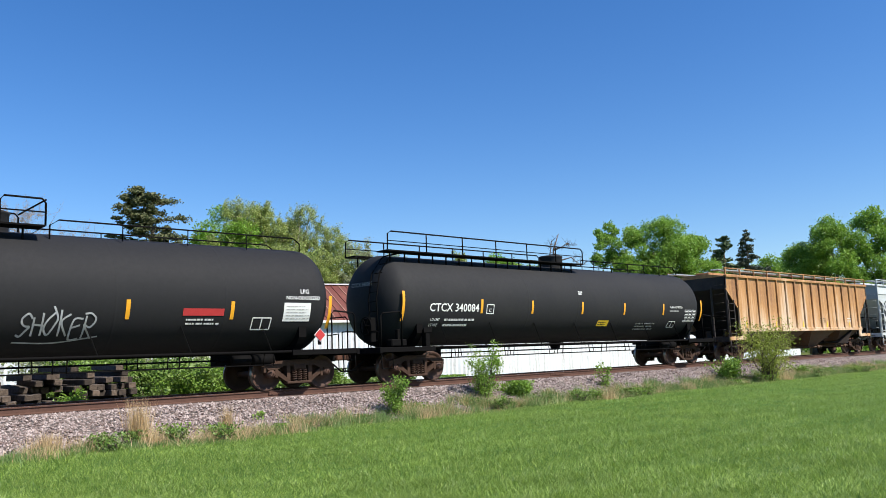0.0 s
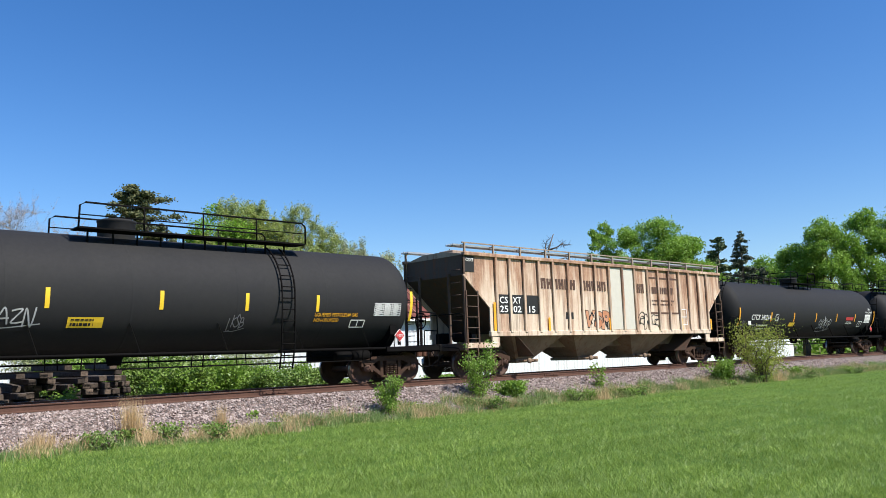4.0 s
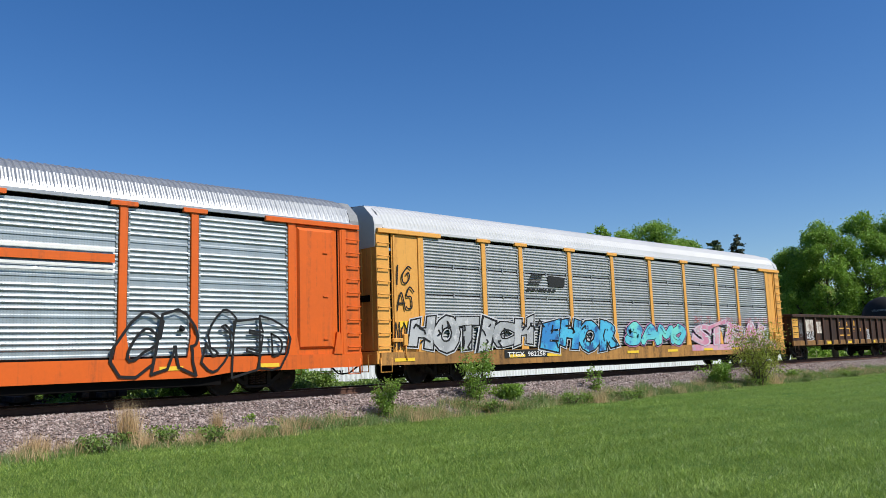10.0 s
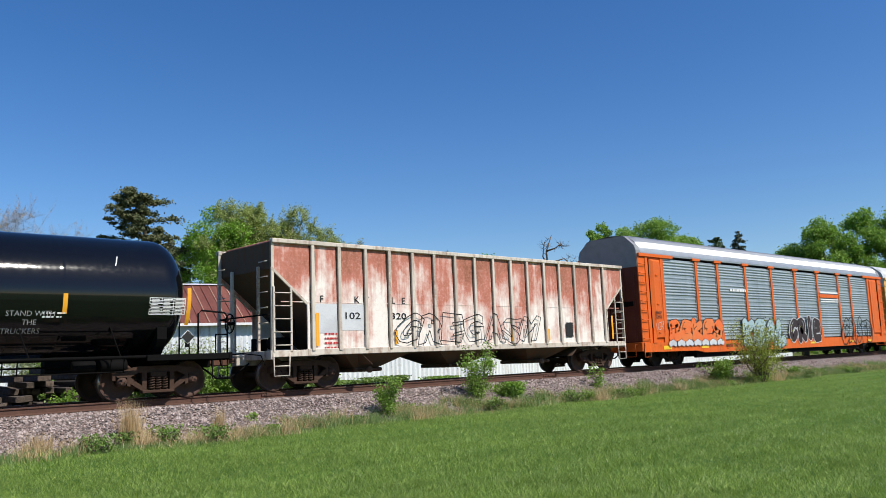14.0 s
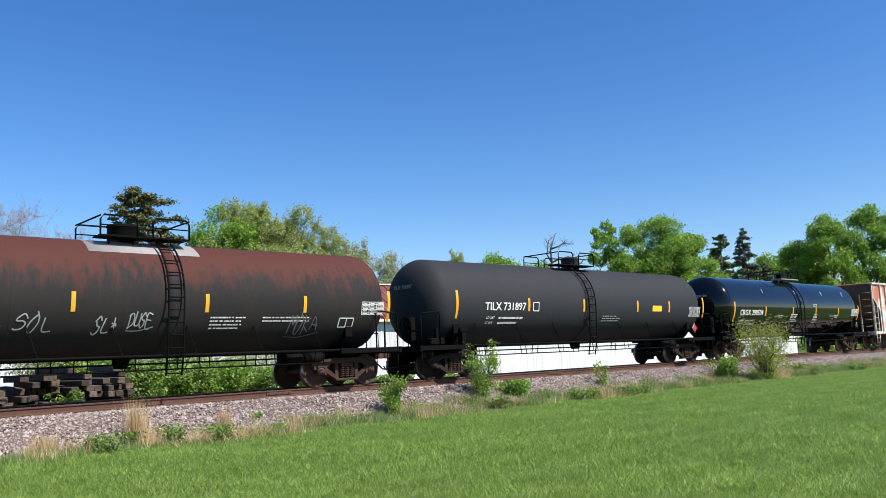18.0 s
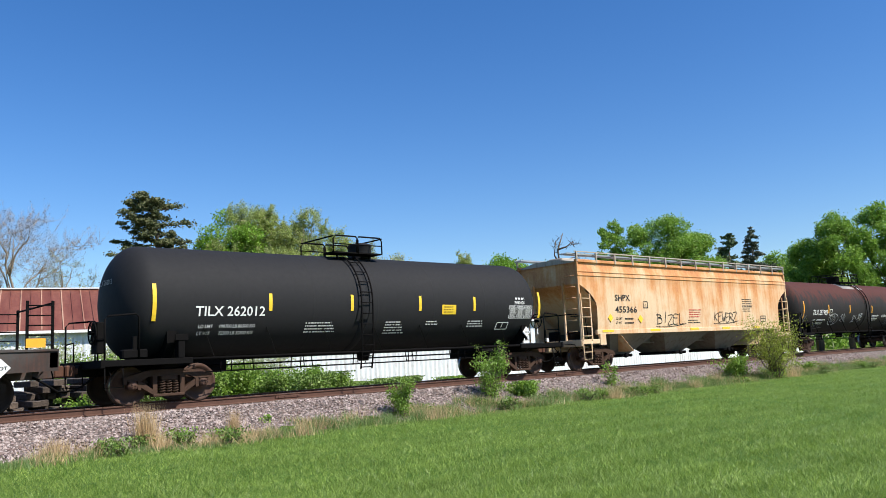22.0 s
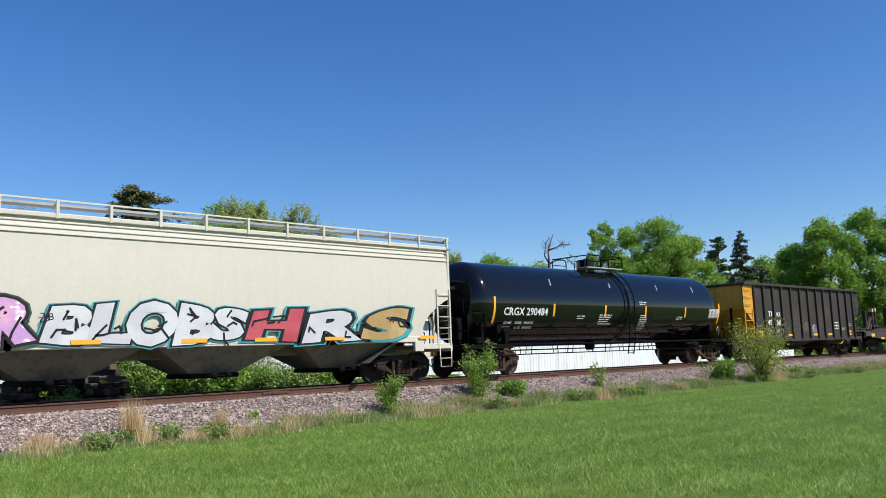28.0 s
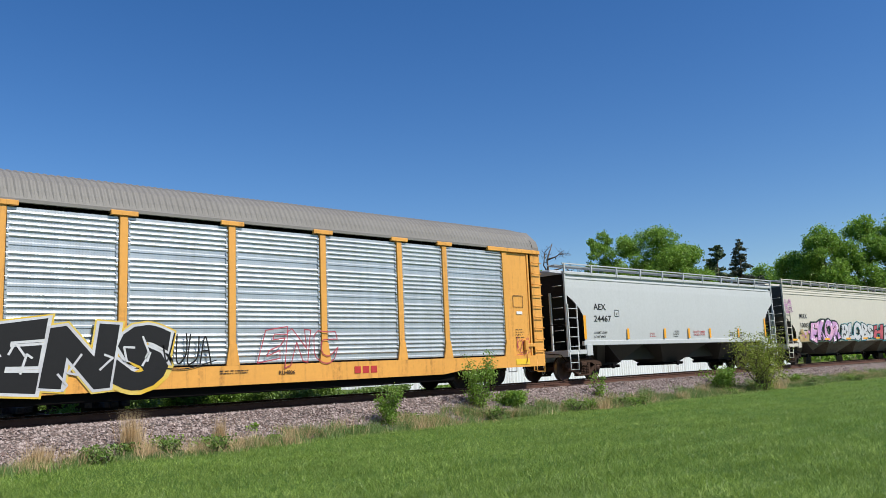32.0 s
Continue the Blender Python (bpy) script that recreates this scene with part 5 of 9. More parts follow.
def graffiti(parent, word, x0, x1, z0, z1, fill, line, side, fat=0.05, rim=0.045, shear=0.15, halo=None, label="", wild=1.0):
    """Sprayed block letters, one part each: a fat outline, a fill and, at times, a halo; every letter leans its own way."""
    rnd = random.Random(sum(ord(c) for c in word) + len(word))
    layers = ([(halo, fat + 1.6 * rim)] if halo else []) + [(line, fat + rim), (fill, fat)]
    cells = []
    for ch in word:
        base, _ = text_mesh(ch, fat, 3, shear)
        lo, hi = (min(v[0] for v in base), min(v[1] for v in base)), (max(v[0] for v in base), max(v[1] for v in base))
        cells.append((ch, lo, hi, 0.45 + 0.55 * (hi[0] - lo[0])))
    total, x, h = sum(c[3] for c in cells), x0, z1 - z0
    for i, (ch, lo, hi, w) in enumerate(cells):
        wd = (x1 - x0) * w / total
        sc, rot = rnd.uniform(0.92, 1.1), rnd.uniform(-0.10, 0.10) * wild
        cx, cz = x + wd / 2, (z0 + z1) / 2 + rnd.uniform(-0.05, 0.05) * h * wild
        kx, kz = wd * 1.14 / (hi[0] - lo[0]), h * sc / (hi[1] - lo[1])
        sh, mats = Shape(), []
        for j, (mat, off) in enumerate(layers):
            vs, fs = text_mesh(ch, off, 3, shear)
            mats.append(mat)
            pts = []
            for u, v in vs:
                p, q = (u - (lo[0] + hi[0]) / 2) * kx, (v - (lo[1] + hi[1]) / 2) * kz
                q *= 1.0 + 0.10 * wild * math.sin(p / wd * 3.0 + i)
                p, q = p * math.cos(rot) - q * math.sin(rot), p * math.sin(rot) + q * math.cos(rot)
                pts.append((cx + p, side(cz + q) - 0.006 - 0.003 * j - 0.001 * (i % 2) - 0.0004 * i, cz + q))
            sh.add(pts, fs, j)
        # a few inner strokes and drips
        mats.append(line)
        for k in range(3):
            a = rnd.uniform(0.15, 0.85)
            p0 = (x + wd * a, cz + h * rnd.uniform(-0.3, 0.35))
            p1 = (p0[0] + wd * rnd.uniform(-0.25, 0.25), p0[1] + h * rnd.uniform(-0.3, 0.3))
            p2 = (p1[0] + wd * rnd.uniform(-0.2, 0.2), p1[1] - h * rnd.uniform(0.0, 0.25))
            ribbon(sh, [p0, p1, p2], 0.03 + 0.02 * wild, side, 0.022, len(mats) - 1)
        part("graffiti_letter", sh, mats, parent, label)
        x += wd


def ribbon(sh, pts, w, side, lift=0.012, k=0):
    for i in range(len(pts) - 1):
        (xa, za), (xb, zb) = pts[i], pts[i + 1]
        d = math.hypot(xb - xa, zb - za) or 1e-6
        nx, nz = -(zb - za) / d * w / 2, (xb - xa) / d * w / 2
        ex, ez = (xb - xa) / d * w * 0.25, (zb - za) / d * w * 0.25
        q = [(xa - ex - nx, za - ez - nz), (xb + ex - nx, zb + ez - nz), (xb + ex + nx, zb + ez + nz), (xa - ex + nx, za - ez + nz)]
        sh.add([(x, side(z) - lift - 0.0004 * (i % 9), z) for x, z in q], [(0, 1, 2, 3)], k)


STROKES = {
    "S": ["87 59 27 26 55 74 62 31 12"], "H": ["28 21", "79 71", "15 85"], "O": ["58 26 13 41 74 77 49"], "K": ["29 21", "88 25 81"], "E": ["88 28 21 81", "25 75"],
    "R": ["28 21", "18 59 87 65 25 91"], "Z": ["18 88 21 91"], "L": ["38 21 81"], "D": ["28 21", "18 68 85 62 11"], "U": ["28 22 51 83 88"], "B": ["28 21", "18 68 76 25 85 82 11"],
    "I": ["59 51"], "W": ["19 31 55 71 98"], "A": ["11 58 91", "24 84"], "N": ["21 29 71 79"], "T": ["18 98", "59 51"], "C": ["87 58 25 22 51 83"], "X": ["18 91", "11 98"],
    "*": ["36 74", "34 76", "58 52"], "G": ["87 58 25 22 51 83 75 45"], "V": ["18 51 98"], "M": ["11 28 54 88 91"],
}


def tag_points(code):
    """Digit pairs x, y on a 0..9 grid."""
    return [(int(p[0]) / 9, int(p[1]) / 9) for p in code.split()]


def smooth_line(pts, n=5):
    out = []
    for i in range(len(pts) - 1):
        p0, p1, p2, p3 = pts[max(0, i - 1)], pts[i], pts[i + 1], pts[min(len(pts) - 1, i + 2)]
        for j in range(n):
            t = j / n
            out.append(tuple(0.5 * (2 * p1[k] + (p2[k] - p0[k]) * t + (2 * p0[k] - 5 * p1[k] + 4 * p2[k] - p3[k]) * t * t + (3 * p1[k] - p0[k] - 3 * p2[k] + p3[k]) * t ** 3) for k in (0, 1)))
    return out + [pts[-1]]


def scribble(parent, x0, x1, z0, z1, mat, side, seed=1, w=0.035, loops=5, label="", word=None):
    """A hand-sprayed tag: slanted letter strokes with loose ends."""
    rnd = random.Random(seed)
    word = word or "".join(rnd.choice("SOLKERZDUBNAVC") for _ in range(max(2, min(loops, 5))))
    sh, n = Shape(), len(word)
    cw = (x1 - x0) / (n + 0.3)
    for i, ch in enumerate(word):
        sc, dz, sl = rnd.uniform(0.85, 1.15), rnd.uniform(-0.08, 0.08), rnd.uniform(0.05, 0.35)
        for code in STROKES[ch]:
            pts = []
            for u, v in tag_points(code):
                u, v = u + rnd.uniform(-0.07, 0.07), v + rnd.uniform(-0.07, 0.07)
                v = 0.5 + (v - 0.5) * sc + dz
                pts.append((x0 + cw * (i + 0.1 + u * 1.12 + (v - 0.5) * sl), z0 + (z1 - z0) * v))
            ribbon(sh, smooth_line(pts), w, side, 0.012 + 0.0012 * (i % 3))
    if n > 3:
        ribbon(sh, smooth_line([(x0, z0 - 0.04), ((x0 + x1) / 2, z0 - 0.10 * (z1 - z0)), (x1 + cw * 0.3, z0 + 0.12 * (z1 - z0))]), w * 0.7, side, 0.018)
    return part("graffiti", sh, mat, parent, label)


def blob_line(sh, pts, w, side, lift, k):
    """A fat stroke with round joints."""
    ribbon(sh, pts, w, side, lift, k)
    for i, (x, z) in enumerate(pts):
        ring = [(x + w / 2 * math.cos(a), z + w / 2 * math.sin(a)) for a in (2 * math.pi * j / 12 for j in range(12))]
        sh.add([(u, side(v) - lift - 0.0004 * ((i + 4) % 9), v) for u, v in ring], [tuple(range(12))], k)


def bubble(parent, word, x0, x1, z0, z1, fill, line, side, rim=0.05, halo=None, label="", seed=1, fat=0.34):
    """Round, swollen letters that overlap, one part each."""
    rnd, n = random.Random(seed), len(word)
    cw, h = (x1 - x0) / n, z1 - z0
    w = fat * min(cw, h)
    layers = ([(halo, w + 4 * rim)] if halo else []) + [(line, w + 2 * rim), (fill, w)]
    for i, ch in enumerate(word):
        sh, sc, dz, sl = Shape(), rnd.uniform(0.92, 1.06), rnd.uniform(-0.05, 0.05), rnd.uniform(-0.05, 0.2)
        strokes = []
        for code in STROKES[ch]:
            pts = []
            for u, v in tag_points(code):
                u, v = u + rnd.uniform(-0.04, 0.04), v + rnd.uniform(-0.04, 0.04)
                pu = (u - 0.5) * (cw * 1.16 - w) / 0.85
                pv = ((v - 0.5) * sc / 0.85 + dz) * (h - w)
                pts.append((x0 + cw * (i + 0.5) + pu + pv * sl, (z0 + z1) / 2 + pv))
            strokes.append(smooth_line(pts, 4))
        for j, (mat, ww) in enumerate(layers):
            for st in strokes:
                blob_line(sh, st, ww, side, 0.006 + 0.0045 * j + 0.002 * (i % 2), j)
        # inner shine lines
        for st in strokes:
            q = st[len(st) // 4: len(st) // 4 + max(2, len(st) // 3)]
            ribbon(sh, [(x - w * 0.12, z + w * 0.14) for x, z in q], w * 0.07, side, 0.024 + 0.002 * (i % 2), len(layers) - 2)
        part("graffiti_letter", sh, [m for m, _ in layers], parent, label)


def hollow(parent, word, x0, x1, z0, z1, mat, side, w=0.04, fat=0.07, shear=0.1, label=""):
    """Letters sprayed as outlines only, one part each."""
    rnd, n = random.Random(len(word) * 7 + 3), len(word)
    cw = (x1 - x0) / n
    for i, ch in enumerate(word):
        vs, fs = text_mesh(ch, fat, 3, shear)
        count = collections.Counter()
        for f in fs:
            for a, b in zip(f, f[1:] + f[:1]):
                count[tuple(sorted((a, b)))] += 1
        lo, hi = (min(v[0] for v in vs), min(v[1] for v in vs)), (max(v[0] for v in vs), max(v[1] for v in vs))
        dz, rot = rnd.uniform(-0.06, 0.06) * (z1 - z0), rnd.uniform(-0.12, 0.12)
        sh = Shape()

        def put(v):
            p, q = (v[0] - (lo[0] + hi[0]) / 2) / (hi[0] - lo[0]), (v[1] - (lo[1] + hi[1]) / 2) / (hi[1] - lo[1])
            p += 0.10 * math.sin(q * 5 + i)
            q += 0.07 * math.sin(p * 6 + 2 * i)
            return x0 + cw * (i + 0.5) + cw * 1.06 * (p - rot * q), (z0 + z1) / 2 + dz + (z1 - z0) * (q + rot * p)

        for k, ((a, b), c) in enumerate(count.items()):
            if c == 1:
                ribbon(sh, [put(vs[a]), put(vs[b])], w, side, 0.012 + 0.0003 * (k % 7) + 0.003 * (i % 2))
        part("graffiti_letter", sh, mat, parent, label)


def placard(parent, x, z, y, size, mat, mark, text="", ink=None):
    """A diamond hazard placard on its holder."""
    sh = Shape()
    sh.prism([(x, z - size), (x + size, z), (x, z + size), (x - size, z)], y - 0.012, y, 0)
    sh.prism([(x, z - size * 1.12), (x + size * 1.12, z), (x, z + size * 1.12), (x - size * 1.12, z)], y, y + 0.012, 1)
    ob = part("placard", sh, [mat, WHITE], parent, "diamond hazard placard")
    if text:
        lettering(ob, text, x - size * 0.62, z - size * 0.2, size * 0.4, ink or WHITE, flat_side(y - 0.012), width=size * 1.24, lift=0.004)
    sh = Shape().box(x - 0.05, x + 0.05, y + 0.012, y + 0.05, z - size * 1.6, z)
    part("placard_holder", sh, mark, parent)


# ---- running gear ----
WHEEL_R = 0.4572
GAUGE_Y = 0.755


def wheelset_mesh(mat):
    sh = Shape()
    for s in (-1, 1):
        y = s * GAUGE_Y
        o = s  # outer face away from the middle
        prof = [(y - o * 0.075, 0.10), (y - o * 0.075, 0.14), (y - o * 0.02, 0.20), (y - o * 0.015, 0.36), (y - o * 0.07, 0.395), (y - o * 0.075, 0.485), (y - o * 0.05, 0.487), (y - o * 0.035, 0.463)]
        tread = [(y - o * 0.035, 0.463), (y + o * 0.065, 0.4545)]
        outer = [(y + o * 0.065, 0.4545), (y + o * 0.068, 0.435), (y + o * 0.066, 0.395), (y + o * 0.02, 0.37), (y + o * 0.028, 0.21), (y + o * 0.075, 0.15), (y + o * 0.075, 0.10)]
        sh.lathe("y", prof if s > 0 else prof, 28, (0, 0), 0)
        sh.lathe("y", tread, 28, (0, 0), 1)
        sh.lathe("y", outer, 28, (0, 0), 0)
        cap = [(y + o * 0.07, 0.085), (y + o * 0.20, 0.085), (y + o * 0.20, 0.115), (y + o * 0.34, 0.115), (y + o * 0.345, 0.09), (y + o * 0.365, 0.085), (y + o * 0.365, 0.0)]
        sh.lathe("y", cap, 16, (0, 0), 0)
        for a in range(3):
            t = a * 2.094
            sh.box(0.05 * math.cos(t) - 0.016, 0.05 * math.cos(t) + 0.016, min(y + o * 0.36, y + o * 0.385), max(y + o * 0.36, y + o * 0.385), 0.05 * math.sin(t) - 0.016, 0.05 * math.sin(t) + 0.016)
    sh.lathe("y", [(-0.7, 0.085), (0.7, 0.085)], 14, (0, 0), 0)
    return sh.mesh("wheelset", [mat, TREADM])


def side_frame_mesh(mat):
    """A cast truck side frame with its two windows and sloped lower chord, in the plane y = 0."""
    sh = Shape()
    y0, y1 = -0.085, 0.085
    top = [(-1.12, 0.50), (-1.12, 0.66), (-0.95, 0.70), (-0.55, 0.80), (0.55, 0.80), (0.95, 0.70), (1.12, 0.66), (1.12, 0.50), (1.03, 0.50), (1.03, 0.585), (0.77, 0.585), (0.70, 0.56), (0.50, 0.66), (-0.50, 0.66), (-0.70, 0.56), (-0.77, 0.585), (-1.03, 0.585), (-1.03, 0.50)]
    for a, b in zip(range(0, 9), range(17, 8, -1)):
        if b - 1 > a + 1 or a < 8:
            q = [top[a], top[b], top[b - 1], top[a + 1]]
            sh.prism(q, y0, y1)
    for s in (-1, 1):
        sh.prism([(s * 0.77, 0.585), (s * 0.77, 0.36), (s * 0.69, 0.34), (s * 0.69, 0.57)][::s], y0, y1)
        sh.prism([(s * 0.74, 0.44), (s * 0.36, 0.20), (s * 0.30, 0.27), (s * 0.69, 0.56)][::s], y0 * 0.85, y1 * 0.85)
        sh.prism([(s * 0.40, 0.68), (s * 0.40, 0.24), (s * 0.29, 0.22), (s * 0.29, 0.68)][::s], y0 * 0.9, y1 * 0.9)
        sh.box(s * 0.90 - 0.13, s * 0.90 + 0.13, -0.11, 0.11, 0.555, 0.60, 0.01)
    sh.box(-0.40, 0.40, y0 * 1.3, y1 * 1.3, 0.16, 0.235, 0.015)
    sh.box(-0.5, 0.5, y0 * 1.15, y1 * 1.15, 0.76, 0.82, 0.015)
    return sh.mesh("side_frame", [mat])


def spring_mesh(mat):
    pts = []
    for j in range(37):
        a = j / 36 * 2 * math.pi * 5
        pts.append((0.062 * math.cos(a), 0.062 * math.sin(a), 0.245 + 0.30 * j / 36))
    return Shape().tube(pts, 0.017, 5).mesh("spring", [mat])


def bolster_mesh(mat):
    sh = Shape()
    sh.box(-0.20, 0.20, -1.12, 1.12, 0.55, 0.68, 0.02)
    sh.box(-0.27, 0.27, -0.55, 0.55, 0.48, 0.72, 0.03)
    sh.lathe("z", [(0.70, 0.0), (0.70, 0.28), (0.82, 0.28), (0.82, 0.0)], 18)
    for s in (-1, 1):
        sh.box(s * 0.38 - 0.05, s * 0.38 + 0.05, -0.9, 0.9, 0.36, 0.47, 0.015)
        sh.box(s * 0.40 - 0.04, s * 0.40 + 0.10 * s, -0.86, -0.66, 0.30, 0.55, 0.01)
        sh.box(s * 0.40 - 0.04, s * 0.40 + 0.10 * s, 0.66, 0.86, 0.30, 0.55, 0.01)
    return sh.mesh("truck", [mat])


GEARSETS = {}
WHEELS = []


def trucks(car, xs, tint="rusty"):
    if tint not in GEARSETS:
        m = TRUCKM if tint == "rusty" else TRUCKD
        GEARSETS[tint] = (bolster_mesh(m), side_frame_mesh(m), spring_mesh(TRUCKM), wheelset_mesh(WHEELM if tint == "rusty" else TRUCKD))
    bo, sf, sp, ws = GEARSETS[tint]
    for x in xs:
        t = part("truck", bo, None, car, "rusty cast steel truck" if tint == "rusty" else "dark cast steel truck")
        t.location.x = x
        for s in (-1, 1):
            part("side_frame", sf, None, t).location.y = s * 1.0
            for i in (-1, 0, 1):
                for y in (-0.07, 0.07):
                    part("spring", sp, None, t).location = (i * 0.165, s * 1.0 + y, 0)
        for s in (-1, 1):
            w = part("wheelset", ws, None, t)
            w.location = (s * 0.89, 0, WHEEL_R)
            WHEELS.append(w)


def coupler(car, x, s):
    """A knuckle coupler that points along s, with its air hose and cut lever."""
    sh = Shape()
    sh.box(x - s * 0.95, x - s * 0.18, -0.075, 0.075, 0.80, 0.95, 0.02)
    sh.box(x - s * 0.24, x - s * 0.02, -0.15, 0.06, 0.74, 1.02, 0.03)
    sh.box(x - s * 0.12, x + s * 0.06, 0.03, 0.16, 0.76, 1.0, 0.03)
    c = part("coupler", sh, COUPM, car, "rusty knuckle coupler")
    sh = Shape().tube([(x - s * 0.75, -0.32, 0.78), (x - s * 0.5, -0.34, 0.62), (x - s * 0.2, -0.28, 0.42), (x + s * 0.02, -0.2, 0.40), (x + s * 0.05, -0.16, 0.5)], 0.026, 7)
    part("air_hose", sh, GEAR, c)
    sh = Shape().tube([(x - s * 0.28, -0.05, 1.04), (x - s * 0.5, -0.4, 1.06), (x - s * 0.62, -1.2, 0.98), (x - s * 0.62, -1.42, 0.72)], 0.016, 5)
    part("cut_lever", sh, GEAR, c)


def rung_ladder(car, x0, x1, y, z0, z1, n, mat, t=0.022, name="ladder", stile=True, out=0.0):
    sh = Shape()
    if stile:
        for x in (x0, x1):
            sh.box(x - 0.03, x + 0.03, y - 0.02, y + 0.02, z0, z1, 0.006)
    lad = part(name, sh, mat, car) if stile else None
    sh = Shape()
    if out:
        sh.tube([(x0, y, 0), (x0, y - out, -0.02), (x1, y - out, -0.02), (x1, y, 0)], t * 0.75, 5)
    else:
        sh.tube([(x0, y - 0.02, 0), (x1, y - 0.02, 0)], t * 0.75, 5)
    me = sh.mesh("rung", [mat])
    for i in range(n):
        part("rung", me, None, lad if lad else car).location.z = z0 + (z1 - z0) * (i + 0.5) / n
    return lad


def brake_wheel(car, x, y, z, mat, s=-1):
    sh = Shape()
    pts = [(x, y + 0.27 * math.cos(a), z + 0.27 * math.sin(a)) for a in (2 * math.pi * i / 20 for i in range(21))]
    sh.tube(pts, 0.02, 6)
    for a in (0, 1.047, 2.094):
        sh.tube([(x, y + 0.26 * math.cos(a), z + 0.26 * math.sin(a)), (x, y - 0.26 * math.cos(a), z - 0.26 * math.sin(a))], 0.012, 5)
    sh.lathe("x", [(x - 0.06, 0.0), (x - 0.06, 0.05), (x + 0.12, 0.05), (x + 0.12, 0.0)], 10, (y, z))
    part("brake_wheel", sh, mat, car)


CARS = []


def rail_car(name, left, right, label, category):
    """The root of a car that spans left to right between its couplers; parts are built about its middle."""
    car = thing(name, label, category, pose((left + right) / 2, 0, 0), "cars of the freight train")
    CARS.append((car, (left + right) / 2))
    return car


# ---- tank cars ----
def tank_car(left, right, tl, tr, r, zc, mat, label, bars_x, bar_z=2.33, bar_mat=None, dome=0.0, walkway="centre", ladder_x=0.0, mark=None, tint="rusty",
             truck_in=2.15, rib=None, mark_mat=None, plat=None, plat_mat=None):
    """Spans, stripes and fittings in the train's own measure; shifted to the car's middle here."""
    car = rail_car("tank_car", left, right, label, "tank car")
    m = (left + right) / 2
    tl, tr, dome, ladder_x = tl - m, tr - m, dome - m, ladder_x - m
    L, R = left - m, right - m
    side = round_side(r, zc)
    bar_mat = bar_mat or STRIPE
    hd = r * 0.52
    prof = [(tl - 0.0, 0.0)]
    for i in range(1, 13):
        a = i / 12 * math.pi / 2
        prof.append((tl + hd * (1 - math.cos(a)) , r * math.sin(a) ** 0.9))
    prof.append((tl + hd + 0.08, r))
    seams = [tl + hd + (tr - tl - 2 * hd) * i / 6 for i in range(1, 6)]
    for sx in seams:
        prof += [(sx - 0.06, r), (sx - 0.02, r), (sx - 0.01, r + 0.002), (sx + 0.01, r + 0.002), (sx + 0.02, r), (sx + 0.06, r)]
    prof.append((tr - hd - 0.08, r))
    for i in range(12, 0, -1):
        a = i / 12 * math.pi / 2
        prof.append((tr - hd * (1 - math.cos(a)), r * math.sin(a) ** 0.9))
    prof.append((tr, 0.0))
    tank = part("tank", Shape().lathe("x", prof, 72, (0, zc)), mat, car)
    if rib:
        sh = Shape().lathe("x", [(rib - m - 0.14, r + 0.001), (rib - m - 0.13, r + 0.02), (rib - m + 0.13, r + 0.02), (rib - m + 0.14, r + 0.001)], 72, (0, zc))
        part("stiffening_band", sh, mat, tank)
    # stripes that follow the curve; the end ones are taller
    for i, x in enumerate(bars_x):
        big = i in (0, len(bars_x) - 1)
        h = 0.48 if big else 0.23
        patch(car, "reflective_stripe", x - m - 0.05, x - m + 0.05, bar_z - h, bar_z + h * (0.9 if big else 1.0), bar_mat, side, 0.01, n=6)
    # stub sills, bolsters, saddles
    for s, e, t_ in ((-1, L, tl), (1, R, tr)):
        sh = Shape()
        sh.box(e - s * 0.32, t_ - s * 3.2, -0.17, 0.17, 0.72, 1.02, 0.02)
        sh.box(e - s * (truck_in + 0.2), e - s * (truck_in - 0.2), -1.25, 1.25, 0.86, 1.06, 0.02)
        part("stub_sill", sh, GEAR, car)
        sh = Shape()
        a0, a1 = math.radians(212), math.radians(328)
        n = 14
        pts = [((r + 0.004) * math.cos(a0 + (a1 - a0) * i / n), zc + (r + 0.004) * math.sin(a0 + (a1 - a0) * i / n)) for i in range(n + 1)]
        low = [(p[0], max(0.98, p[1] - 0.30)) for p in pts]
        sh.prismx(pts[::-1] + low, e - s * truck_in - 0.12, e - s * truck_in + 0.12)
        part("saddle", sh, GEAR, car)
        # end platform: plate, side sill, grab rails
        x0, x1 = sorted((e - s * 0.42, e - s * 2.6))
        sh = Shape().box(x0, x1, -1.45, 1.45, 1.02, 1.07, 0.008)
        for y in (-1.45, 1.45):
            sh.box(x0, x1, y - 0.03, y + 0.03, 0.93, 1.08, 0.01)
        sh.box(e - s * 0.42 - 0.05, e - s * 0.42 + 0.05, -1.5, 1.5, 0.90, 1.09, 0.012)
        part("end_platform", sh, GEAR, car)
        for y in (-1.42, 1.42):
            sh = Shape()
            xa, xb = e - s * 0.48, e - s * 1.28
            sh.tube([(xa, y, 1.08), (xa, y, 2.02), (xa + (xb - xa) * 0.1, y, 2.11), (xb - (xb - xa) * 0.1, y, 2.16), (xb, y, 2.08), (xb, y, 1.08)], 0.024, 6)
            sh.tube([(xa, y, 1.55), (xa, y * 0.55, 1.58), (xa, y * 0.55, 1.08)], 0.02, 6)
            part("grab_rail", sh, GEAR, car)
            # hanging step under the sill
            sh = Shape().tube([(xa, y, 0.95), (xa, y - 0.02, 0.45), (xa - s * 0.42, y - 0.02, 0.45), (xa - s * 0.42, y, 0.95)], 0.02, 5)
            part("sill_step", sh, GEAR, car)
        coupler(car, e, s)
    brake_wheel(car, L + 0.42, -0.75, 1.75, GEAR)
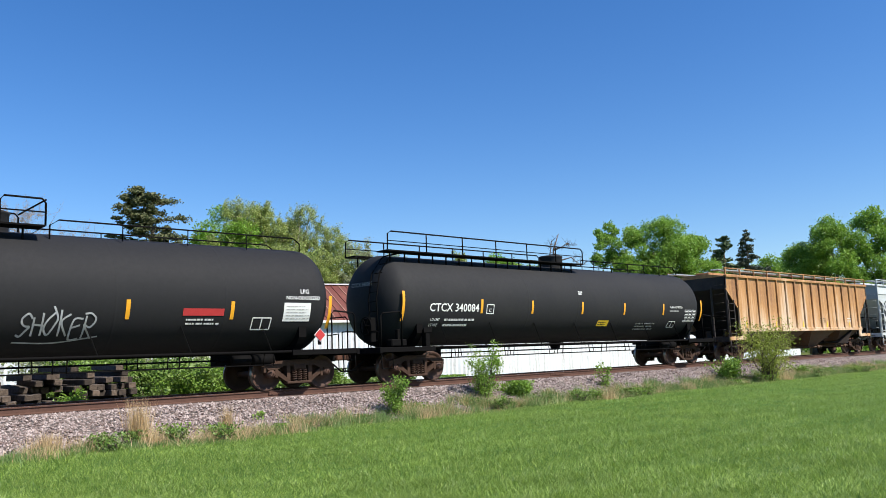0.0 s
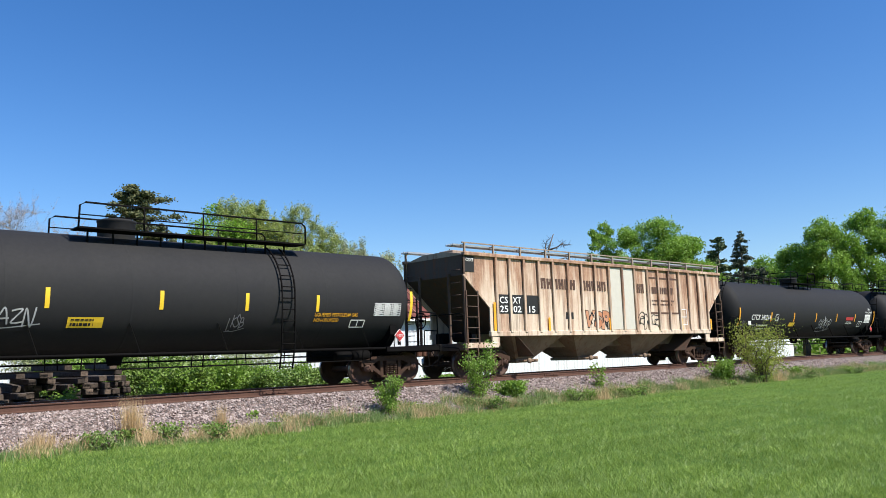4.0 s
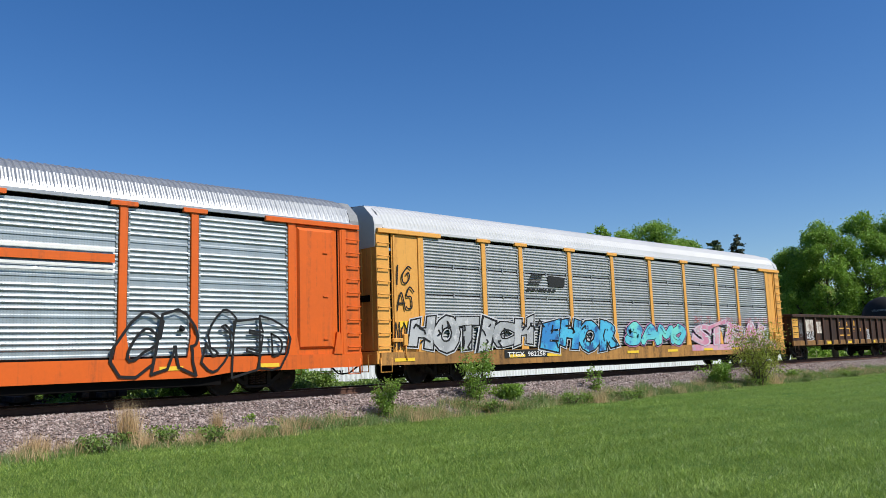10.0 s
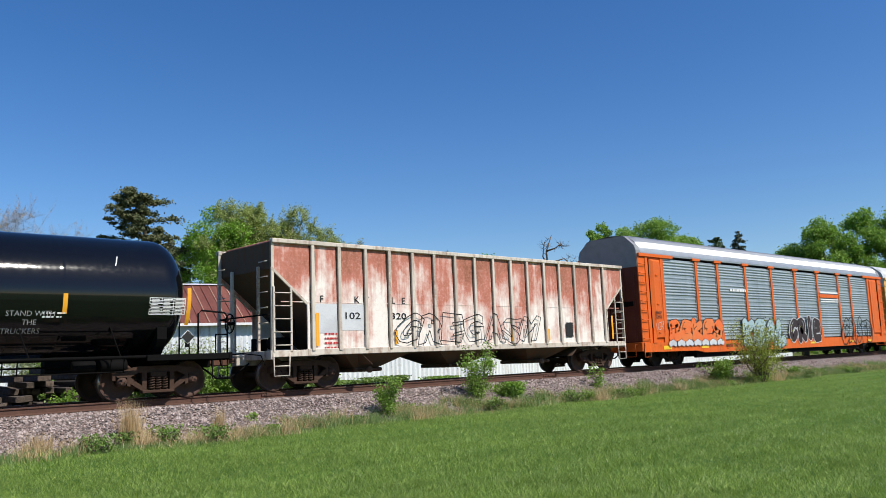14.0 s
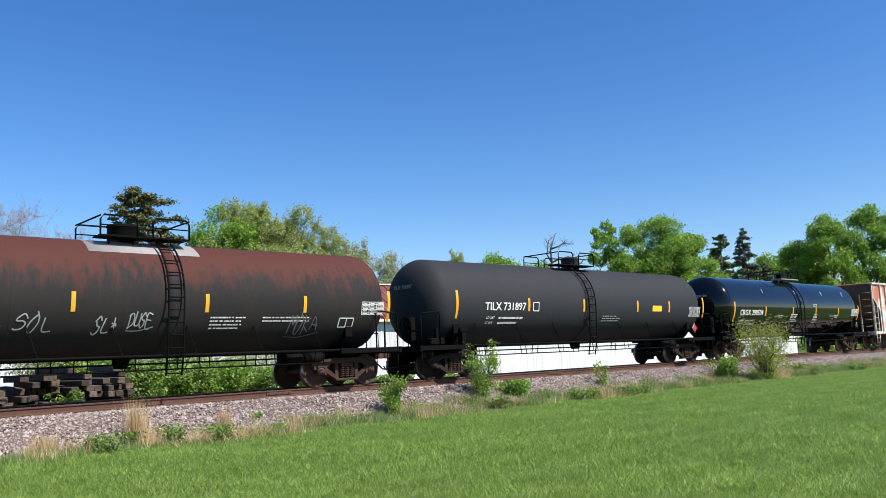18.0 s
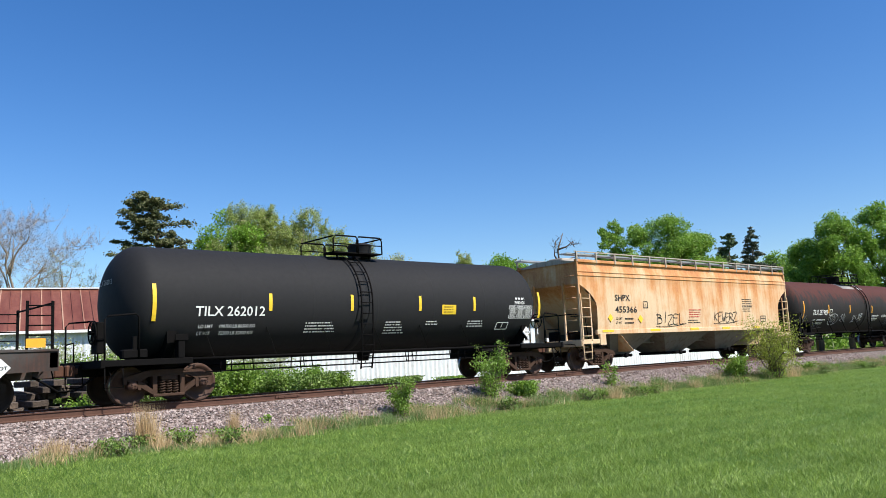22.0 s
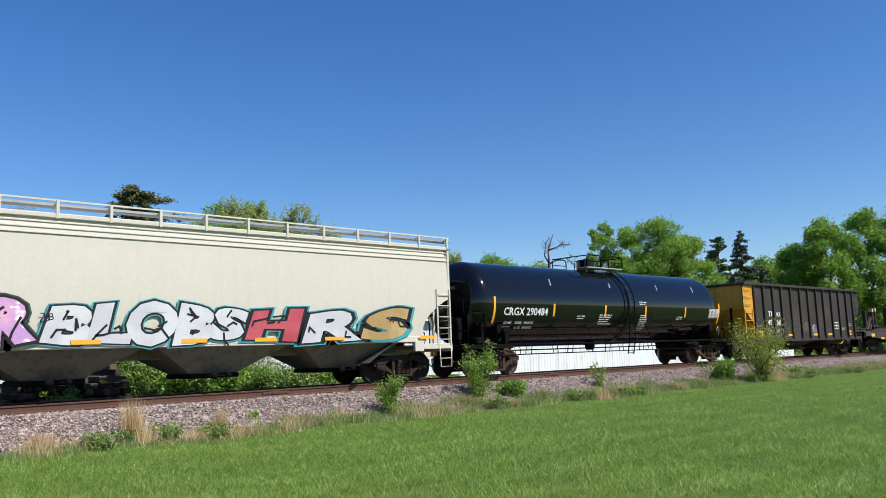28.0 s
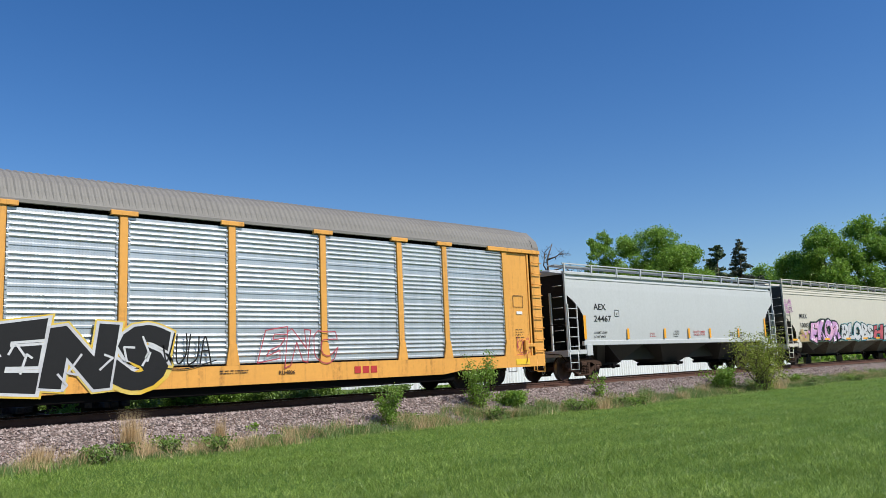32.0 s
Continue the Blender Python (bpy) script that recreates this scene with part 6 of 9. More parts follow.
    sh = Shape().box(L + 0.46, L + 0.66, -0.95, -0.55, 1.25, 2.0, 0.02)
    sh.box(L + 0.9, L + 1.5, -1.40, -1.15, 1.10, 1.32, 0.03).box(L + 1.15, L + 1.25, -1.38, -1.25, 1.30, 1.62, 0.01)
    part("brake_gear", sh, GEAR, car)
    sh = Shape().box(L + 2.25, L + 2.42, -1.42, -1.2, 1.08, 1.62, 0.015)
    sh.box(L + 2.16, L + 2.5, -1.44, -1.40, 1.50, 1.66, 0.01)
    part("sill_bracket", sh, GEAR, car)
    # side pipes with struts up to the tank, lower hanger rail
    for y in (-1.40, 1.40):
        sh = Shape()
        sh.tube([(L + 2.4, y, 1.04), (R - 2.4, y, 1.04)], 0.038, 7)
        part("side_pipe", sh, GEAR, car)
        n = 7
        for i in range(n):
            x = L + 3.2 + (R - L - 6.4) * i / (n - 1)
            zt = zc - math.sqrt(max(0.05, r * r - 1.28 * 1.28)) if r > 1.28 else zc - 0.4
            part("pipe_strut", Shape().beam((x, y, 1.05), (x - 0.22, math.copysign(1.24, y), max(1.35, zt + 0.02)), 0.05, 0.014), GEAR, car)
        sh = Shape()
        sh.tube([(L + 3.0, y * 0.93, 0.70), (R - 3.0, y * 0.93, 0.70)], 0.016, 5)
        n = 6
        for i in range(n):
            x = L + 3.4 + (R - L - 6.8) * i / (n - 1)
            sh.tube([(x, y * 0.97, 1.02), (x, y * 0.93, 0.68)], 0.016, 5)
            sh.tube([(x + 0.3, y * 0.97, 1.02), (x + 0.3, y * 0.93, 0.68)], 0.016, 5)
        part("safety_rail", sh, GEAR, car)
    # brake cylinder, bottom outlet, pipes
    sh = Shape()
    sh.lathe("x", [(R - 4.2, 0.0), (R - 4.2, 0.13), (R - 3.7, 0.13), (R - 3.7, 0.0)], 12, (-1.1, 0.85))
    sh.lathe("x", [(R - 3.5, 0.0), (R - 3.5, 0.16), (R - 2.9, 0.16), (R - 2.9, 0.0)], 12, (-0.9, 0.84))
    sh.tube([(L + 2.6, -0.25, 0.86), (R - 2.6, -0.25, 0.86)], 0.025, 6)
    part("brake_cylinder", sh, GEAR, car)
    sh = Shape().lathe("z", [(zc - r - 0.28, 0.0), (zc - r - 0.28, 0.16), (zc - r - 0.05, 0.22), (zc - r + 0.12, 0.3)], 14, (dome, 0))
    part("bottom_outlet", sh, GEAR, car)
    # top fittings
    zt = zc + r
    rd = 0.36 if walkway == "centre" else 0.46
    sh = Shape().lathe("z", [(zt - 0.1, rd), (zt + 0.37, rd), (zt + 0.39, rd + 0.02), (zt + 0.43, rd + 0.02), (zt + 0.46, rd - 0.05), (zt + 0.47, 0.0)], 22, (dome, 0))
    ho = part("dome_housing", sh, GEAR if mat is BROWNTOP else mat, car, "round valve housing")
    sh = Shape().lathe("z", [(zt + 0.40, 0.10), (zt + 0.52, 0.10), (zt + 0.52, 0.0)], 10, (dome + 0.15, 0.1))
    part("vent", sh, GEAR, ho)
    pl0, pl1 = dome - 0.95, dome + 1.35
    if walkway == "long":
        pl0, pl1 = tl + 0.75, dome + 1.5
    if walkway == "wide":
        pl0, pl1 = dome - 0.6, dome + 5.3
    if plat:
        pl0, pl1 = plat[0] - m, plat[1] - m
    yw = 0.62 if walkway == "centre" else 0.85
    for y in (-yw, yw):
        sh = Shape().box(pl0, pl1, y - 0.28, y + 0.28, zt + 0.02, zt + 0.06)
        for i in range(int((pl1 - pl0) / 0.6)):
            x = pl0 + 0.3 + i * 0.6
            sh.beam((x, y, zt + 0.03), (x, y * 1.0, zc + math.sqrt(max(0.1, r * r - y * y)) - 0.02), 0.04, 0.03)
        part("walkway", sh, plat_mat or GEAR, car)
    yr = yw + 0.27
    hr = 0.50 if walkway == "centre" else 0.62
    for y in (-yr, yr):
        zr = zt + 0.04
        if walkway in ("centre", "low"):
            for a, b, hh in ((pl0, pl0 + 0.9, hr), (pl1 - 0.95, pl1, hr)):
                sh = Shape().tube([(a, y, zr), (a, y, zr + hh - 0.1), (a + 0.08, y, zr + hh), (b - 0.08, y, zr + hh), (b, y, zr + hh - 0.1), (b, y, zr)], 0.024, 6)
                sh.tube([(a, y, zr + hh * 0.5), (b, y, zr + hh * 0.5)], 0.018, 5)
                part("guard_rail", sh, GEAR, car)
        else:
            sh = Shape()
            sh.tube([(pl0, y, zr), (pl0 + 0.02, y, zr + 0.52), (pl0 + 0.15, y, zr + 0.6), (pl1 - 0.12, y, zr + 0.6), (pl1, y, zr + 0.5), (pl1, y, zr)], 0.024, 6)
            sh.tube([(pl0, y, zr + 0.3), (pl1, y, zr + 0.3)], 0.016, 5)
            n = max(2, int((pl1 - pl0) / 1.5))
            for i in range(1, n):
                x = pl0 + (pl1 - pl0) * i / n
                sh.tube([(x, y, zr), (x, y, zr + 0.6)], 0.022, 5)
            part("guard_rail", sh, GEAR, car)
    if walkway in ("centre", "low"):
        for x in (pl0, pl1):
            sh = Shape().tube([(x, -yr, zt + hr + 0.02), (x, yr, zt + hr + 0.02)], 0.022, 6)
            part("guard_rail", sh, GEAR, car)
    if walkway == "low":
        for y in (-0.75, 0.75):
            for a, b in ((tl + 0.5, pl0 - 0.2), (pl1 + 0.2, tr - 0.9)):
                sh = Shape().tube([(a, y, zt - 0.4), (a, y, zt + 0.12), (a + 0.2, y, zt + 0.26), (b - 0.2, y, zt + 0.26), (b, y, zt + 0.12), (b, y, zt - 0.12)], 0.02, 6)
                for i in range(1, 4):
                    x = a + (b - a) * i / 4
                    sh.tube([(x, y, zt - 0.15), (x, y, zt + 0.26)], 0.016, 5)
                part("hand_rail", sh, GEAR, car)
    if walkway == "long":
        # a low hand rail runs on along the top
        for y in (-0.75, 0.75):
            sh = Shape().tube([(pl1 + 0.3, y, zt + 0.0), (pl1 + 0.35, y, zt + 0.26), (tr - 1.3, y, zt + 0.26), (tr - 1.0, y, zt - 0.06)], 0.02, 6)
            for i in range(1, 6):
                x = pl1 + (tr - 1.2 - pl1) * i / 6
                sh.tube([(x, y, zt - 0.15), (x, y, zt + 0.26)], 0.016, 5)
            part("hand_rail", sh, GEAR, car)
    if walkway in ("long", "low"):
        # ladder on the left head
        sh = Shape()
        for yy in (-0.95, -0.55):
            pts = [(tl - 0.05, yy, 1.1), (tl - 0.10, yy, zc), (tl + 0.05, yy, zc + r * 0.55), (tl + 0.5, yy, zc + r * 0.93), (tl + 1.1, yy, zt + 0.05)]
            sh.tube(pts, 0.022, 6)
        for i in range(9):
            z = 1.3 + i * 0.3
            x = tl - 0.08 if z < zc else tl - 0.08 + max(0.0, (z - zc) / r) ** 2 * 0.75
            sh.tube([(x, -0.95, z), (x, -0.55, z)], 0.016, 5)
        part("head_ladder", sh, GEAR, car)
    if walkway not in ("long", "low"):
        sh = Shape()
        n = 16
        for xx in (ladder_x - 0.2, ladder_x + 0.2):
            pts = [(xx, -1.40, 0.55), (xx, -1.52, 1.1), (xx, -r - 0.10, zc - 0.4)]
            for i in range(n + 1):
                a = math.radians(180 - 62 * i / n)
                pts.append((xx, (r + 0.10) * math.cos(a), zc + (r + 0.10) * math.sin(a)))
            sh.tube(pts, 0.024, 6)
        lad = part("side_ladder", sh, GEAR, car)
        sh = Shape()
        z = 0.6
        while z < zt - 0.12:
            if z < zc:
                y = -1.42 - 0.1 * min(1.0, (z - 0.55) / 0.55) if z < 1.1 else -r - 0.08
            else:
                y = -math.sqrt(max(0.02, (r + 0.10) ** 2 - (z - zc) ** 2))
            part("rung", Shape().tube([(ladder_x - 0.2, y, z), (ladder_x + 0.2, y, z)], 0.017, 5), GEAR, lad)
            z += 0.31
    trucks(car, (L + truck_in, R - truck_in), tint)
    if mark:
        text, mx, mz, size, width, *loads = mark
        mm = mark_mat or WHITE
        a, b = text.split(" ")
        lettering(car, text, mx - m, mz, size, mm, side, width=width, name="reporting_mark")
        # capacity lines
        for i, s_ in enumerate(("LD LMT", "LT WT")):
            lettering(car, s_, mx - m + 0.12, mz - 0.30 - i * 0.17, 0.085, mm, side, name="lettering")
            if loads:
                lettering(car, loads[i], mx - m + 0.68, mz - 0.30 - i * 0.17, 0.085, mm, side, name="lettering")
            else:
                bars(car, mx - m + 0.72, mz - 0.30 - i * 0.17, width - 0.75, 1, mm, side, 0.095, seed=i)
        lettering(car, text, 0, 0, 0.13, GREYST, lambda z: 0.0, name="head_mark").matrix_basis = pose(tl + 0.04, 0.5, zc + 0.45, 0, 0, -90)
    return car, m, side


# ---- hopper cars ----
HALF = 1.55


def end_frame(car, e, s, zp, ztop, mat, dark, slope_z, roof_z):
    """The open end of a hopper: platform, corner posts, ladders, grab irons. e: end of the body, s: -1 left, 1 right."""
    sh = Shape()
    sh.box(e - s * 1.35, e + s * 0.02, -HALF + 0.02, HALF - 0.02, zp - 0.04, zp, 0.008)
    sh.box(e - s * 0.05, e + s * 0.03, -HALF, HALF, zp - 0.22, zp + 0.02, 0.012)
    sh.box(e - s * 3.4, e + s * 0.3, -0.17, 0.17, 0.72, 1.02, 0.02)
    part("end_sill", sh, mat, car)
    for y in (-HALF + 0.04, HALF - 0.04):
        sh = Shape().box(e - s * 0.09, e, y - 0.04, y + 0.04, zp, ztop, 0.01)
        part("corner_post", sh, mat, car)
        yo = y - 0.06 if y < 0 else y + 0.06
        rung_ladder(car, *sorted((e - s * 0.06, e - s * 0.60)), yo, zp - 0.02, zp + 1.75, 5, mat)
        sh = Shape().tube([(e - s * 0.04, yo, zp - 0.05), (e - s * 0.06, yo, 0.42), (e - s * 0.52, yo, 0.42), (e - s * 0.55, yo, zp - 0.05)], 0.02, 5)
        sh.tube([(e - s * 0.05, yo, 0.68), (e - s * 0.53, yo, 0.68)], 0.016, 5)
        part("sill_step", sh, mat, car)
    for y in (-0.75, 0.75):
        sh = Shape().box(e - s * 0.10, e - s * 0.02, y - 0.04, y + 0.04, zp, slope_z + 0.1, 0.01)
        part("end_post", sh, mat, car)
    rung_ladder(car, *sorted((-1.0 * 0 + e - s * 0.0, e - s * 0.02)), -1.2, zp, zp + 0.1, 1, dark, stile=False)
    for i in range(6):
        z = zp + 0.35 + i * 0.42
        part("grab_iron", Shape().tube([(e + s * 0.05, -1.42, z), (e + s * 0.05, -0.98, z)], 0.016, 5), mat, car)
        part("grab_iron", Shape().tube([(e + s * 0.05, 1.42, z), (e + s * 0.05, 0.98, z)], 0.016, 5), mat, car)
    sh = Shape().tube([(e - s * 0.2, -1.3, zp + 0.95), (e + s * 0.03, -1.3, zp + 1.0), (e + s * 0.03, 1.3, zp + 1.0), (e - s * 0.2, 1.3, zp + 0.95)], 0.022, 6)
    part("end_rail", sh, dark, car)
    sh = Shape()
    sh.lathe("x", [(e - s * 1.25, 0.0), (e - s * 1.25, 0.17), (e - s * 0.6, 0.17), (e - s * 0.6, 0.0)][::-s], 12, (-0.4, zp + 0.24))
    sh.box(*sorted((e - s * 0.9, e - s * 0.55)), 0.2, 0.55, zp, zp + 0.4, 0.02)
    sh.tube([(e - s * 1.2, -0.9, zp + 0.05), (e - s * 1.1, -0.9, zp + 0.9), (e - s * 0.2, -0.9, zp + 0.95)], 0.02, 5)
    part("air_reservoir", sh, dark, car)
    if s < 0:
        brake_wheel(car, e - 0.12, 0.55, zp + 0.85, dark)


def hopper_bays(car, bays, z_top, mat, gate=None, half=0.42):
    """V-shaped discharge bays; bays: (x of the outlet, half of its span at the top)."""
    for x, h in bays:
        sh = Shape()
        top = [(x - h, -HALF + 0.06, z_top), (x + h, -HALF + 0.06, z_top), (x + h, HALF - 0.06, z_top), (x - h, HALF - 0.06, z_top)]
        low = [(x - half, -0.62, 0.50), (x + half, -0.62, 0.50), (x + half, 0.62, 0.50), (x - half, 0.62, 0.50)]
        sh.add(top + low, [(0, 1, 5, 4), (1, 2, 6, 5), (2, 3, 7, 6), (3, 0, 4, 7), (4, 5, 6, 7), (3, 2, 1, 0)])
        bay = part("hopper_bay", sh, mat, car, "sloping discharge hopper")
        sh = Shape().box(x - half - 0.08, x + half + 0.08, -0.72, 0.72, 0.40, 0.52, 0.02)
        sh.box(x - 0.36, x + 0.36, -0.95, -0.62, 0.44, 0.50, 0.01)
        sh.lathe("y", [(-1.05, 0.0), (-1.05, 0.06), (-0.7, 0.06), (-0.7, 0.0)], 10, (x + 0.25, 0.47))
        sh.lathe("y", [(-1.12, 0.0), (-1.12, 0.10), (-1.06, 0.10), (-1.06, 0.0)], 10, (x - 0.2, 0.47))
        part("outlet_gate", sh, gate or mat, bay)


def slopes(car, tl, tr, z_end, z_top, mat, reach):
    """Closed ends: upright above, then sheets that slope in to the outer bays."""
    for s, e in ((-1, tl), (1, tr)):
        sh = Shape()
        xi = e - s * reach
        a, b, c = (e - s * 0.12, z_top), (e - s * 0.12, z_end), (xi, 0.62)
        w = HALF - 0.05
        for (x0, z0), (x1, z1) in ((a, b), (b, c)):
            q = [(x0, -w, z0), (x0, w, z0), (x1, w, z1), (x1, -w, z1)]
            q2 = [(x + s * -0.02, y, z) for x, y, z in q]
            sh.add(q + q2, [(0, 1, 2, 3), (7, 6, 5, 4), (0, 3, 7, 4), (1, 5, 6, 2)])
        part("slope_sheet", sh, mat, car)


def roof_walk(car, x0, x1, z, mat, edge=1.18, posts=13, outer=True):
    sh = Shape()
    sh.add([(x0, -HALF + 0.02, z - 0.24), (x1, -HALF + 0.02, z - 0.24), (x1, -0.55, z - 0.05), (x0, -0.55, z - 0.05), (x0, 0.55, z - 0.05), (x1, 0.55, z - 0.05), (x1, HALF - 0.02, z - 0.24), (x0, HALF - 0.02, z - 0.24)],
           [(0, 1, 2, 3), (3, 2, 5, 4), (4, 5, 6, 7), (0, 3, 4, 7), (1, 6, 5, 2)])
    part("roof", sh, mat, car)
    n = 8
    for i in range(n):
        a = x0 + 0.5 + (x1 - x0 - 1.0) * i / n
        part("hatch_cover", Shape().box(a + 0.06, a + (x1 - x0 - 1.0) / n - 0.06, -0.35, 0.35, z - 0.06, z + 0.08, 0.02), mat, car)
    for y in (-1, 1):
        sh = Shape()
        sh.box(x0 - 0.35, x1 + 0.35, *sorted((y * (edge - 0.20), y * (edge + 0.17))), z + 0.06, z + 0.09)
        for j in range(4):
            yy = y * (edge - 0.18 + 0.11 * j)
            sh.box(x0 - 0.35, x1 + 0.35, yy - 0.01, yy + 0.01, z + 0.09, z + 0.12)
        part("running_board", sh, GALV, car, "steel grating running board")
        if outer:
            part("roof_edge_rail", Shape().box(x0 - 0.1, x1 + 0.1, *sorted((y * (HALF - 0.06), y * (HALF - 0.02))), z + 0.14, z + 0.18), mat, car)
        for i in range(posts + 1):
            xx = x0 + (x1 - x0) * i / posts
            sh = Shape().box(xx - 0.035, xx + 0.035, *sorted((y * (HALF - 0.06), y * (HALF + 0.0))), z - 0.26, z + 0.17, 0.005)
            sh.beam((xx, y * (HALF - 0.05), z + 0.08), (xx, y * (edge - 0.15), z + 0.08), 0.05, 0.03)
            part("roof_bracket", sh, mat, car)


def ribbed_hopper(left, right, tl, tr, ribs, label, mat, rib_mat, under, bays, z_sill=1.46, z_top=4.10, cut=(3.40, 2.33, 1.2), zp=1.12, open_top=False, roof=True, tint="rusty", trucks_in=2.1, end_mat=None, seam=0.0, roof_mat=None, runs=None):
    car = rail_car("covered_hopper", left, right, label, "hopper car")
    m = (left + right) / 2
    tl, tr, L, R = tl - m, tr - m, left - m, right - m
    zc, zd, dx = cut
    for s in (-1, 1):
        y0, y1 = sorted((s * (HALF - 0.02), s * (HALF - 0.06)))
        sh = Shape().prism([(tl + dx, z_sill), (tr - dx, z_sill), (tr - dx, zd), (tr, zc), (tr, z_top), (tl, z_top), (tl, zc), (tl + dx, zd)], y0, y1)
        part("side_sheet", sh, mat, car)
        for i, x in enumerate(ribs):
            sh = Shape().box(x - m - 0.055, x - m + 0.055, *sorted((s * (HALF + 0.06), s * (HALF - 0.02))), z_sill, z_top - 0.05, 0.012)
            part("side_rib", sh, rib_mat, car)
            if runs and s < 0:
                # rust run down beside the rib, wider in places, with rib shadow painted in
                for q in (-1, 1):
                    rnd, sh = random.Random(int(x * 100) + q), Shape()
                    n = 9
                    za, zb_ = z_sill + rnd.uniform(0.0, 0.9), z_top - 0.06
                    pts = [(x - m + q * 0.056, za + (zb_ - za) * k / n, rnd.uniform(0.012, 0.035) + 0.05 * (k / n) ** 3 * rnd.random()) for k in range(n + 1)]
                    for (xa, z0, w0), (xb, z1, w1) in zip(pts[:-1], pts[1:]):
                        v = [(xa, z0), (xa + q * w0, z0), (xb + q * w1, z1), (xb, z1)]
                        sh.add([(u, -HALF + 0.015, z) for u, z in v], [(0, 1, 2, 3) if q > 0 else (3, 2, 1, 0)])
                    part("rust_run", sh, runs, car)
        sh = Shape().box(tl, tr, *sorted((s * (HALF + 0.07), s * (HALF - 0.10))), z_top - 0.06, z_top + 0.06, 0.015)
        part("top_chord", sh, rib_mat, car)
        sh = Shape().box(tl + 0.02, tr - 0.02, *sorted((s * (HALF + 0.03), s * (HALF - 0.10))), z_sill - 0.16 if zp > 1.3 else zp - 0.06, z_sill + 0.04 if zp > 1.3 else zp + 0.08, 0.015)
        if zp < 1.3:
            sh = Shape().box(tl + dx - 0.02, tr - dx + 0.02, *sorted((s * (HALF + 0.03), s * (HALF - 0.10))), z_sill - 0.12, z_sill + 0.06, 0.015)
            for q in (-1, 1):
                e = tl if q < 0 else tr
                sh.box(e, e - q * (dx + 0.35), *sorted((s * (HALF + 0.02), s * (HALF - 0.08))), zp - 0.16, zp + 0.02, 0.012)
                sh.box(e - q * (dx + 0.05), e - q * (dx + 0.42), *sorted((s * (HALF + 0.0), s * (HALF - 0.06))), zp - 0.1, z_sill - 0.1, 0.01)
        part("side_sill", sh, rib_mat, car)
        for e, q in ((tl, 1), (tr, -1)):
            sh = Shape().beam((e, s * (HALF - 0.02), zc - 0.0), (e + q * dx, s * (HALF - 0.02), zd), 0.05, 0.07)
            part("slope_trim", sh, rib_mat, car)
    if seam:
        part("weld_seam", Shape().box(tl + 0.3, tr - 0.3, -HALF + 0.012, -HALF + 0.03, seam - 0.012, seam + 0.012), mat, car)
    slopes(car, tl, tr, zc, z_top, end_mat or under, 3.4)
    for s, e in ((-1, tl), (1, tr)):
        end_frame(car, e, s, zp, z_top, end_mat or rib_mat, GEAR, zc, z_top)
        coupler(car, L if s < 0 else R, s)
    part("centre_sill", Shape().box(tl + 1.5, tr - 1.5, -0.5, 0.5, 0.92, z_sill, 0.02), under, car)
    hopper_bays(car, [(x - m, h) for x, h in bays], z_sill, under)
    if roof:
        roof_walk(car, tl + 0.1, tr - 0.1, z_top + 0.22, roof_mat or rib_mat, posts=12)
    trucks(car, (L + trucks_in, R - trucks_in), tint)
    return car, m, flat_side(-HALF + 0.02 - 0.04)


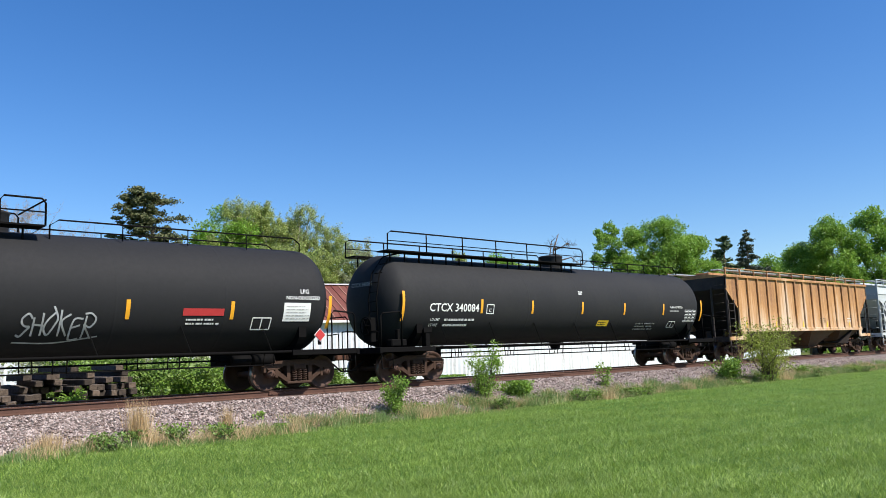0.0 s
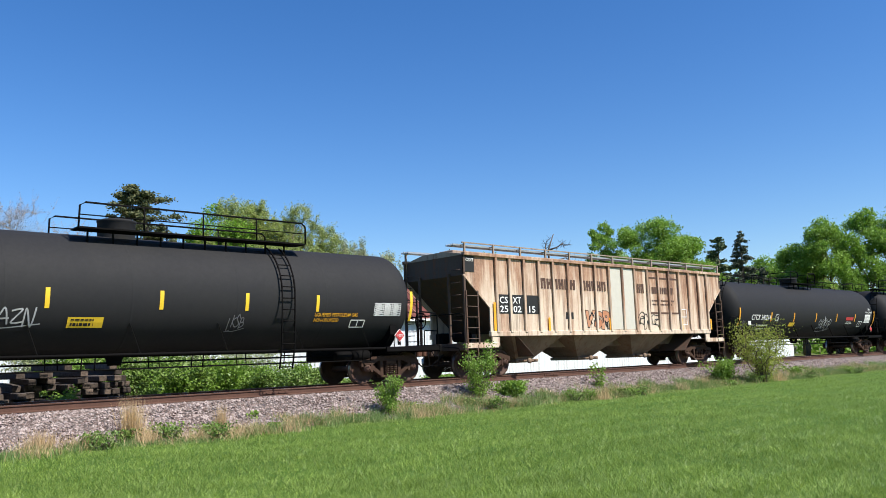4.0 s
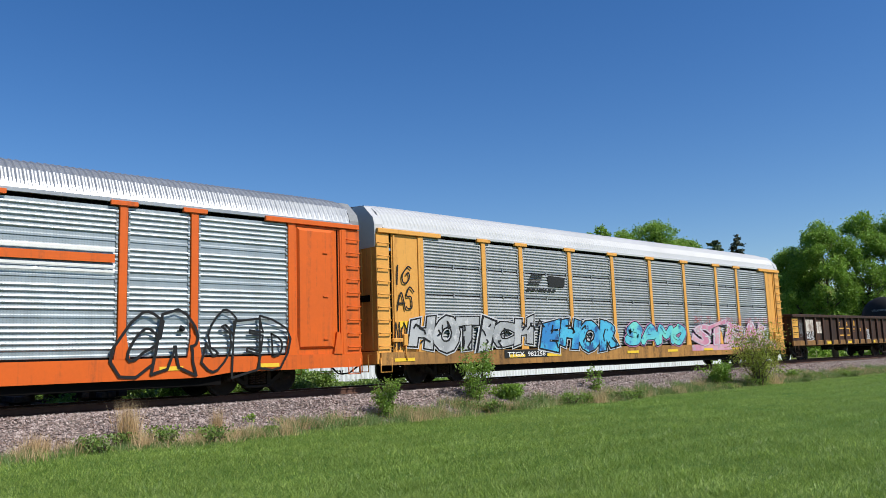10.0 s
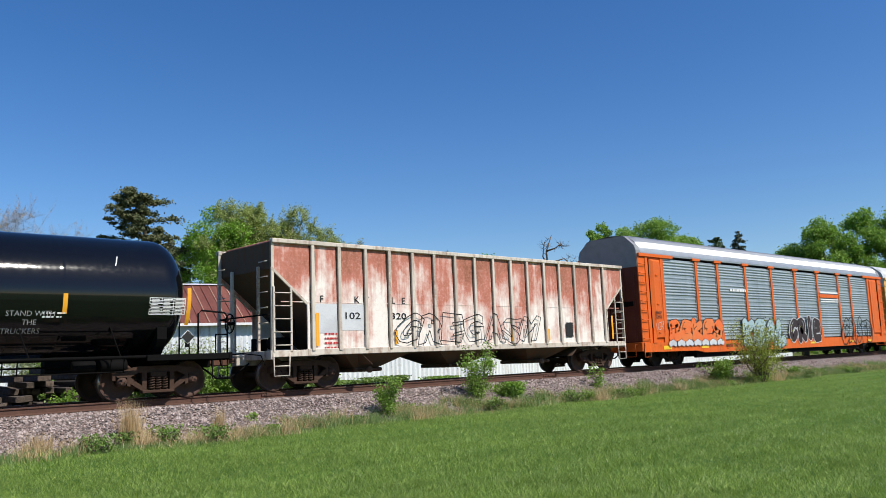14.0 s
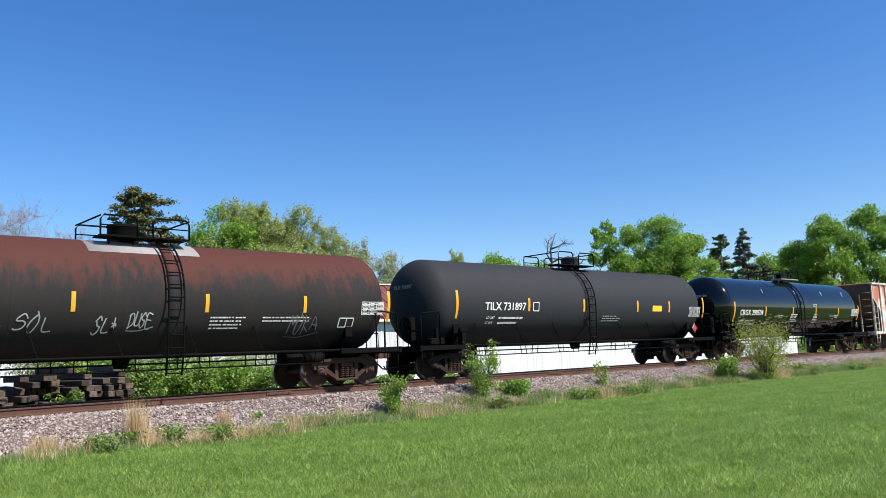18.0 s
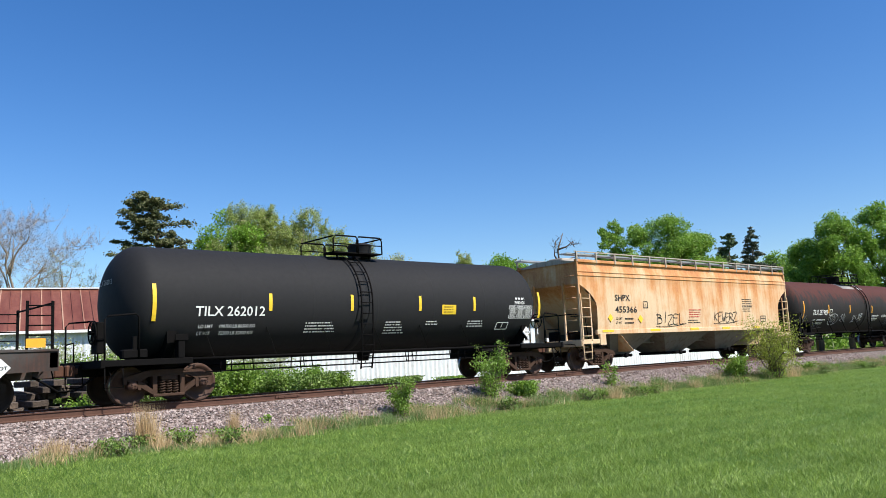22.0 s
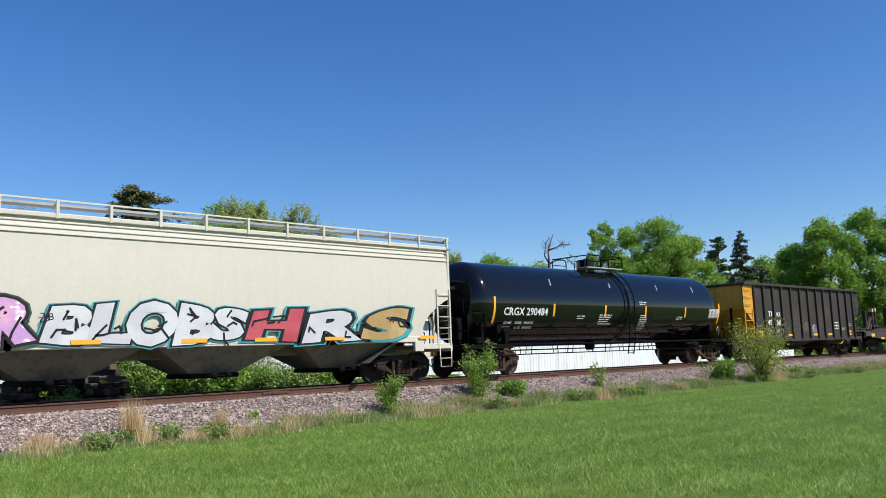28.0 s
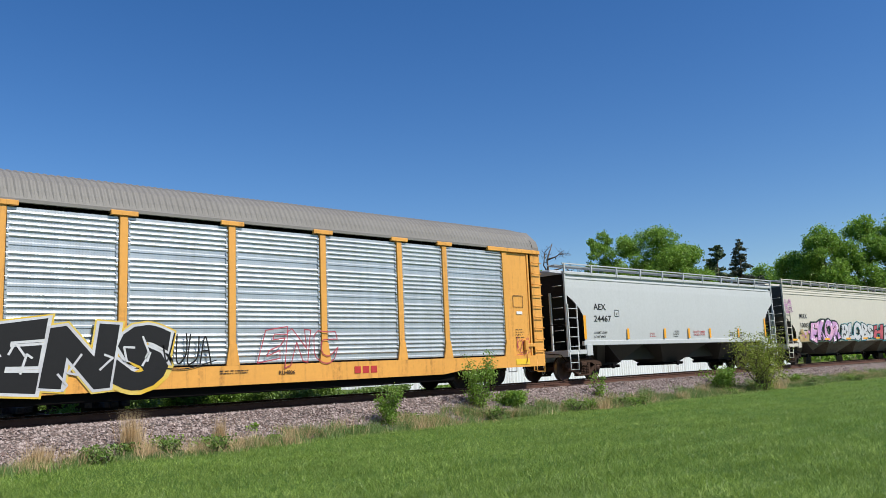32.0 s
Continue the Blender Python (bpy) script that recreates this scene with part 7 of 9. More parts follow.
def smooth_hopper(left, right, tl, tr, label, mat, under, bays, z_sill=1.42, z_top=4.12, cut=(3.26, 2.33, 1.05), zp=1.12, bands=(3.57,), tint="rusty", trucks_in=2.1, posts=14, roof_mat=None, end_mat=None, sill_low=0.92):
    """A covered hopper with smooth, slightly bulged side sheets."""
    car = rail_car("covered_hopper", left, right, label, "hopper car")
    m = (left + right) / 2
    tl, tr, L, R = tl - m, tr - m, left - m, right - m
    zc, zd, dx = cut

    def yside(z):
        u = (z - z_sill) / (z_top - z_sill)
        return -(HALF - 0.05 + 0.05 * math.sin(math.pi * min(1.0, max(0.0, u)) ** 0.8) - 0.06 * max(0.0, u - 0.82) / 0.18)

    for s in (-1, 1):
        zs = sorted({z_sill + (z_top - z_sill) * i / 22 for i in range(23)} | {zc, zd})
        vs, fs = [], []
        for z in zs:
            if z >= zc:
                a = 0.0
            elif z <= zd:
                a = dx
            else:
                u = (zc - z) / (zc - zd)
                a = dx * math.sin(u * math.pi / 2) ** 0.85
            o = 0.0
            for bz in bands:
                if abs(z - bz) < 0.07:
                    o = 0.02
            y = -(yside(z) - o) * s
            vs += [(tl + a, y, z), (tr - a, y, z), (tl + a, y - s * 0.03, z), (tr - a, y - s * 0.03, z)]
        for i in range(len(zs) - 1):
            q = 4 * i
            fa = (q, q + 1, q + 5, q + 4) if s < 0 else (q + 1, q, q + 4, q + 5)
            fs.append(fa)
        sh = Shape().add(vs, fs, 0, True)
        side_ob = part("side_sheet", sh, mat, car)
        for bz in bands:
            sh = Shape().box(tl, tr, *sorted((s * (-yside(bz) + 0.05), s * (-yside(bz) - 0.02))), bz - 0.018, bz + 0.018, 0.006)
            part("side_moulding", sh, mat, car)
        sh = Shape().box(tl, tr, *sorted((s * (HALF - 0.02), s * (HALF - 0.14))), z_top - 0.05, z_top + 0.07, 0.02)
        part("top_chord", sh, mat, car)
        sh = Shape().box(tl + dx - 0.1, tr - dx + 0.1, *sorted((s * (HALF + 0.02), s * (HALF - 0.10))), z_sill - 0.10, z_sill + 0.08, 0.015)
        for q in (-1, 1):
            e = tl if q < 0 else tr
            sh.box(e, e - q * (dx + 0.35), *sorted((s * (HALF + 0.02), s * (HALF - 0.08))), zp - 0.14, zp + 0.03, 0.012)
            sh.box(e - q * (dx + 0.02), e - q * (dx + 0.38), *sorted((s * (HALF + 0.04), s * (HALF - 0.06))), zp - 0.2, z_sill - 0.05, 0.01)
        part("side_sill", sh, mat, car)
    slopes(car, tl, tr, zc, z_top, end_mat or mat, 3.3)
    for s, e in ((-1, tl), (1, tr)):
        end_frame(car, e, s, zp, z_top, mat, GEAR, zc, z_top)
        coupler(car, L if s < 0 else R, s)
    part("centre_sill", Shape().box(tl + 1.5, tr - 1.5, -0.5, 0.5, sill_low, z_sill, 0.02), under, car)
    hopper_bays(car, [(x - m, h) for x, h in bays], z_sill, under, GEAR, 0.62)
    roof_walk(car, tl + 0.05, tr - 0.05, z_top + 0.2, roof_mat or mat, posts=posts)
    trucks(car, (L + trucks_in, R - trucks_in), tint)
    return car, m, lambda z: yside(z)


# ---- auto racks ----
def auto_rack(left, right, tl, tr, posts, label, frame_mat, panel_mat, roof_mat, end_mat, lines, style):
    """posts: the x of each upright between two panels, the outer two bounding the doors' bays."""
    car = rail_car("auto_rack", left, right, label, "auto rack car")
    m = (left + right) / 2
    tl, tr, L, R = tl - m, tr - m, left - m, right - m
    posts = [p - m for p in posts]
    W, zt, zb, zs = 1.55, 4.72, 0.98, 0.56
    # flat car deck and fish-belly sills
    sh = Shape().box(tl + 0.05, tr - 0.05, -W + 0.05, W - 0.05, 0.98, 1.06)
    sh.box(tl + 2.5, tr - 2.5, -0.35, 0.35, 0.55, 0.98, 0.02)
    part("deck", sh, GEAR, car)
    for s in (-1, 1):
        sh = Shape().prism([(tl + 0.1, 0.62), (tl + 4.2, 0.60), (tl + 5.0, zs - 0.06), (tr - 5.0, zs - 0.06), (tr - 4.2, 0.60), (tr - 0.1, 0.62), (tr - 0.1, 1.0), (tl + 0.1, 1.0)], *sorted((s * (W + 0.03), s * (W - 0.08))))
        part("side_sill", sh, style.get("sill_mat", frame_mat), car)
        sh = Shape().box(tl + 4.4, tr - 4.4, *sorted((s * (W - 0.12), s * (W - 0.3))), 0.28, 0.62, 0.02)
        part("lower_sill", sh, GEAR, car)
        # corrugated side panels
        pan = [(p0 + 0.12, p1 - 0.12) for p0, p1 in zip(posts[:-1], posts[1:])]
        for x0, x1 in pan:
            vs, fs = [], []
            prof = []
            flat = 0.06 if style.get("gaps") else 0.24
            rows = 4
            zl = zt - 0.10
            hgt = (zl - zb) / rows / 1.0
            n_rib = style.get("ribs", 8)
            for k in range(rows):
                za = zb + hgt * k
                prof += [(0.0, za + 0.02)]
                if not style.get("gaps"):
                    prof += [(0.0, za + 0.06), (0.022, za + 0.075), (0.022, za + 0.12), (0.0, za + 0.15)]
                prof += [(0.0, za + flat * hgt)]
                for i in range(n_rib):
                    z0 = za + hgt * (flat + 0.02 + (0.95 - flat) * i / n_rib)
                    d = hgt * (0.95 - flat) / n_rib
                    prof += [(0.0, z0), (0.020, z0 + d * 0.08), (0.034, z0 + d * 0.22), (0.036, z0 + d * 0.36), (0.026, z0 + d * 0.54), (0.0, z0 + d * 0.78)]
                if k < rows - 1 and style.get("gaps"):
                    prof += [(0.0, za + hgt - 0.03), (-0.05, za + hgt - 0.028), (-0.05, za + hgt + 0.012), (0.0, za + hgt + 0.014)]
            prof.append((0.0, zl))
            for o, z in prof:
                y = s * (W - 0.06 + o)
                vs += [(x0, y, z), (x1, y, z)]
            for i in range(len(prof) - 1):
                q = (2 * i, 2 * i + 1, 2 * i + 3, 2 * i + 2)
                fs.append(q if s < 0 else q[::-1])
            pn = part("side_panel", Shape().add(vs, fs), panel_mat, car, "perforated corrugated steel panel")
            if style.get("gaps"):
                for k in range(1, rows):
                    z = zb + hgt * k
                    # black strip laid in the recess paints the dark of the gap
                    part("panel_gap", Shape().box(x0, x1, *sorted((s * (W - 0.058), s * (W - 0.08))), z - 0.022, z + 0.012), GEAR, pn)
                    for xx in (x0 + 0.06, (x0 + x1) / 2, x1 - 0.06):
                        part("gap_clip", Shape().box(xx - 0.022, xx + 0.022, *sorted((s * (W - 0.02), s * (W - 0.06))), z - 0.07, z + 0.07), panel_mat, pn)
            for xx in (x0 + 0.0, x1 - 0.05):
                sh = Shape()
                for i in range(34):
                    z = zb + 0.05 + (zl - zb - 0.1) * i / 34
                    sh.box(xx, xx + 0.05, *sorted((s * (W - 0.02), s * (W - 0.06))), z, z + 0.06)
                part("clip_strip", sh, panel_mat, car, kind="stuff")
        # uprights with a cap and a flared foot
        for i, x in enumerate(posts):
            outer = i in (0, len(posts) - 1)
            w = 0.10 if not outer else 0.12
            sh = Shape().box(x - w, x + w, *sorted((s * (W + 0.01), s * (W - 0.10))), 1.0, zt - 0.02, 0.012)
            foot = [(x - w * 1.9, 1.0), (x + w * 1.9, 1.0), (x + w, 1.55), (x - w, 1.55)]
            sh.prism(foot, *sorted((s * (W + 0.035), s * (W - 0.02))))
            if not outer:
                sh.box(x - 0.33, x + 0.33, *sorted((s * (W + 0.05), s * (W - 0.05))), zt - 0.08, zt + 0.04, 0.012)
            part("side_post", sh, frame_mat, car)
        for e, q, p in ((tl, 1, posts[0]), (tr, -1, posts[-1])):
            sh = Shape().box(*sorted((e + q * 0.05, p + q * 0.85)), *sorted((s * (W + 0.06), s * (W - 0.05))), zt - 0.09, zt + 0.05, 0.012)
            part("top_beam", sh, frame_mat, car)
            # door bay: plain sheet with a raised edge, shadow gap and a ladder panel
            sh = Shape().box(*sorted((e + q * 0.62, p)), *sorted((s * (W - 0.03), s * (W - 0.07))), 1.0, zt - 0.1)
            sh.box(*sorted((e + q * 0.66, e + q * 0.74)), *sorted((s * (W + 0.01), s * (W - 0.05))), 1.0, zt - 0.12, 0.01)
            part("end_bay_sheet", sh, frame_mat, car)
            sh = Shape().box(*sorted((e + q * 0.02, e + q * 0.52)), *sorted((s * (W - 0.01), s * (W - 0.06))), 0.98, zt - 0.1, 0.01)
            part("ladder_panel", sh, frame_mat, car)
            rung_ladder(car, *sorted((e + q * 0.06, e + q * 0.48)), s * (W - 0.0), 1.0, zt - 0.2, 9, frame_mat, stile=False, out=0.075 * (1 if s < 0 else -1))
            sh = Shape().tube([(e + q * 0.08, s * (W + 0.02), 0.85), (e + q * 0.08, s * (W + 0.02), 0.42), (e + q * 0.5, s * (W + 0.02), 0.42), (e + q * 0.5, s * (W + 0.02), 0.85)], 0.02, 5)
            part("sill_step", sh, frame_mat, car)
            if style.get("pressed_bay"):
                D = abs(p - e)
                part("bay_stile", Shape().box(*sorted((e + q * 0.52, e + q * 0.68)), *sorted((s * (W + 0.02), s * (W - 0.05))), 0.98, zt - 0.1, 0.01), frame_mat, car)
                # black strip stands in for the shadowed gap beside the stile
                part("bay_seal", Shape().box(*sorted((e + q * 0.80, e + q * 0.83)), *sorted((s * (W + 0.004), s * (W - 0.035))), 1.5, zt - 0.14, 0.004), GEAR, car)
                rim, mid = s * (W - 0.028), s * (W + 0.045)
                u0, u1, u2, u3 = 0.90, 1.08, D - 0.22, D - 0.17
                za, zb_ = 1.16, zt - 0.26
                sh = Shape()
                sh.add([(e + q * u0, rim, za), (e + q * u1, mid, za + 0.06), (e + q * u2, mid, za + 0.06), (e + q * u3, rim, za), (e + q * u0, rim, zb_ + 0.1), (e + q * u1, mid, zb_), (e + q * u2, mid, zb_), (e + q * u3, rim, zb_ + 0.1)],
                       [f if q * s < 0 else f[::-1] for f in ((0, 1, 5, 4), (1, 2, 6, 5), (2, 3, 7, 6), (4, 5, 6, 7), (3, 2, 1, 0))])
                part("pressed_sheet", sh, frame_mat, car)
                for z in (1.42, 2.62, 3.86):
                    part("grab_iron", Shape().beam((e + q * 1.2, mid + s * 0.02, z), (e + q * 1.36, mid + s * 0.02, z), 0.03, 0.03), frame_mat, car)
                gus = [(e + q * 0.72, 1.0), (e + q * 1.02, 1.0), (e + q * 0.90, 1.62), (e + q * 0.80, 1.62)]
                part("gusset", Shape().prism(gus if q > 0 else gus[::-1], *sorted((s * (W + 0.06), s * (W - 0.03)))), frame_mat, car)
            else:
                sh = Shape().box(*sorted((e + q * 0.55, e + q * 1.0)), *sorted((s * (W + 0.05), s * (W - 0.03))), 1.30, 1.42, 0.015)
                sh.box(*sorted((e + q * 0.95, e + q * 1.12)), *sorted((s * (W + 0.09), s * (W - 0.03))), 1.18, 1.55, 0.02)
                sh.tube([(e + q * 1.05, s * (W + 0.06), 1.2), (e + q * 1.02, s * (W + 0.07), 0.95), (e + q * 1.08, s * (W + 0.06), 0.75)], 0.018, 5)
                part("door_latch", sh, frame_mat, car)
    # bowed roof with cross corrugations
    prof = [(-W + 0.02, zt + 0.02), (-W + 0.06, zt + 0.12), (-1.42, 5.04), (-1.27, 5.30), (-1.02, 5.50), (-0.64, 5.64), (0, 5.70), (0.64, 5.64), (1.02, 5.50), (1.27, 5.30), (1.42, 5.04), (W - 0.06, zt + 0.12), (W - 0.02, zt + 0.02)]
    vs, fs = [], []
    n = int((tr - tl) / 0.04)
    for i in range(n + 1):
        x = tl + 0.25 + (tr - tl - 0.5) * i / n
        d = 0.018 if (i // 2) % 2 == 0 else 0.0
        shrink = 1.0 - 0.035 * max(0.0, 1 - min(i, n - i) / 19.0) ** 2
        for j, (y, z) in enumerate(prof):
            o = 0.0 if j in (0, 1, len(prof) - 1, len(prof) - 2) else d
            k = (1.0 + o / 1.6)
            vs.append((x, y * k * (1 if j in (0, len(prof) - 1) else 1), zt + (z - zt) * shrink + o * 0.8))
    c = len(prof)
    for i in range(n):
        fs += [(i * c + j, (i + 1) * c + j, (i + 1) * c + j + 1, i * c + j + 1)[::-1] for j in range(c - 1)]
    part("roof", Shape().add(vs, fs), roof_mat, car, style.get("roof_label", ""))
    for s in (-1, 1):
        sh = Shape().box(tl + 0.3, tr - 0.3, *sorted((s * (W + 0.0), s * (W - 0.06))), zt + 0.0, zt + 0.10, 0.01)
        part("roof_rail", sh, roof_mat, car)
    # end doors: upper cap and two folding leaves
    for s, e in ((-1, tl), (1, tr)):
        cap = [(-1.5, 4.9), (-1.42, 5.12), (-0.98, 5.52), (-0.8, 5.57), (0.8, 5.57), (0.98, 5.52), (1.42, 5.12), (1.5, 4.9)]
        sh = Shape().prismx(cap[::-1] + [(-1.5, 4.2), (1.5, 4.2)], *sorted((e + -s * 0.0, e - s * 0.32)))
        part("end_cap", sh, style.get("cap_mat", roof_mat), car)
        for y0, y1 in ((-1.5, -0.02), (0.02, 1.5)):
            sh = Shape().box(*sorted((e - s * 0.03, e - s * 0.16)), y0, y1, 1.06, 4.22, 0.01)
            for k in range(3):
                ym = y0 + (y1 - y0) * (k + 0.5) / 3
                sh.box(*sorted((e - s * 0.0, e - s * 0.05)), ym - 0.05, ym + 0.05, 1.1, 4.2, 0.01)
            door = part("end_door", sh, end_mat, car)
            sh = Shape().box(*sorted((e + s * 0.004, e - s * 0.02)), y0 + 0.3, y1 - 0.3, 2.55, 2.75)
            part("door_slot", sh, GEAR, door)
        sh = Shape().box(*sorted((e - s * 0.25, e + s * 0.02)), -W + 0.02, W - 0.02, 0.66, 1.04, 0.015)
        sh.box(*sorted((e - s * 3.0, e + s * 0.3)), -0.18, 0.18, 0.72, 1.02, 0.02)
        part("end_sill", sh, frame_mat, car)
        sh = Shape().tube([(e - s * 0.02, -1.3, 0.95), (e + s * 0.18, -1.3, 0.95), (e + s * 0.18, -1.3, 0.45), (e + s * 0.18, -0.85, 0.45), (e + s * 0.18, -0.85, 0.95)], 0.02, 5)
        part("end_step", sh, frame_mat, car)
        coupler(car, L if s < 0 else R, s)
    trucks(car, (L + 3.4, R - 3.4), "dark")
    return car, m, flat_side(-W - 0.0 + 0.02), posts


# ---- gondola, coal hopper, flat car ----
def gondola(left, right, tl, tr, ribs, label):
    car = rail_car("gondola_car", left, right, label, "gondola car")
    m = (left + right) / 2
    tl, tr, L, R = tl - m, tr - m, left - m, right - m
    ribs = [r - m for r in ribs]
    zb, zt = 0.78, 2.44
    sh = Shape().box(tl, tr, -HALF + 0.08, HALF - 0.08, 1.0, 1.08)
    sh.box(tl + 0.3, tr - 0.3, -0.2, 0.2, 0.72, 1.0, 0.02)
    part("floor", sh, GONDP, car)
    for s in (-1, 1):
        edges = [tl] + ribs + [tr]
        for a, b in zip(edges[:-1], edges[1:]):
            sh = Shape().box(a + 0.02, b - 0.02, *sorted((s * (HALF - 0.05), s * (HALF - 0.09))), zb + 0.25, zt - 0.08, 0.01)
            part("side_panel", sh, GONDP, car)
        for x in ribs:
            sh = Shape().prism([(x - 0.10, zb + 0.05), (x + 0.10, zb + 0.05), (x + 0.075, zt - 0.1), (x - 0.075, zt - 0.1)], *sorted((s * (HALF + 0.06), s * (HALF - 0.06))))
            part("side_rib", sh, GONDP, car)
        sh = Shape().box(tl - 0.06, tr + 0.06, *sorted((s * (HALF + 0.08), s * (HALF - 0.10))), zt - 0.12, zt + 0.05, 0.025)
        part("top_chord", sh, GONDP, car)
        sh = Shape().box(tl, tr, *sorted((s * (HALF - 0.0), s * (HALF - 0.10))), zb, zb + 0.28, 0.02)
        part("side_sill", sh, GONDR, car, "rust-stained side sill")
        for e, q in ((tl, 1), (tr, -1)):
            rung_ladder(car, *sorted((e + q * 0.14, e + q * 0.58)), s * (HALF - 0.02), 1.05, 2.3, 4, GONDP, stile=False, out=0.07 * (1 if s < 0 else -1))
            sh = Shape().tube([(e + q * 0.1, s * HALF, 0.82), (e + q * 0.1, s * HALF, 0.42), (e + q * 0.55, s * HALF, 0.42), (e + q * 0.55, s * HALF, 0.82)], 0.02, 5)
            part("sill_step", sh, GONDP, car)
    for s, e in ((-1, tl), (1, tr)):
        sh = Shape().box(*sorted((e - s * 0.03, e - s * 0.09)), -HALF + 0.06, HALF - 0.06, 0.9, zt - 0.1)
        for y in (-1.0, -0.35, 0.35, 1.0):
            sh.box(*sorted((e + s * 0.04, e - s * 0.05)), y - 0.07, y + 0.07, 0.95, zt - 0.1, 0.01)
        sh.box(*sorted((e + s * 0.05, e - s * 0.12)), -HALF, HALF, zt - 0.12, zt + 0.05, 0.02)
        sh.box(*sorted((e - s * 1.0, e + s * 0.3)), -0.18, 0.18, 0.72, 1.02, 0.02)
        part("end_wall", sh, GONDP, car)
        coupler(car, L if s < 0 else R, s)
    brake_wheel(car, tl - 0.16, 0.9, 1.9, GEAR)
    sh = Shape()
    sh.tube([(L + 3.5, -1.2, 0.68), (R - 3.6, -1.2, 0.66)], 0.02, 5)
    sh.lathe("x", [(-0.5, 0.0), (-0.5, 0.2), (0.5, 0.2), (0.5, 0.0)], 12, (-0.8, 0.62))
    sh.box(-2.6, -2.0, -1.1, -0.7, 0.5, 0.75, 0.03)
    part("brake_gear", sh, GEAR, car)
    trucks(car, (L + 2.2, R - 2.2), "dark")
    return car, m, flat_side(-HALF + 0.05)


def coal_hopper(left, right, tl, tr, ribs, label):
    car = rail_car("coal_hopper", left, right, label, "hopper car")
    m = (left + right) / 2
    tl, tr, L, R = tl - m, tr - m, left - m, right - m
    ribs = [r - m for r in ribs]
    zs, zt, dx = 0.95, 3.74, 1.0
    for s in (-1, 1):
        sh = Shape().prism([(tl + dx, zs), (tr - dx, zs), (tr - dx, 1.75), (tr, 2.5), (tr, zt), (tl, zt), (tl, 2.5), (tl + dx, 1.75)], *sorted((s * (HALF - 0.04), s * (HALF - 0.08))))
        part("side_sheet", sh, COALP, car)
        for x in ribs:
            sh = Shape().box(x - 0.05, x + 0.05, *sorted((s * (HALF + 0.06), s * (HALF - 0.04))), zs, zt - 0.02, 0.012)
            part("side_rib", sh, COALP, car)
            sh = Shape()
            for i in range(5):
                for z0 in (zs + 0.12, zt - 0.7):
                    for xx in (x - 0.085, x + 0.085):
                        sh.box(xx - 0.012, xx + 0.012, *sorted((s * (HALF - 0.025), s * (HALF - 0.045))), z0 + i * 0.12, z0 + i * 0.12 + 0.024)
            part("rivets", sh, COALP, car, kind="stuff")
        sh = Shape().box(tl - 0.03, tr + 0.03, *sorted((s * (HALF + 0.09), s * (HALF - 0.10))), zt - 0.06, zt + 0.08, 0.02)
        part("top_chord", sh, COALP, car)
        sh = Shape().box(tl + 0.05, tr - 0.05, *sorted((s * (HALF - 0.0), s * (HALF - 0.10))), zs - 0.10, zs + 0.06, 0.015)
        part("side_sill", sh, COALP, car)
        sh = Shape().prism([(tl + 0.004, 2.5), (ribs[0] - 0.05, 2.5 - 0.75 * (ribs[0] - 0.05 - tl)), (ribs[0] - 0.05, zt - 0.06), (tl + 0.004, zt - 0.06)], *sorted((s * (HALF - 0.033), s * (HALF - 0.045))))
        part("end_panel", sh, COALY, car, "yellow painted end panel")
        for e, q in ((tl, 1), (tr, -1)):
            rung_ladder(car, *sorted((e + q * 0.05, e + q * 0.85)), s * (HALF - 0.02), 0.95, 2.5, 4, COALP if q < 0 else COALY)
            rung_ladder(car, *sorted((e + q * 0.05, e + q * 0.62)), s * (HALF - 0.02), 2.55, 3.68, 3, COALP if q < 0 else COALY, stile=False, out=0.07 * (1 if s < 0 else -1))
            sh = Shape().tube([(e + q * 0.1, s * HALF, 0.9), (e + q * 0.1, s * HALF, 0.42), (e + q * 0.55, s * HALF, 0.42), (e + q * 0.55, s * HALF, 0.9)], 0.02, 5)
            part("sill_step", sh, COALP, car)
    slopes(car, tl, tr, 2.5, zt, COALY, 2.9)
    for s, e in ((-1, tl), (1, tr)):
        sh = Shape().box(e - s * 3.0, e + s * 0.3, -0.17, 0.17, 0.72, 1.02, 0.02)
        sh.box(*sorted((e - s * 0.1, e + s * 0.02)), -HALF, HALF, 0.85, 1.05, 0.015)
        sh.box(*sorted((e - s * 0.1, e + s * 0.04)), -HALF, HALF, zt - 0.06, zt + 0.07, 0.02)
        part("end_sill", sh, COALP, car)
        for y in (-0.8, 0.8):
            part("end_post", Shape().box(*sorted((e - s * 0.02, e - s * 0.1)), y - 0.05, y + 0.05, 1.0, 2.6, 0.01), GEAR, car)
        coupler(car, L if s < 0 else R, s)
    brake_wheel(car, tl - 0.1, 0.7, 1.6, GEAR)
    w = tr - tl
    hopper_bays(car, [(tl + 3.1, 1.3), (0.0, 1.5), (tr - 3.1, 1.3)], zs, COALP, COUPM)
    trucks(car, (L + 2.1, R - 2.1), "dark")
    return car, m, flat_side(-HALF + 0.04)


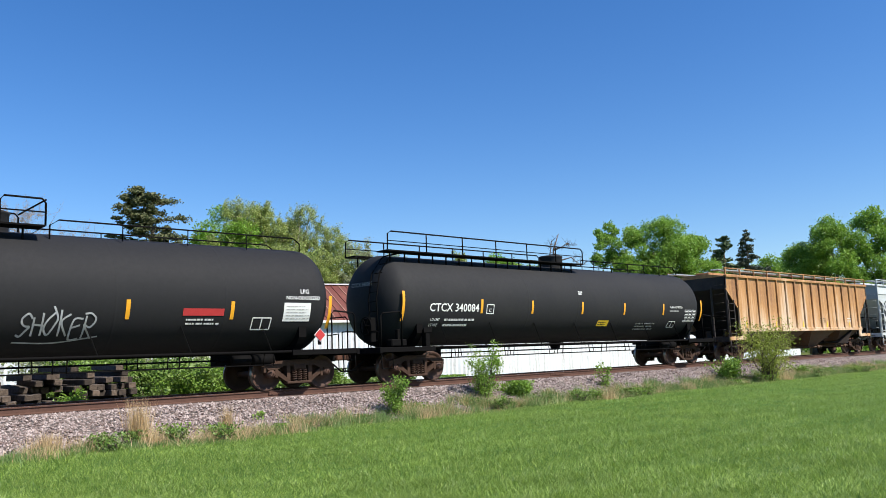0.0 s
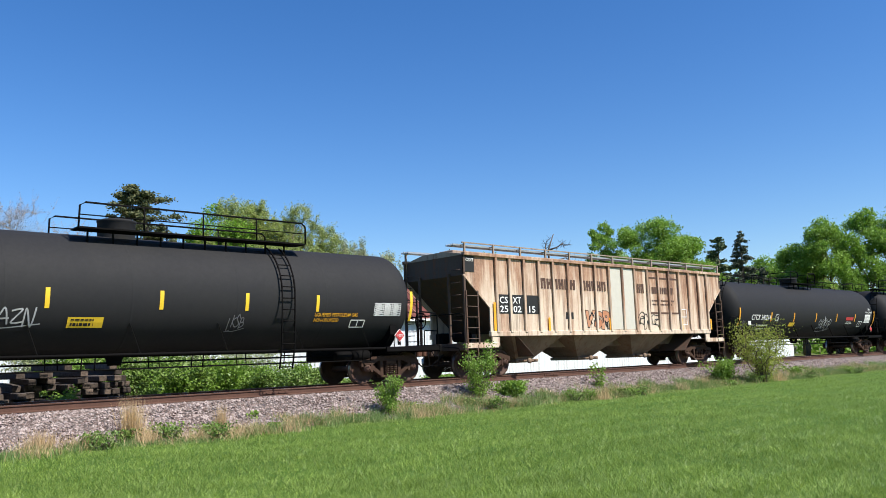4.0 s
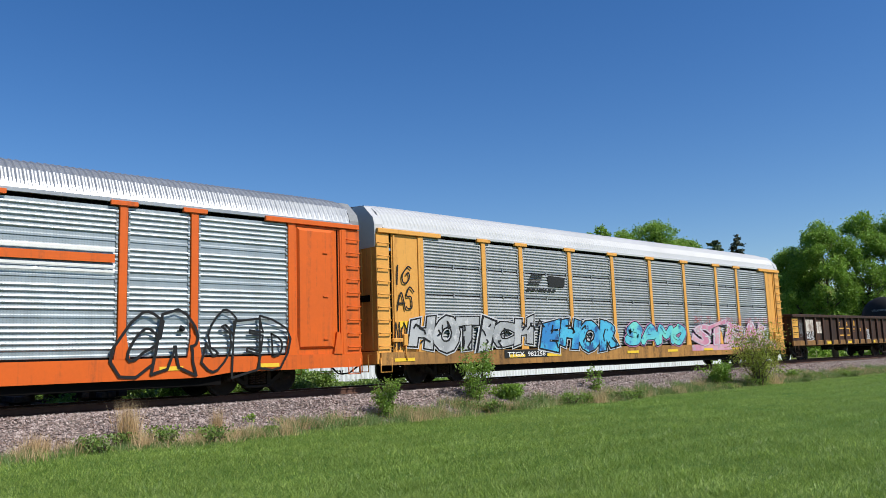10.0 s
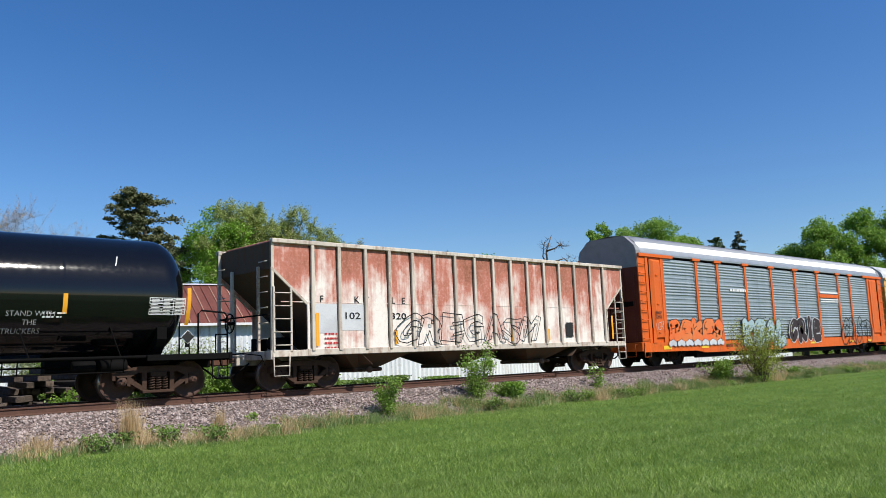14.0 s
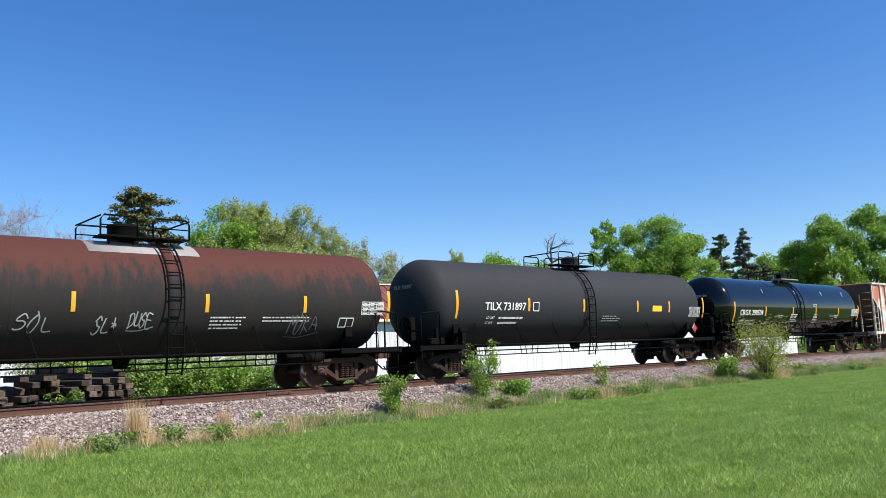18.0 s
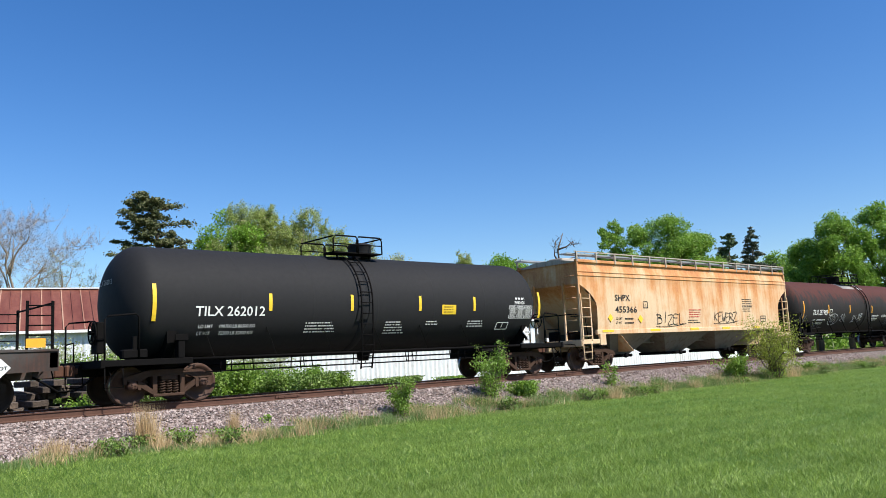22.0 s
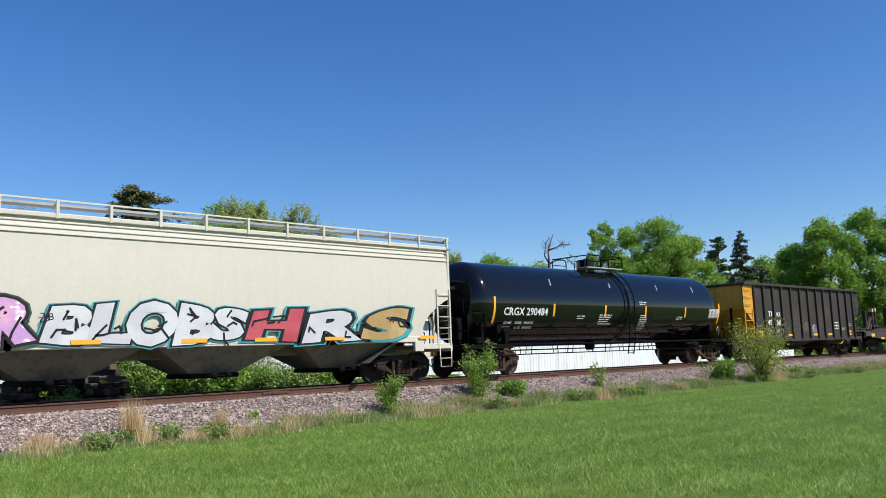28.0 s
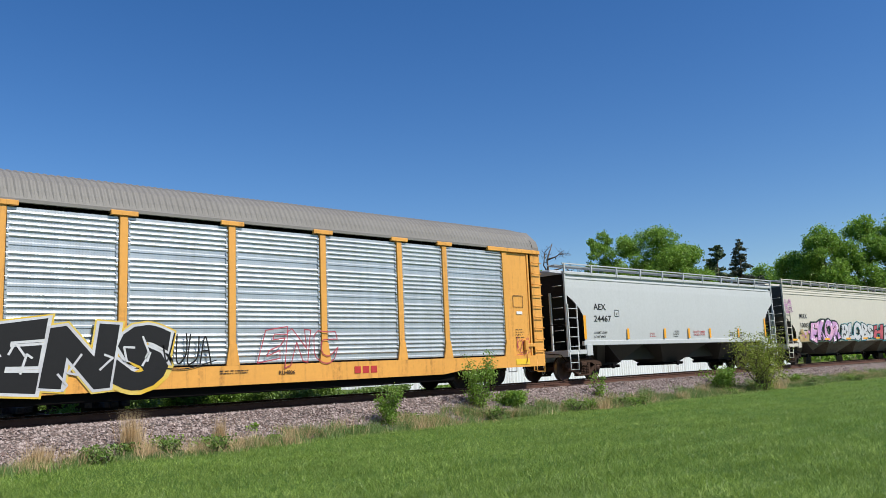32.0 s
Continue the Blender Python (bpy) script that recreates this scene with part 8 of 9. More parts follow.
def stake_flat(left, right, tl, tr, stakes, far_stakes, label):
    car = rail_car("stake_flat_car", left, right, label, "flat car")
    m = (left + right) / 2
    tl, tr, L, R = tl - m, tr - m, left - m, right - m
    sh = Shape().box(tl + 1.1, tr - 0.3, -HALF + 0.10, HALF - 0.10, 1.26, 1.32)
    sh.box(tl + 0.2, tr - 0.2, -0.3, 0.3, 0.72, 1.1, 0.02)
    part("deck", sh, FLATP, car)
    for s in (-1, 1):
        row = stakes if s < 0 else far_stakes
        sh = Shape().prism([(tl + 1.1, 0.92), (tl + 2.6, 0.88), (tl + 4.2, 0.62), (tr - 4.2, 0.62), (tr - 2.6, 0.86), (tr, 0.90), (tr, 1.36), (tl + 1.1, 1.36)], *sorted((s * HALF, s * (HALF - 0.05))))
        sh.box(tl + 1.1, tr, *sorted((s * (HALF + 0.03), s * (HALF - 0.15))), 1.32, 1.38, 0.01)
        part("side_sill", sh, FLATP, car, "worn riveted side sill")
        sh = Shape().box(tl + 2.6, tr - 1.6, *sorted((s * (HALF - 0.35), s * (HALF - 0.55))), 1.32, 1.56, 0.015)
        sh.box(tl + 2.6, tr - 1.6, *sorted((s * (HALF - 0.28), s * (HALF - 0.62))), 1.55, 1.59, 0.01)
        part("rack_rail", sh, FLATP, car)
        sh = Shape().box(tl, tl + 1.1, *sorted((s * HALF, s * (HALF - 0.2))), 1.0, 1.3, 0.02)
        part("end_wing", sh, FLATP, car)
        for i, (x, top, pale) in enumerate(row):
            x -= m
            sh = Shape().box(x - 0.10, x + 0.10, *sorted((s * (HALF - 0.30), s * (HALF - 0.52))), 1.58, top, 0.015)
            st = part("stake", sh, TIMBER, car, "upright dark timber stake")
            sh = Shape().box(x - 0.16, x + 0.16, *sorted((s * (HALF - 0.24), s * (HALF - 0.60))), 1.56, 1.70, 0.015)
            part("stake_pocket", sh, FLATP, st)
            if pale:
                sh = Shape().box(x - 0.104, x + 0.104, *sorted((s * (HALF - 0.296), s * (HALF - 0.524))), top - 0.2, top + 0.004)
                part("worn_top", sh, PALEWOOD, st)
        if s < 0:
            part("cross_beam", Shape().beam((stakes[-2][0] - m, s * (HALF - 0.42), 2.32), (stakes[-1][0] - m, s * (HALF - 0.42), 2.32), 0.16, 0.14), TIMBER, car)
        for x, q in ((stakes[0][0] - m, -1), (stakes[1][0] - m, -1), (stakes[-1][0] - m, 1)) if s < 0 else ():
            sh = Shape().beam((x, s * (HALF - 0.42), 2.3), (x + q * 0.95, s * (HALF - 0.42), 1.4), 0.12, 0.14)
            part("brace", sh, FLATP, car)
    for s, e in ((-1, tl), (1, tr)):
        sh = Shape().box(*sorted((e - s * 0.2, e)), -HALF, HALF, 0.95, 1.32, 0.02)
        sh.box(*sorted((e - s * 1.5, e + s * 0.3)), -0.18, 0.18, 0.72, 1.02, 0.02)
        part("end_sill", sh, FLATP, car)
        coupler(car, L if s < 0 else R, s)
    # bulkhead frame and end ladder cage on the right
    sh = Shape()
    for y in (-1.1, -0.4, 0.4, 1.1):
        sh.box(tr - 1.95, tr - 1.7, y - 0.14, y + 0.14, 1.36, 2.42, 0.02)
    part("bulkhead", sh, FLATP, car, "steel end bulkhead posts")
    for y in (-1.42, 1.42):
        rung_ladder(car, tr - 0.62, tr - 0.1, y, 1.36, 2.45, 5, GEAR)
    sh = Shape().tube([(tr - 0.1, -1.42, 2.4), (tr - 0.1, 1.42, 2.4)], 0.022, 6)
    part("end_rail", sh, GEAR, car)
    sh = Shape().lathe("x", [(-0.6, 0.0), (-0.6, 0.22), (0.5, 0.22), (0.5, 0.0)], 12, (-0.7, 0.60))
    sh.box(1.8, 2.6, -0.9, -0.5, 0.45, 0.7, 0.03).tube([(tl + 3, -0.5, 0.62), (tr - 3, -0.5, 0.62)], 0.025, 6)
    part("brake_gear", sh, GEAR, car)
    trucks(car, (L + 2.6, R - 2.6), "dark")
    return car, m, flat_side(-HALF)


# ---- the train, from its front (at large x) to its tail ----
def common_hopper_marks(car, m, side, x, z, lines, ink, size=0.26):
    for i, t in enumerate(lines):
        lettering(car, t, x - m, z - i * size * 1.75, size, ink, side, name="reporting_mark")


def hopper_stripes(car, m, xs, z0, z1, mat, side, tall=(), w=0.055):
    for i, x in enumerate(xs):
        patch(car, "reflective_stripe", x - m - w, x - m + w, z0, z1 + (0.5 if i in tall else 0.0), mat, side, 0.012)


RUNS = plain("dark_rust_and_rib_shade", (0.075, 0.040, 0.028), 0.8, vary=0.6, scale=5)

# grey hopper at the head
car, m, sd = smooth_hopper(53.3, 71.6, 54.1, 70.8, "grey covered hopper car with a sprayed end", LIGHTG, UNDERG, [(57.2, 1.6), (62.4, 1.9), (67.7, 1.6)])
graffiti(car, "SOK", 54.8 - m, 58.5 - m, 1.7, 3.0, FAIR["silver"], FAIR["black"], sd)

# tan ribbed hopper
ribs = [36.3 + i * 1.02 for i in range(15)]
# black end paint, which also stands in for the shadow on the slope sheet
car, m, sd = ribbed_hopper(34.45, 53.3, 35.25, 52.2, ribs, "orange-tan rust-streaked ribbed covered hopper car", ORANGETAN, ORANGETAN, UNDER, [(38.3, 1.5), (42.2, 1.7), (46.0, 1.7), (49.6, 1.4)], z_top=4.0, end_mat=COALP, runs=RUNS)
hopper_stripes(car, m, (37.0, 40.1, 43.2, 46.2, 49.3), 1.55, 1.85, STRIPEY, flat_side(-1.53))
bars(car, 45.3 - m, 2.0, 0.8, 3, INK, flat_side(-1.53), seed=5)
bars(car, 49.0 - m, 2.0, 0.8, 3, WHITE, flat_side(-1.53), seed=6)

# tank car with long top rail, grey stencils
car, m, sd = tank_car(14.35, 34.4, 15.15, 33.35, 1.47, 2.58, DUSTY, "dusty black tank car with a long top railing", (15.71, 19.11, 21.66, 24.51, 27.21, 30.01, 33.05), 2.36,
                      dome=24.5, walkway="long", plat=(15.4, 25.1), mark=("CTCX 340084", 16.77, 2.18, 0.26, 2.2))
outline_box(car, 19.35 - m, 19.68 - m, 2.12, 2.42, WHITE, sd, cells=(1, 1))
lettering(car, "C", 19.45 - m, 2.17, 0.12, WHITE, sd)
patch(car, "decal", 25.6 - m, 26.3 - m, 1.68, 1.90, STRIPEY, sd, 0.012, "yellow notice")
bars(car, 25.66 - m, 1.80, 0.6, 2, INK, sd, 0.04, 0.08, 3, 0.018)
lettering(car, "NON-ODORIZED", 30.5 - m, 2.42, 0.09, WHITE, sd)
bars(car, 30.5 - m, 2.27, 0.9, 1, GREYST, sd, 0.08, seed=4)
data_panel(car, 31.7 - m, 32.6 - m, 1.85, 2.35, sd, 4)
bars(car, 28.2 - m, 1.75, 1.6, 3, GREYST, sd, 0.07, 0.11, 9)
outline_box(car, 30.6 - m, 31.1 - m, 1.62, 1.86, WHITE, sd, cells=(2, 1))
bars(car, 24.3 - m, 2.95, 0.25, 2, WHITE, sd, 0.06, 0.08, 2)

# tank car with a sprayed tag
car, m, sd = tank_car(-5.65, 14.35, -4.95, 13.35, 1.49, 2.52, BLACK, "black tank car for petroleum gas with a sprayed tag", (-4.29, -0.95, 1.69, 4.47, 7.28, 9.98, 12.99), 2.14,
                      dome=4.55, walkway="low", plat=(2.4, 5.5), mark=("CTCX 340214", -3.08, 1.98, 0.27, 2.05))
outline_box(car, -0.45 - m, -0.15 - m, 1.95, 2.25, WHITE, sd)
lettering(car, "C", -0.36 - m, 2.0, 0.12, WHITE, sd)
scribble(car, 4.9 - m, 6.6 - m, 1.45, 2.05, FAIR["silver"], sd, 11, 0.042, 5, "white sprayed tag", "SHOKER")
scribble(car, -4.0 - m, -3.6 - m, 1.55, 1.95, FAIR["grey"], sd, 12, 0.02, 4)
scribble(car, -3.2 - m, -2.4 - m, 1.45, 1.70, FAIR["grey"], sd, 13, 0.02, 4)
lettering(car, "LPG", 12.0 - m, 2.62, 0.12, WHITE, sd)
lettering(car, "NON-ODORIZED", 11.55 - m, 2.45, 0.10, WHITE, sd)
patch(car, "test_plate", 11.5 - m, 12.35 - m, 1.86, 2.36, WHITE, sd, 0.012, "white test date plate", n=3)
bars(car, 11.58 - m, 2.25, 0.75, 5, GREYST, sd, 0.03, 0.08, 8, 0.02)
patch(car, "notice", 8.65 - m, 9.75 - m, 2.0, 2.18, REDST, sd, 0.012, "faded red notice")
bars(car, 8.75 - m, 1.88, 0.95, 2, WHITE, sd, 0.06, 0.10, 4)
outline_box(car, 10.6 - m, 11.15 - m, 1.65, 1.95, WHITE, sd, cells=(2, 1))
placard(car, 12.75 - m, 1.48, -1.30, 0.17, REDST, GEAR)
patch(car, "decal", 1.25 - m, 1.9 - m, 1.66, 1.86, STRIPEY, sd, 0.012, "torn yellow notice")
patch(car, "white_plate", -3.62 - m, -3.36 - m, 1.72, 1.92, WHITE, flat_side(-1.5), 0.012)

# ribbed hopper, patched lettering
ribs = [-21.47, -20.79, -20.04, -19.24, -18.43, -17.57, -16.74, -15.89, -14.98, -14.08, -13.22, -12.28, -11.49, -10.66, -9.85, -9.04, -8.23, -7.5]
# end frames and slope sheets are a darker brown than the sides
car, m, sd = ribbed_hopper(-23.65, -5.65, -23.0, -6.2, ribs, "rust-stained tan ribbed covered hopper car with patched lettering", TANP, TANP, paint("grimy_tan_bottom", (0.25, 0.18, 0.125), 0.75, rust=0.3, grime=0.6, spec=0.12), [(-19.2, 1.55), (-15.6, 1.75), (-11.9, 1.75)], roof_mat=paint("grimy_tan_roof_paint", (0.34, 0.27, 0.21), 0.7, rust=0.3, grime=0.5, grime_colour=(0.12, 0.08, 0.06)), end_mat=paint("dark_brown_end", (0.09, 0.06, 0.045), 0.75, rust=0.3, grime=0.5), runs=RUNS)
sp = flat_side(-1.53)
for x0, x1, t0, t1 in ((-21.40, -20.85, "CS", "25"), (-20.72, -20.1, "XT", "02"), (-19.97, -19.3, "", "15")):
    patch(car, "number_patch", x0 - m, x1 - m, 2.12, 2.78, INK, sp, 0.01, "black patch behind the car number")
    if t0:
        lettering(car, t0, x0 - m + 0.07, 2.48, 0.23, WHITE, sp, width=0.42, lift=0.022)
    lettering(car, t1, x0 - m + 0.07, 2.17, 0.23, WHITE, sp, width=0.42, lift=0.022)
# old company lettering, worn to plain blocks
for a_, b_, n_ in ((-19.11, -17.06, 6), (-16.73, -15.13, 5), (-13.27, -12.49, 3)):
    for i in range(n_):
        w_ = (b_ - a_) / n_
        x_ = a_ + i * w_ - m
        sh = Shape()
        for u0, u1, v0, v1 in ((0.0, 0.30, 0.0, 1.0), (0.50, 0.80, 0.0, 1.0), (0.28, 0.52, 0.40, 0.66) if i % 2 else (0.28, 0.52, 0.74, 1.0)):
            sh.box(x_ + u0 * w_, x_ + u1 * w_, -1.546, -1.54, 3.05 + v0 * 0.38, 3.05 + v1 * 0.38)
        part("faded_block", sh, FAIR["fade"], car, "worn brown lettering block")
patch(car, "fresh_paint", -14.92 - m, -13.28 - m, 1.55, 4.02, CREAM, sp, 0.009, "two panels repainted pale grey")
outline_box(car, -12.12 - m, -9.93 - m, 2.23, 3.72, FAIR["fade"], sp, 0.07, 0.012)
bars(car, -11.95 - m, 3.05, 2.0, 1, FAIR["fade"], sp, 0.28, seed=9)
bars(car, -11.95 - m, 2.72, 2.0, 2, FAIR["fade"], sp, 0.09, 0.16, 10)
graffiti(car, "VSP", -16.55 - m, -15.05 - m, 1.62, 2.25, FAIR["salmon"], FAIR["black"], sp, fat=0.05, rim=0.03, label="salmon letters outlined in black")
hollow(car, "GNG", -13.15 - m, -11.55 - m, 1.62, 2.2, FAIR["black"], sp, 0.03, 0.08, 0.15, "thin outline letters")
hopper_stripes(car, m, (-21.6, -18.75, -15.05, -9.75, -7.3), 1.52, 2.0, STRIPE, flat_side(-1.56), (0,))
patch(car, "data_plate", -17.75 - m, -17.3 - m, 1.95, 2.2, INK, sp, 0.01)
outline_box(car, -9.75 - m, -9.3 - m, 1.75, 2.4, WHITE, sp, cells=(1, 2))
patch(car, "end_plate", -22.98 - m, -22.5 - m, 3.5, 4.05, INK, flat_side(-1.54), 0.008, "black plate with the car mark")
lettering(car, "CSXT", -22.95 - m + 0.05, 3.85, 0.11, WHITE, flat_side(-1.54), name="end_mark")

# tank car with yellow stencils
car, m, sd = tank_car(-43.75, -23.65, -43.0, -24.85, 1.47, 2.54, DUSTY, "dusty black tank car with yellow stencilled marks", (-42.5, -39.04, -35.83, -33.21, -30.89, -28.68, -25.23), 2.34, STRIPEY,
                      dome=-33.8, walkway="wide", plat=(-35.1, -28.86), ladder_x=-29.7, mark=("UTLX 958167", -41.66, 2.0, 0.26, 2.05), mark_mat=YELST, tint="rusty")
lettering(car, "THE TANK CAR PEOPLE", -41.66 - m, 1.86, 0.075, YELST, sd)
outline_box(car, -38.85 - m, -38.55 - m, 1.98, 2.28, YELST, sd)
lettering(car, "C", -38.76 - m, 2.03, 0.12, YELST, sd)
patch(car, "decal", -35.35 - m, -34.55 - m, 1.68, 1.92, STRIPEY, sd, 0.012, "yellow emergency notice", n=2)
bars(car, -35.28 - m, 1.84, 0.66, 1, INK, sd, 0.05, seed=3, lift=0.02)
bars(car, -35.28 - m, 1.72, 0.66, 1, INK, sd, 0.09, seed=4, lift=0.02)
scribble(car, -37.4 - m, -36.0 - m, 1.72, 2.12, FAIR["silver"], sd, 21, 0.035, 6, "white sprayed tag")
scribble(car, -31.4 - m, -30.9 - m, 1.62, 1.95, FAIR["grey"], sd, 22, 0.025, 4)
lettering(car, "LIQUEFIED PETROLEUM GAS", -28.75 - m, 1.98, 0.10, YELST, sd, width=1.5)
lettering(car, "NON-ODORIZED", -28.75 - m, 1.83, 0.10, YELST, sd, width=0.85)
data_panel(car, -26.65 - m, -25.65 - m, 2.02, 2.38, sd, 6)
outline_box(car, -27.45 - m, -26.95 - m, 1.68, 1.88, WHITE, sd, cells=(2, 1))
placard(car, -25.6 - m, 1.42, -1.30, 0.18, REDST, GEAR, "1075")

# brown gondola
ribs = [-59.04, -57.64, -56.57, -55.49, -54.49, -53.44, -52.40, -51.40, -50.38, -49.35, -48.32, -47.32, -45.91]
car, m, sd = gondola(-61.15, -43.75, -60.5, -44.43, ribs, "flaking brown ribbed gondola car with rust and old yellow paint")
for x0, x1, z0, z1 in ((-60.4, -59.7, 1.2, 2.28), (-44.9, -44.5, 1.2, 2.28)):
    patch(car, "yellow_corner", x0 - m, x1 - m, z0, z1, WORNYEL, sd, 0.008, "worn yellow corner paint")
for x0, x1, z0, z1 in ((-58.85, -57.75, 1.55, 2.2), (-57.4, -56.7, 1.45, 2.1)):
    patch(car, "worn_paint", x0 - m, x1 - m, z0, z1, SCOUR, sd, 0.008, "scoured white paint")
scribble(car, -58.85 - m, -57.75 - m, 1.1, 1.55, FAIR["white"], sd, 31, 0.05, 6)
scribble(car, -59.6 - m, -59.15 - m, 1.35, 2.1, FAIR["grey"], sd, 33, 0.03, 6)
scribble(car, -50.25 - m, -49.6 - m, 1.05, 1.75, FAIR["white"], sd, 32, 0.05, 6)
for t, x in (("r", -54.2), ("a", -53.1), ("il", -52.0), ("g", -52.1), ("o", -51.1), ("n", -50.1)):
    z = 1.9 if t in "rail" else 1.55
    lettering(car, t, x - m, z, 0.30, WORNYEL, sd, bold=0.03)
outline_box(car, -54.25 - m, -52.65 - m, 1.32, 1.72, WORNYEL, sd, 0.07)
for x in (-55.9, -52.9, -49.1, -46.5):
    patch(car, "reflective_stripe", x - m - 0.28, x - m + 0.28, 0.84, 0.98, STRIPEY, flat_side(-1.55), 0.01)

# auto racks
NS_POSTS = [-86.8, -83.95, -82.05, -79.28, -76.53, -73.82, -71.1, -68.25, -66.25, -63.1]
car, m, sd, ps = auto_rack(-88.95, -61.15, -88.6, -61.6, NS_POSTS, "yellow auto rack car with grey panels, white roof and graffiti", RACKY, PANELG, ROOFW, RACKY, 3, {"gaps": True, "cap_mat": ROOFW, "sill_mat": paint("sooty_yellow_sill", (0.42, 0.21, 0.055), 0.65, rust=0.4, rust_colour=(0.02, 0.018, 0.016), grime=0.7, grime_colour=(0.025, 0.02, 0.018)), "roof_label": "white corrugated roof"})
sp, sg = flat_side(-1.54), flat_side(-1.595)
sh = Shape()
for i in range(5):
    z = 3.62 - i * 0.085
    sh.add([(-81.75 - m + 0.05 * (4 - i), -1.545, z), (-80.85 - m - 0.05 * i, -1.545, z), (-80.9 - m - 0.05 * i, -1.545, z + 0.05), (-81.72 - m + 0.05 * (4 - i), -1.545, z + 0.05)], [(0, 1, 2, 3)])
sh.add([(-80.55 - m, -1.545, 3.25), (-79.65 - m, -1.545, 3.25), (-79.6 - m, -1.545, 3.62), (-80.6 - m, -1.545, 3.66)], [(0, 1, 2, 3)])
part("railway_emblem", sh, INK, car, "black railway emblem")
bars(car, -81.8 - m, 3.06, 2.15, 1, INK, sp, 0.10, seed=3)
patch(car, "number_patch", -83.15 - m, -80.8 - m, 0.70, 0.98, INK, flat_side(-1.585), 0.006, "black patch behind the car number")
lettering(car, "TTGX  982258", -83.0 - m, 0.75, 0.16, WHITE, flat_side(-1.585), width=2.0, lift=0.014)
graffiti(car, "HOTICH", -87.4 - m, -81.6 - m, 1.08, 2.02, FAIR["silver"], FAIR["black"], sg, fat=0.075, halo=FAIR["white"], wild=1.6, label="silver block letters with black outline")
graffiti(car, "EHOR", -81.2 - m, -76.6 - m, 1.0, 2.02, FAIR["blue"], FAIR["black"], sg, fat=0.075, wild=1.8, halo=FAIR["white"], label="blue block letters")
bubble(car, "SAMO", -75.95 - m, -71.35 - m, 0.98, 1.9, FAIR["cyan"], FAIR["black"], sg, 0.035, FAIR["lilac"], seed=6, fat=0.34, label="turquoise block letters")
patch(car, "sill_spray", -70.9 - m, -62.6 - m, 0.72, 0.99, FAIR["pink"], flat_side(-1.585), 0.004, "pink spray over the side sill")
graffiti(car, "STEAL", -70.7 - m, -63.3 - m, 1.0, 1.95, FAIR["pink"], FAIR["white"], sg, fat=0.03, rim=0.028, wild=1.6, halo=FAIR["lilac"], label="pink block letters edged in white")
for i in range(9):
    scribble(car, -70.6 + i * 0.95 - m, -69.9 + i * 0.95 - m, 1.95, 2.25, FAIR["red"], sg, 300 + i, 0.02, 3, "thin red tag")
scribble(car, -88.1 - m, -87.2 - m, 3.0, 3.7, FAIR["black"], flat_side(-1.55), 41, 0.05, 2, "black sprayed tag", "IG")
scribble(car, -87.9 - m, -87.1 - m, 2.2, 2.95, FAIR["black"], flat_side(-1.55), 45, 0.05, 2, "black sprayed tag", "AS")
scribble(car, -88.0 - m, -87.2 - m, 1.1, 1.9, FAIR["black"], flat_side(-1.55), 42, 0.04, 3)
patch(car, "yellow_plate", -87.75 - m, -87.3 - m, 1.75, 1.95, STRIPEY, flat_side(-1.53), 0.01)
for x in (-87.6, -82.9 + 0.4, -80.5, -75.5, -72.5, -69.5, -66.9, -63.3):
    patch(car, "reflective_stripe", x - m - 0.4, x - m + 0.4, 0.72, 0.82, STRIPEY, flat_side(-1.588), 0.008)

BN_POSTS = [-115.05, -112.2, -110.27, -107.55, -104.75, -101.95, -99.1, -96.2, -94.4, -91.55]
# the end cap's dull grey carries the shade on that end in its colour
car, m, sd, ps = auto_rack(-117.3, -88.95, -116.87, -89.2, BN_POSTS, "orange auto rack car with blue-grey panels and graffiti", RACKO, PANELO, ROOFS, plain("dark_end_door", (0.15, 0.032, 0.018), 0.6), 3, {"ribs": 5, "cap_mat": plain("shaded_grey_cap", (0.24, 0.25, 0.26), 0.6, vary=0.4, scale=3), "roof_label": "bare metal corrugated roof", "pressed_bay": True})
lettering(car, "BNSF", -115.84 - m, 2.2, 0.14, INK, flat_side(-1.6))
lettering(car, "22956", -115.88 - m, 2.02, 0.14, INK, flat_side(-1.6))
scribble(car, -115.95 - m, -115.3 - m, 1.5, 1.9, FAIR["white"], flat_side(-1.602), 77, 0.012, 3, "thin white sprayed tag")
lettering(car, "BNSF  301970", -110.1 - m, 0.70, 0.17, INK, flat_side(-1.585), width=1.75)
bubble(car, "BEKES", -114.9 - m, -110.3 - m, 0.95, 1.98, FAIR["orange"], FAIR["black"], sg, 0.03, None, "orange bubble letters outlined in black", 3, 0.38)
for i in range(7):
    sh = Shape()
    for k, (w, dz) in enumerate(((0.26, 0.0), (0.23, 0.0))):
        blob_line(sh, [(-114.9 + i * 0.68 - m, 0.92 + dz), (-114.7 + i * 0.68 - m, 0.99 + dz), (-114.5 + i * 0.68 - m, 0.92 + dz)], w, flat_side(-1.612), 0.006 + 0.005 * k, k)
    part("graffiti_cloud", sh, [FAIR["black"], FAIR["white"]], car, "white cloud shape under the letters")
bubble(car, "KEAL", -108.4 - m, -103.75 - m, 0.6, 2.08, FAIR["pale"], FAIR["black"], sg, 0.045, None, "pale blue bubble letters outlined in black", 4, 0.44)
bubble(car, "CRIE", -103.3 - m, -99.4 - m, 0.78, 2.1, plain("dark_red_spray", (0.035, 0.022, 0.024), 0.6), FAIR["white"], sg, 0.045, None, "dark letters with white outline", 5, 0.43)
hollow(car, "CR", -96.4 - m, -94.25 - m, 0.6, 2.0, FAIR["black"], sg, 0.07, 0.08, 0.1, "black outline letters")
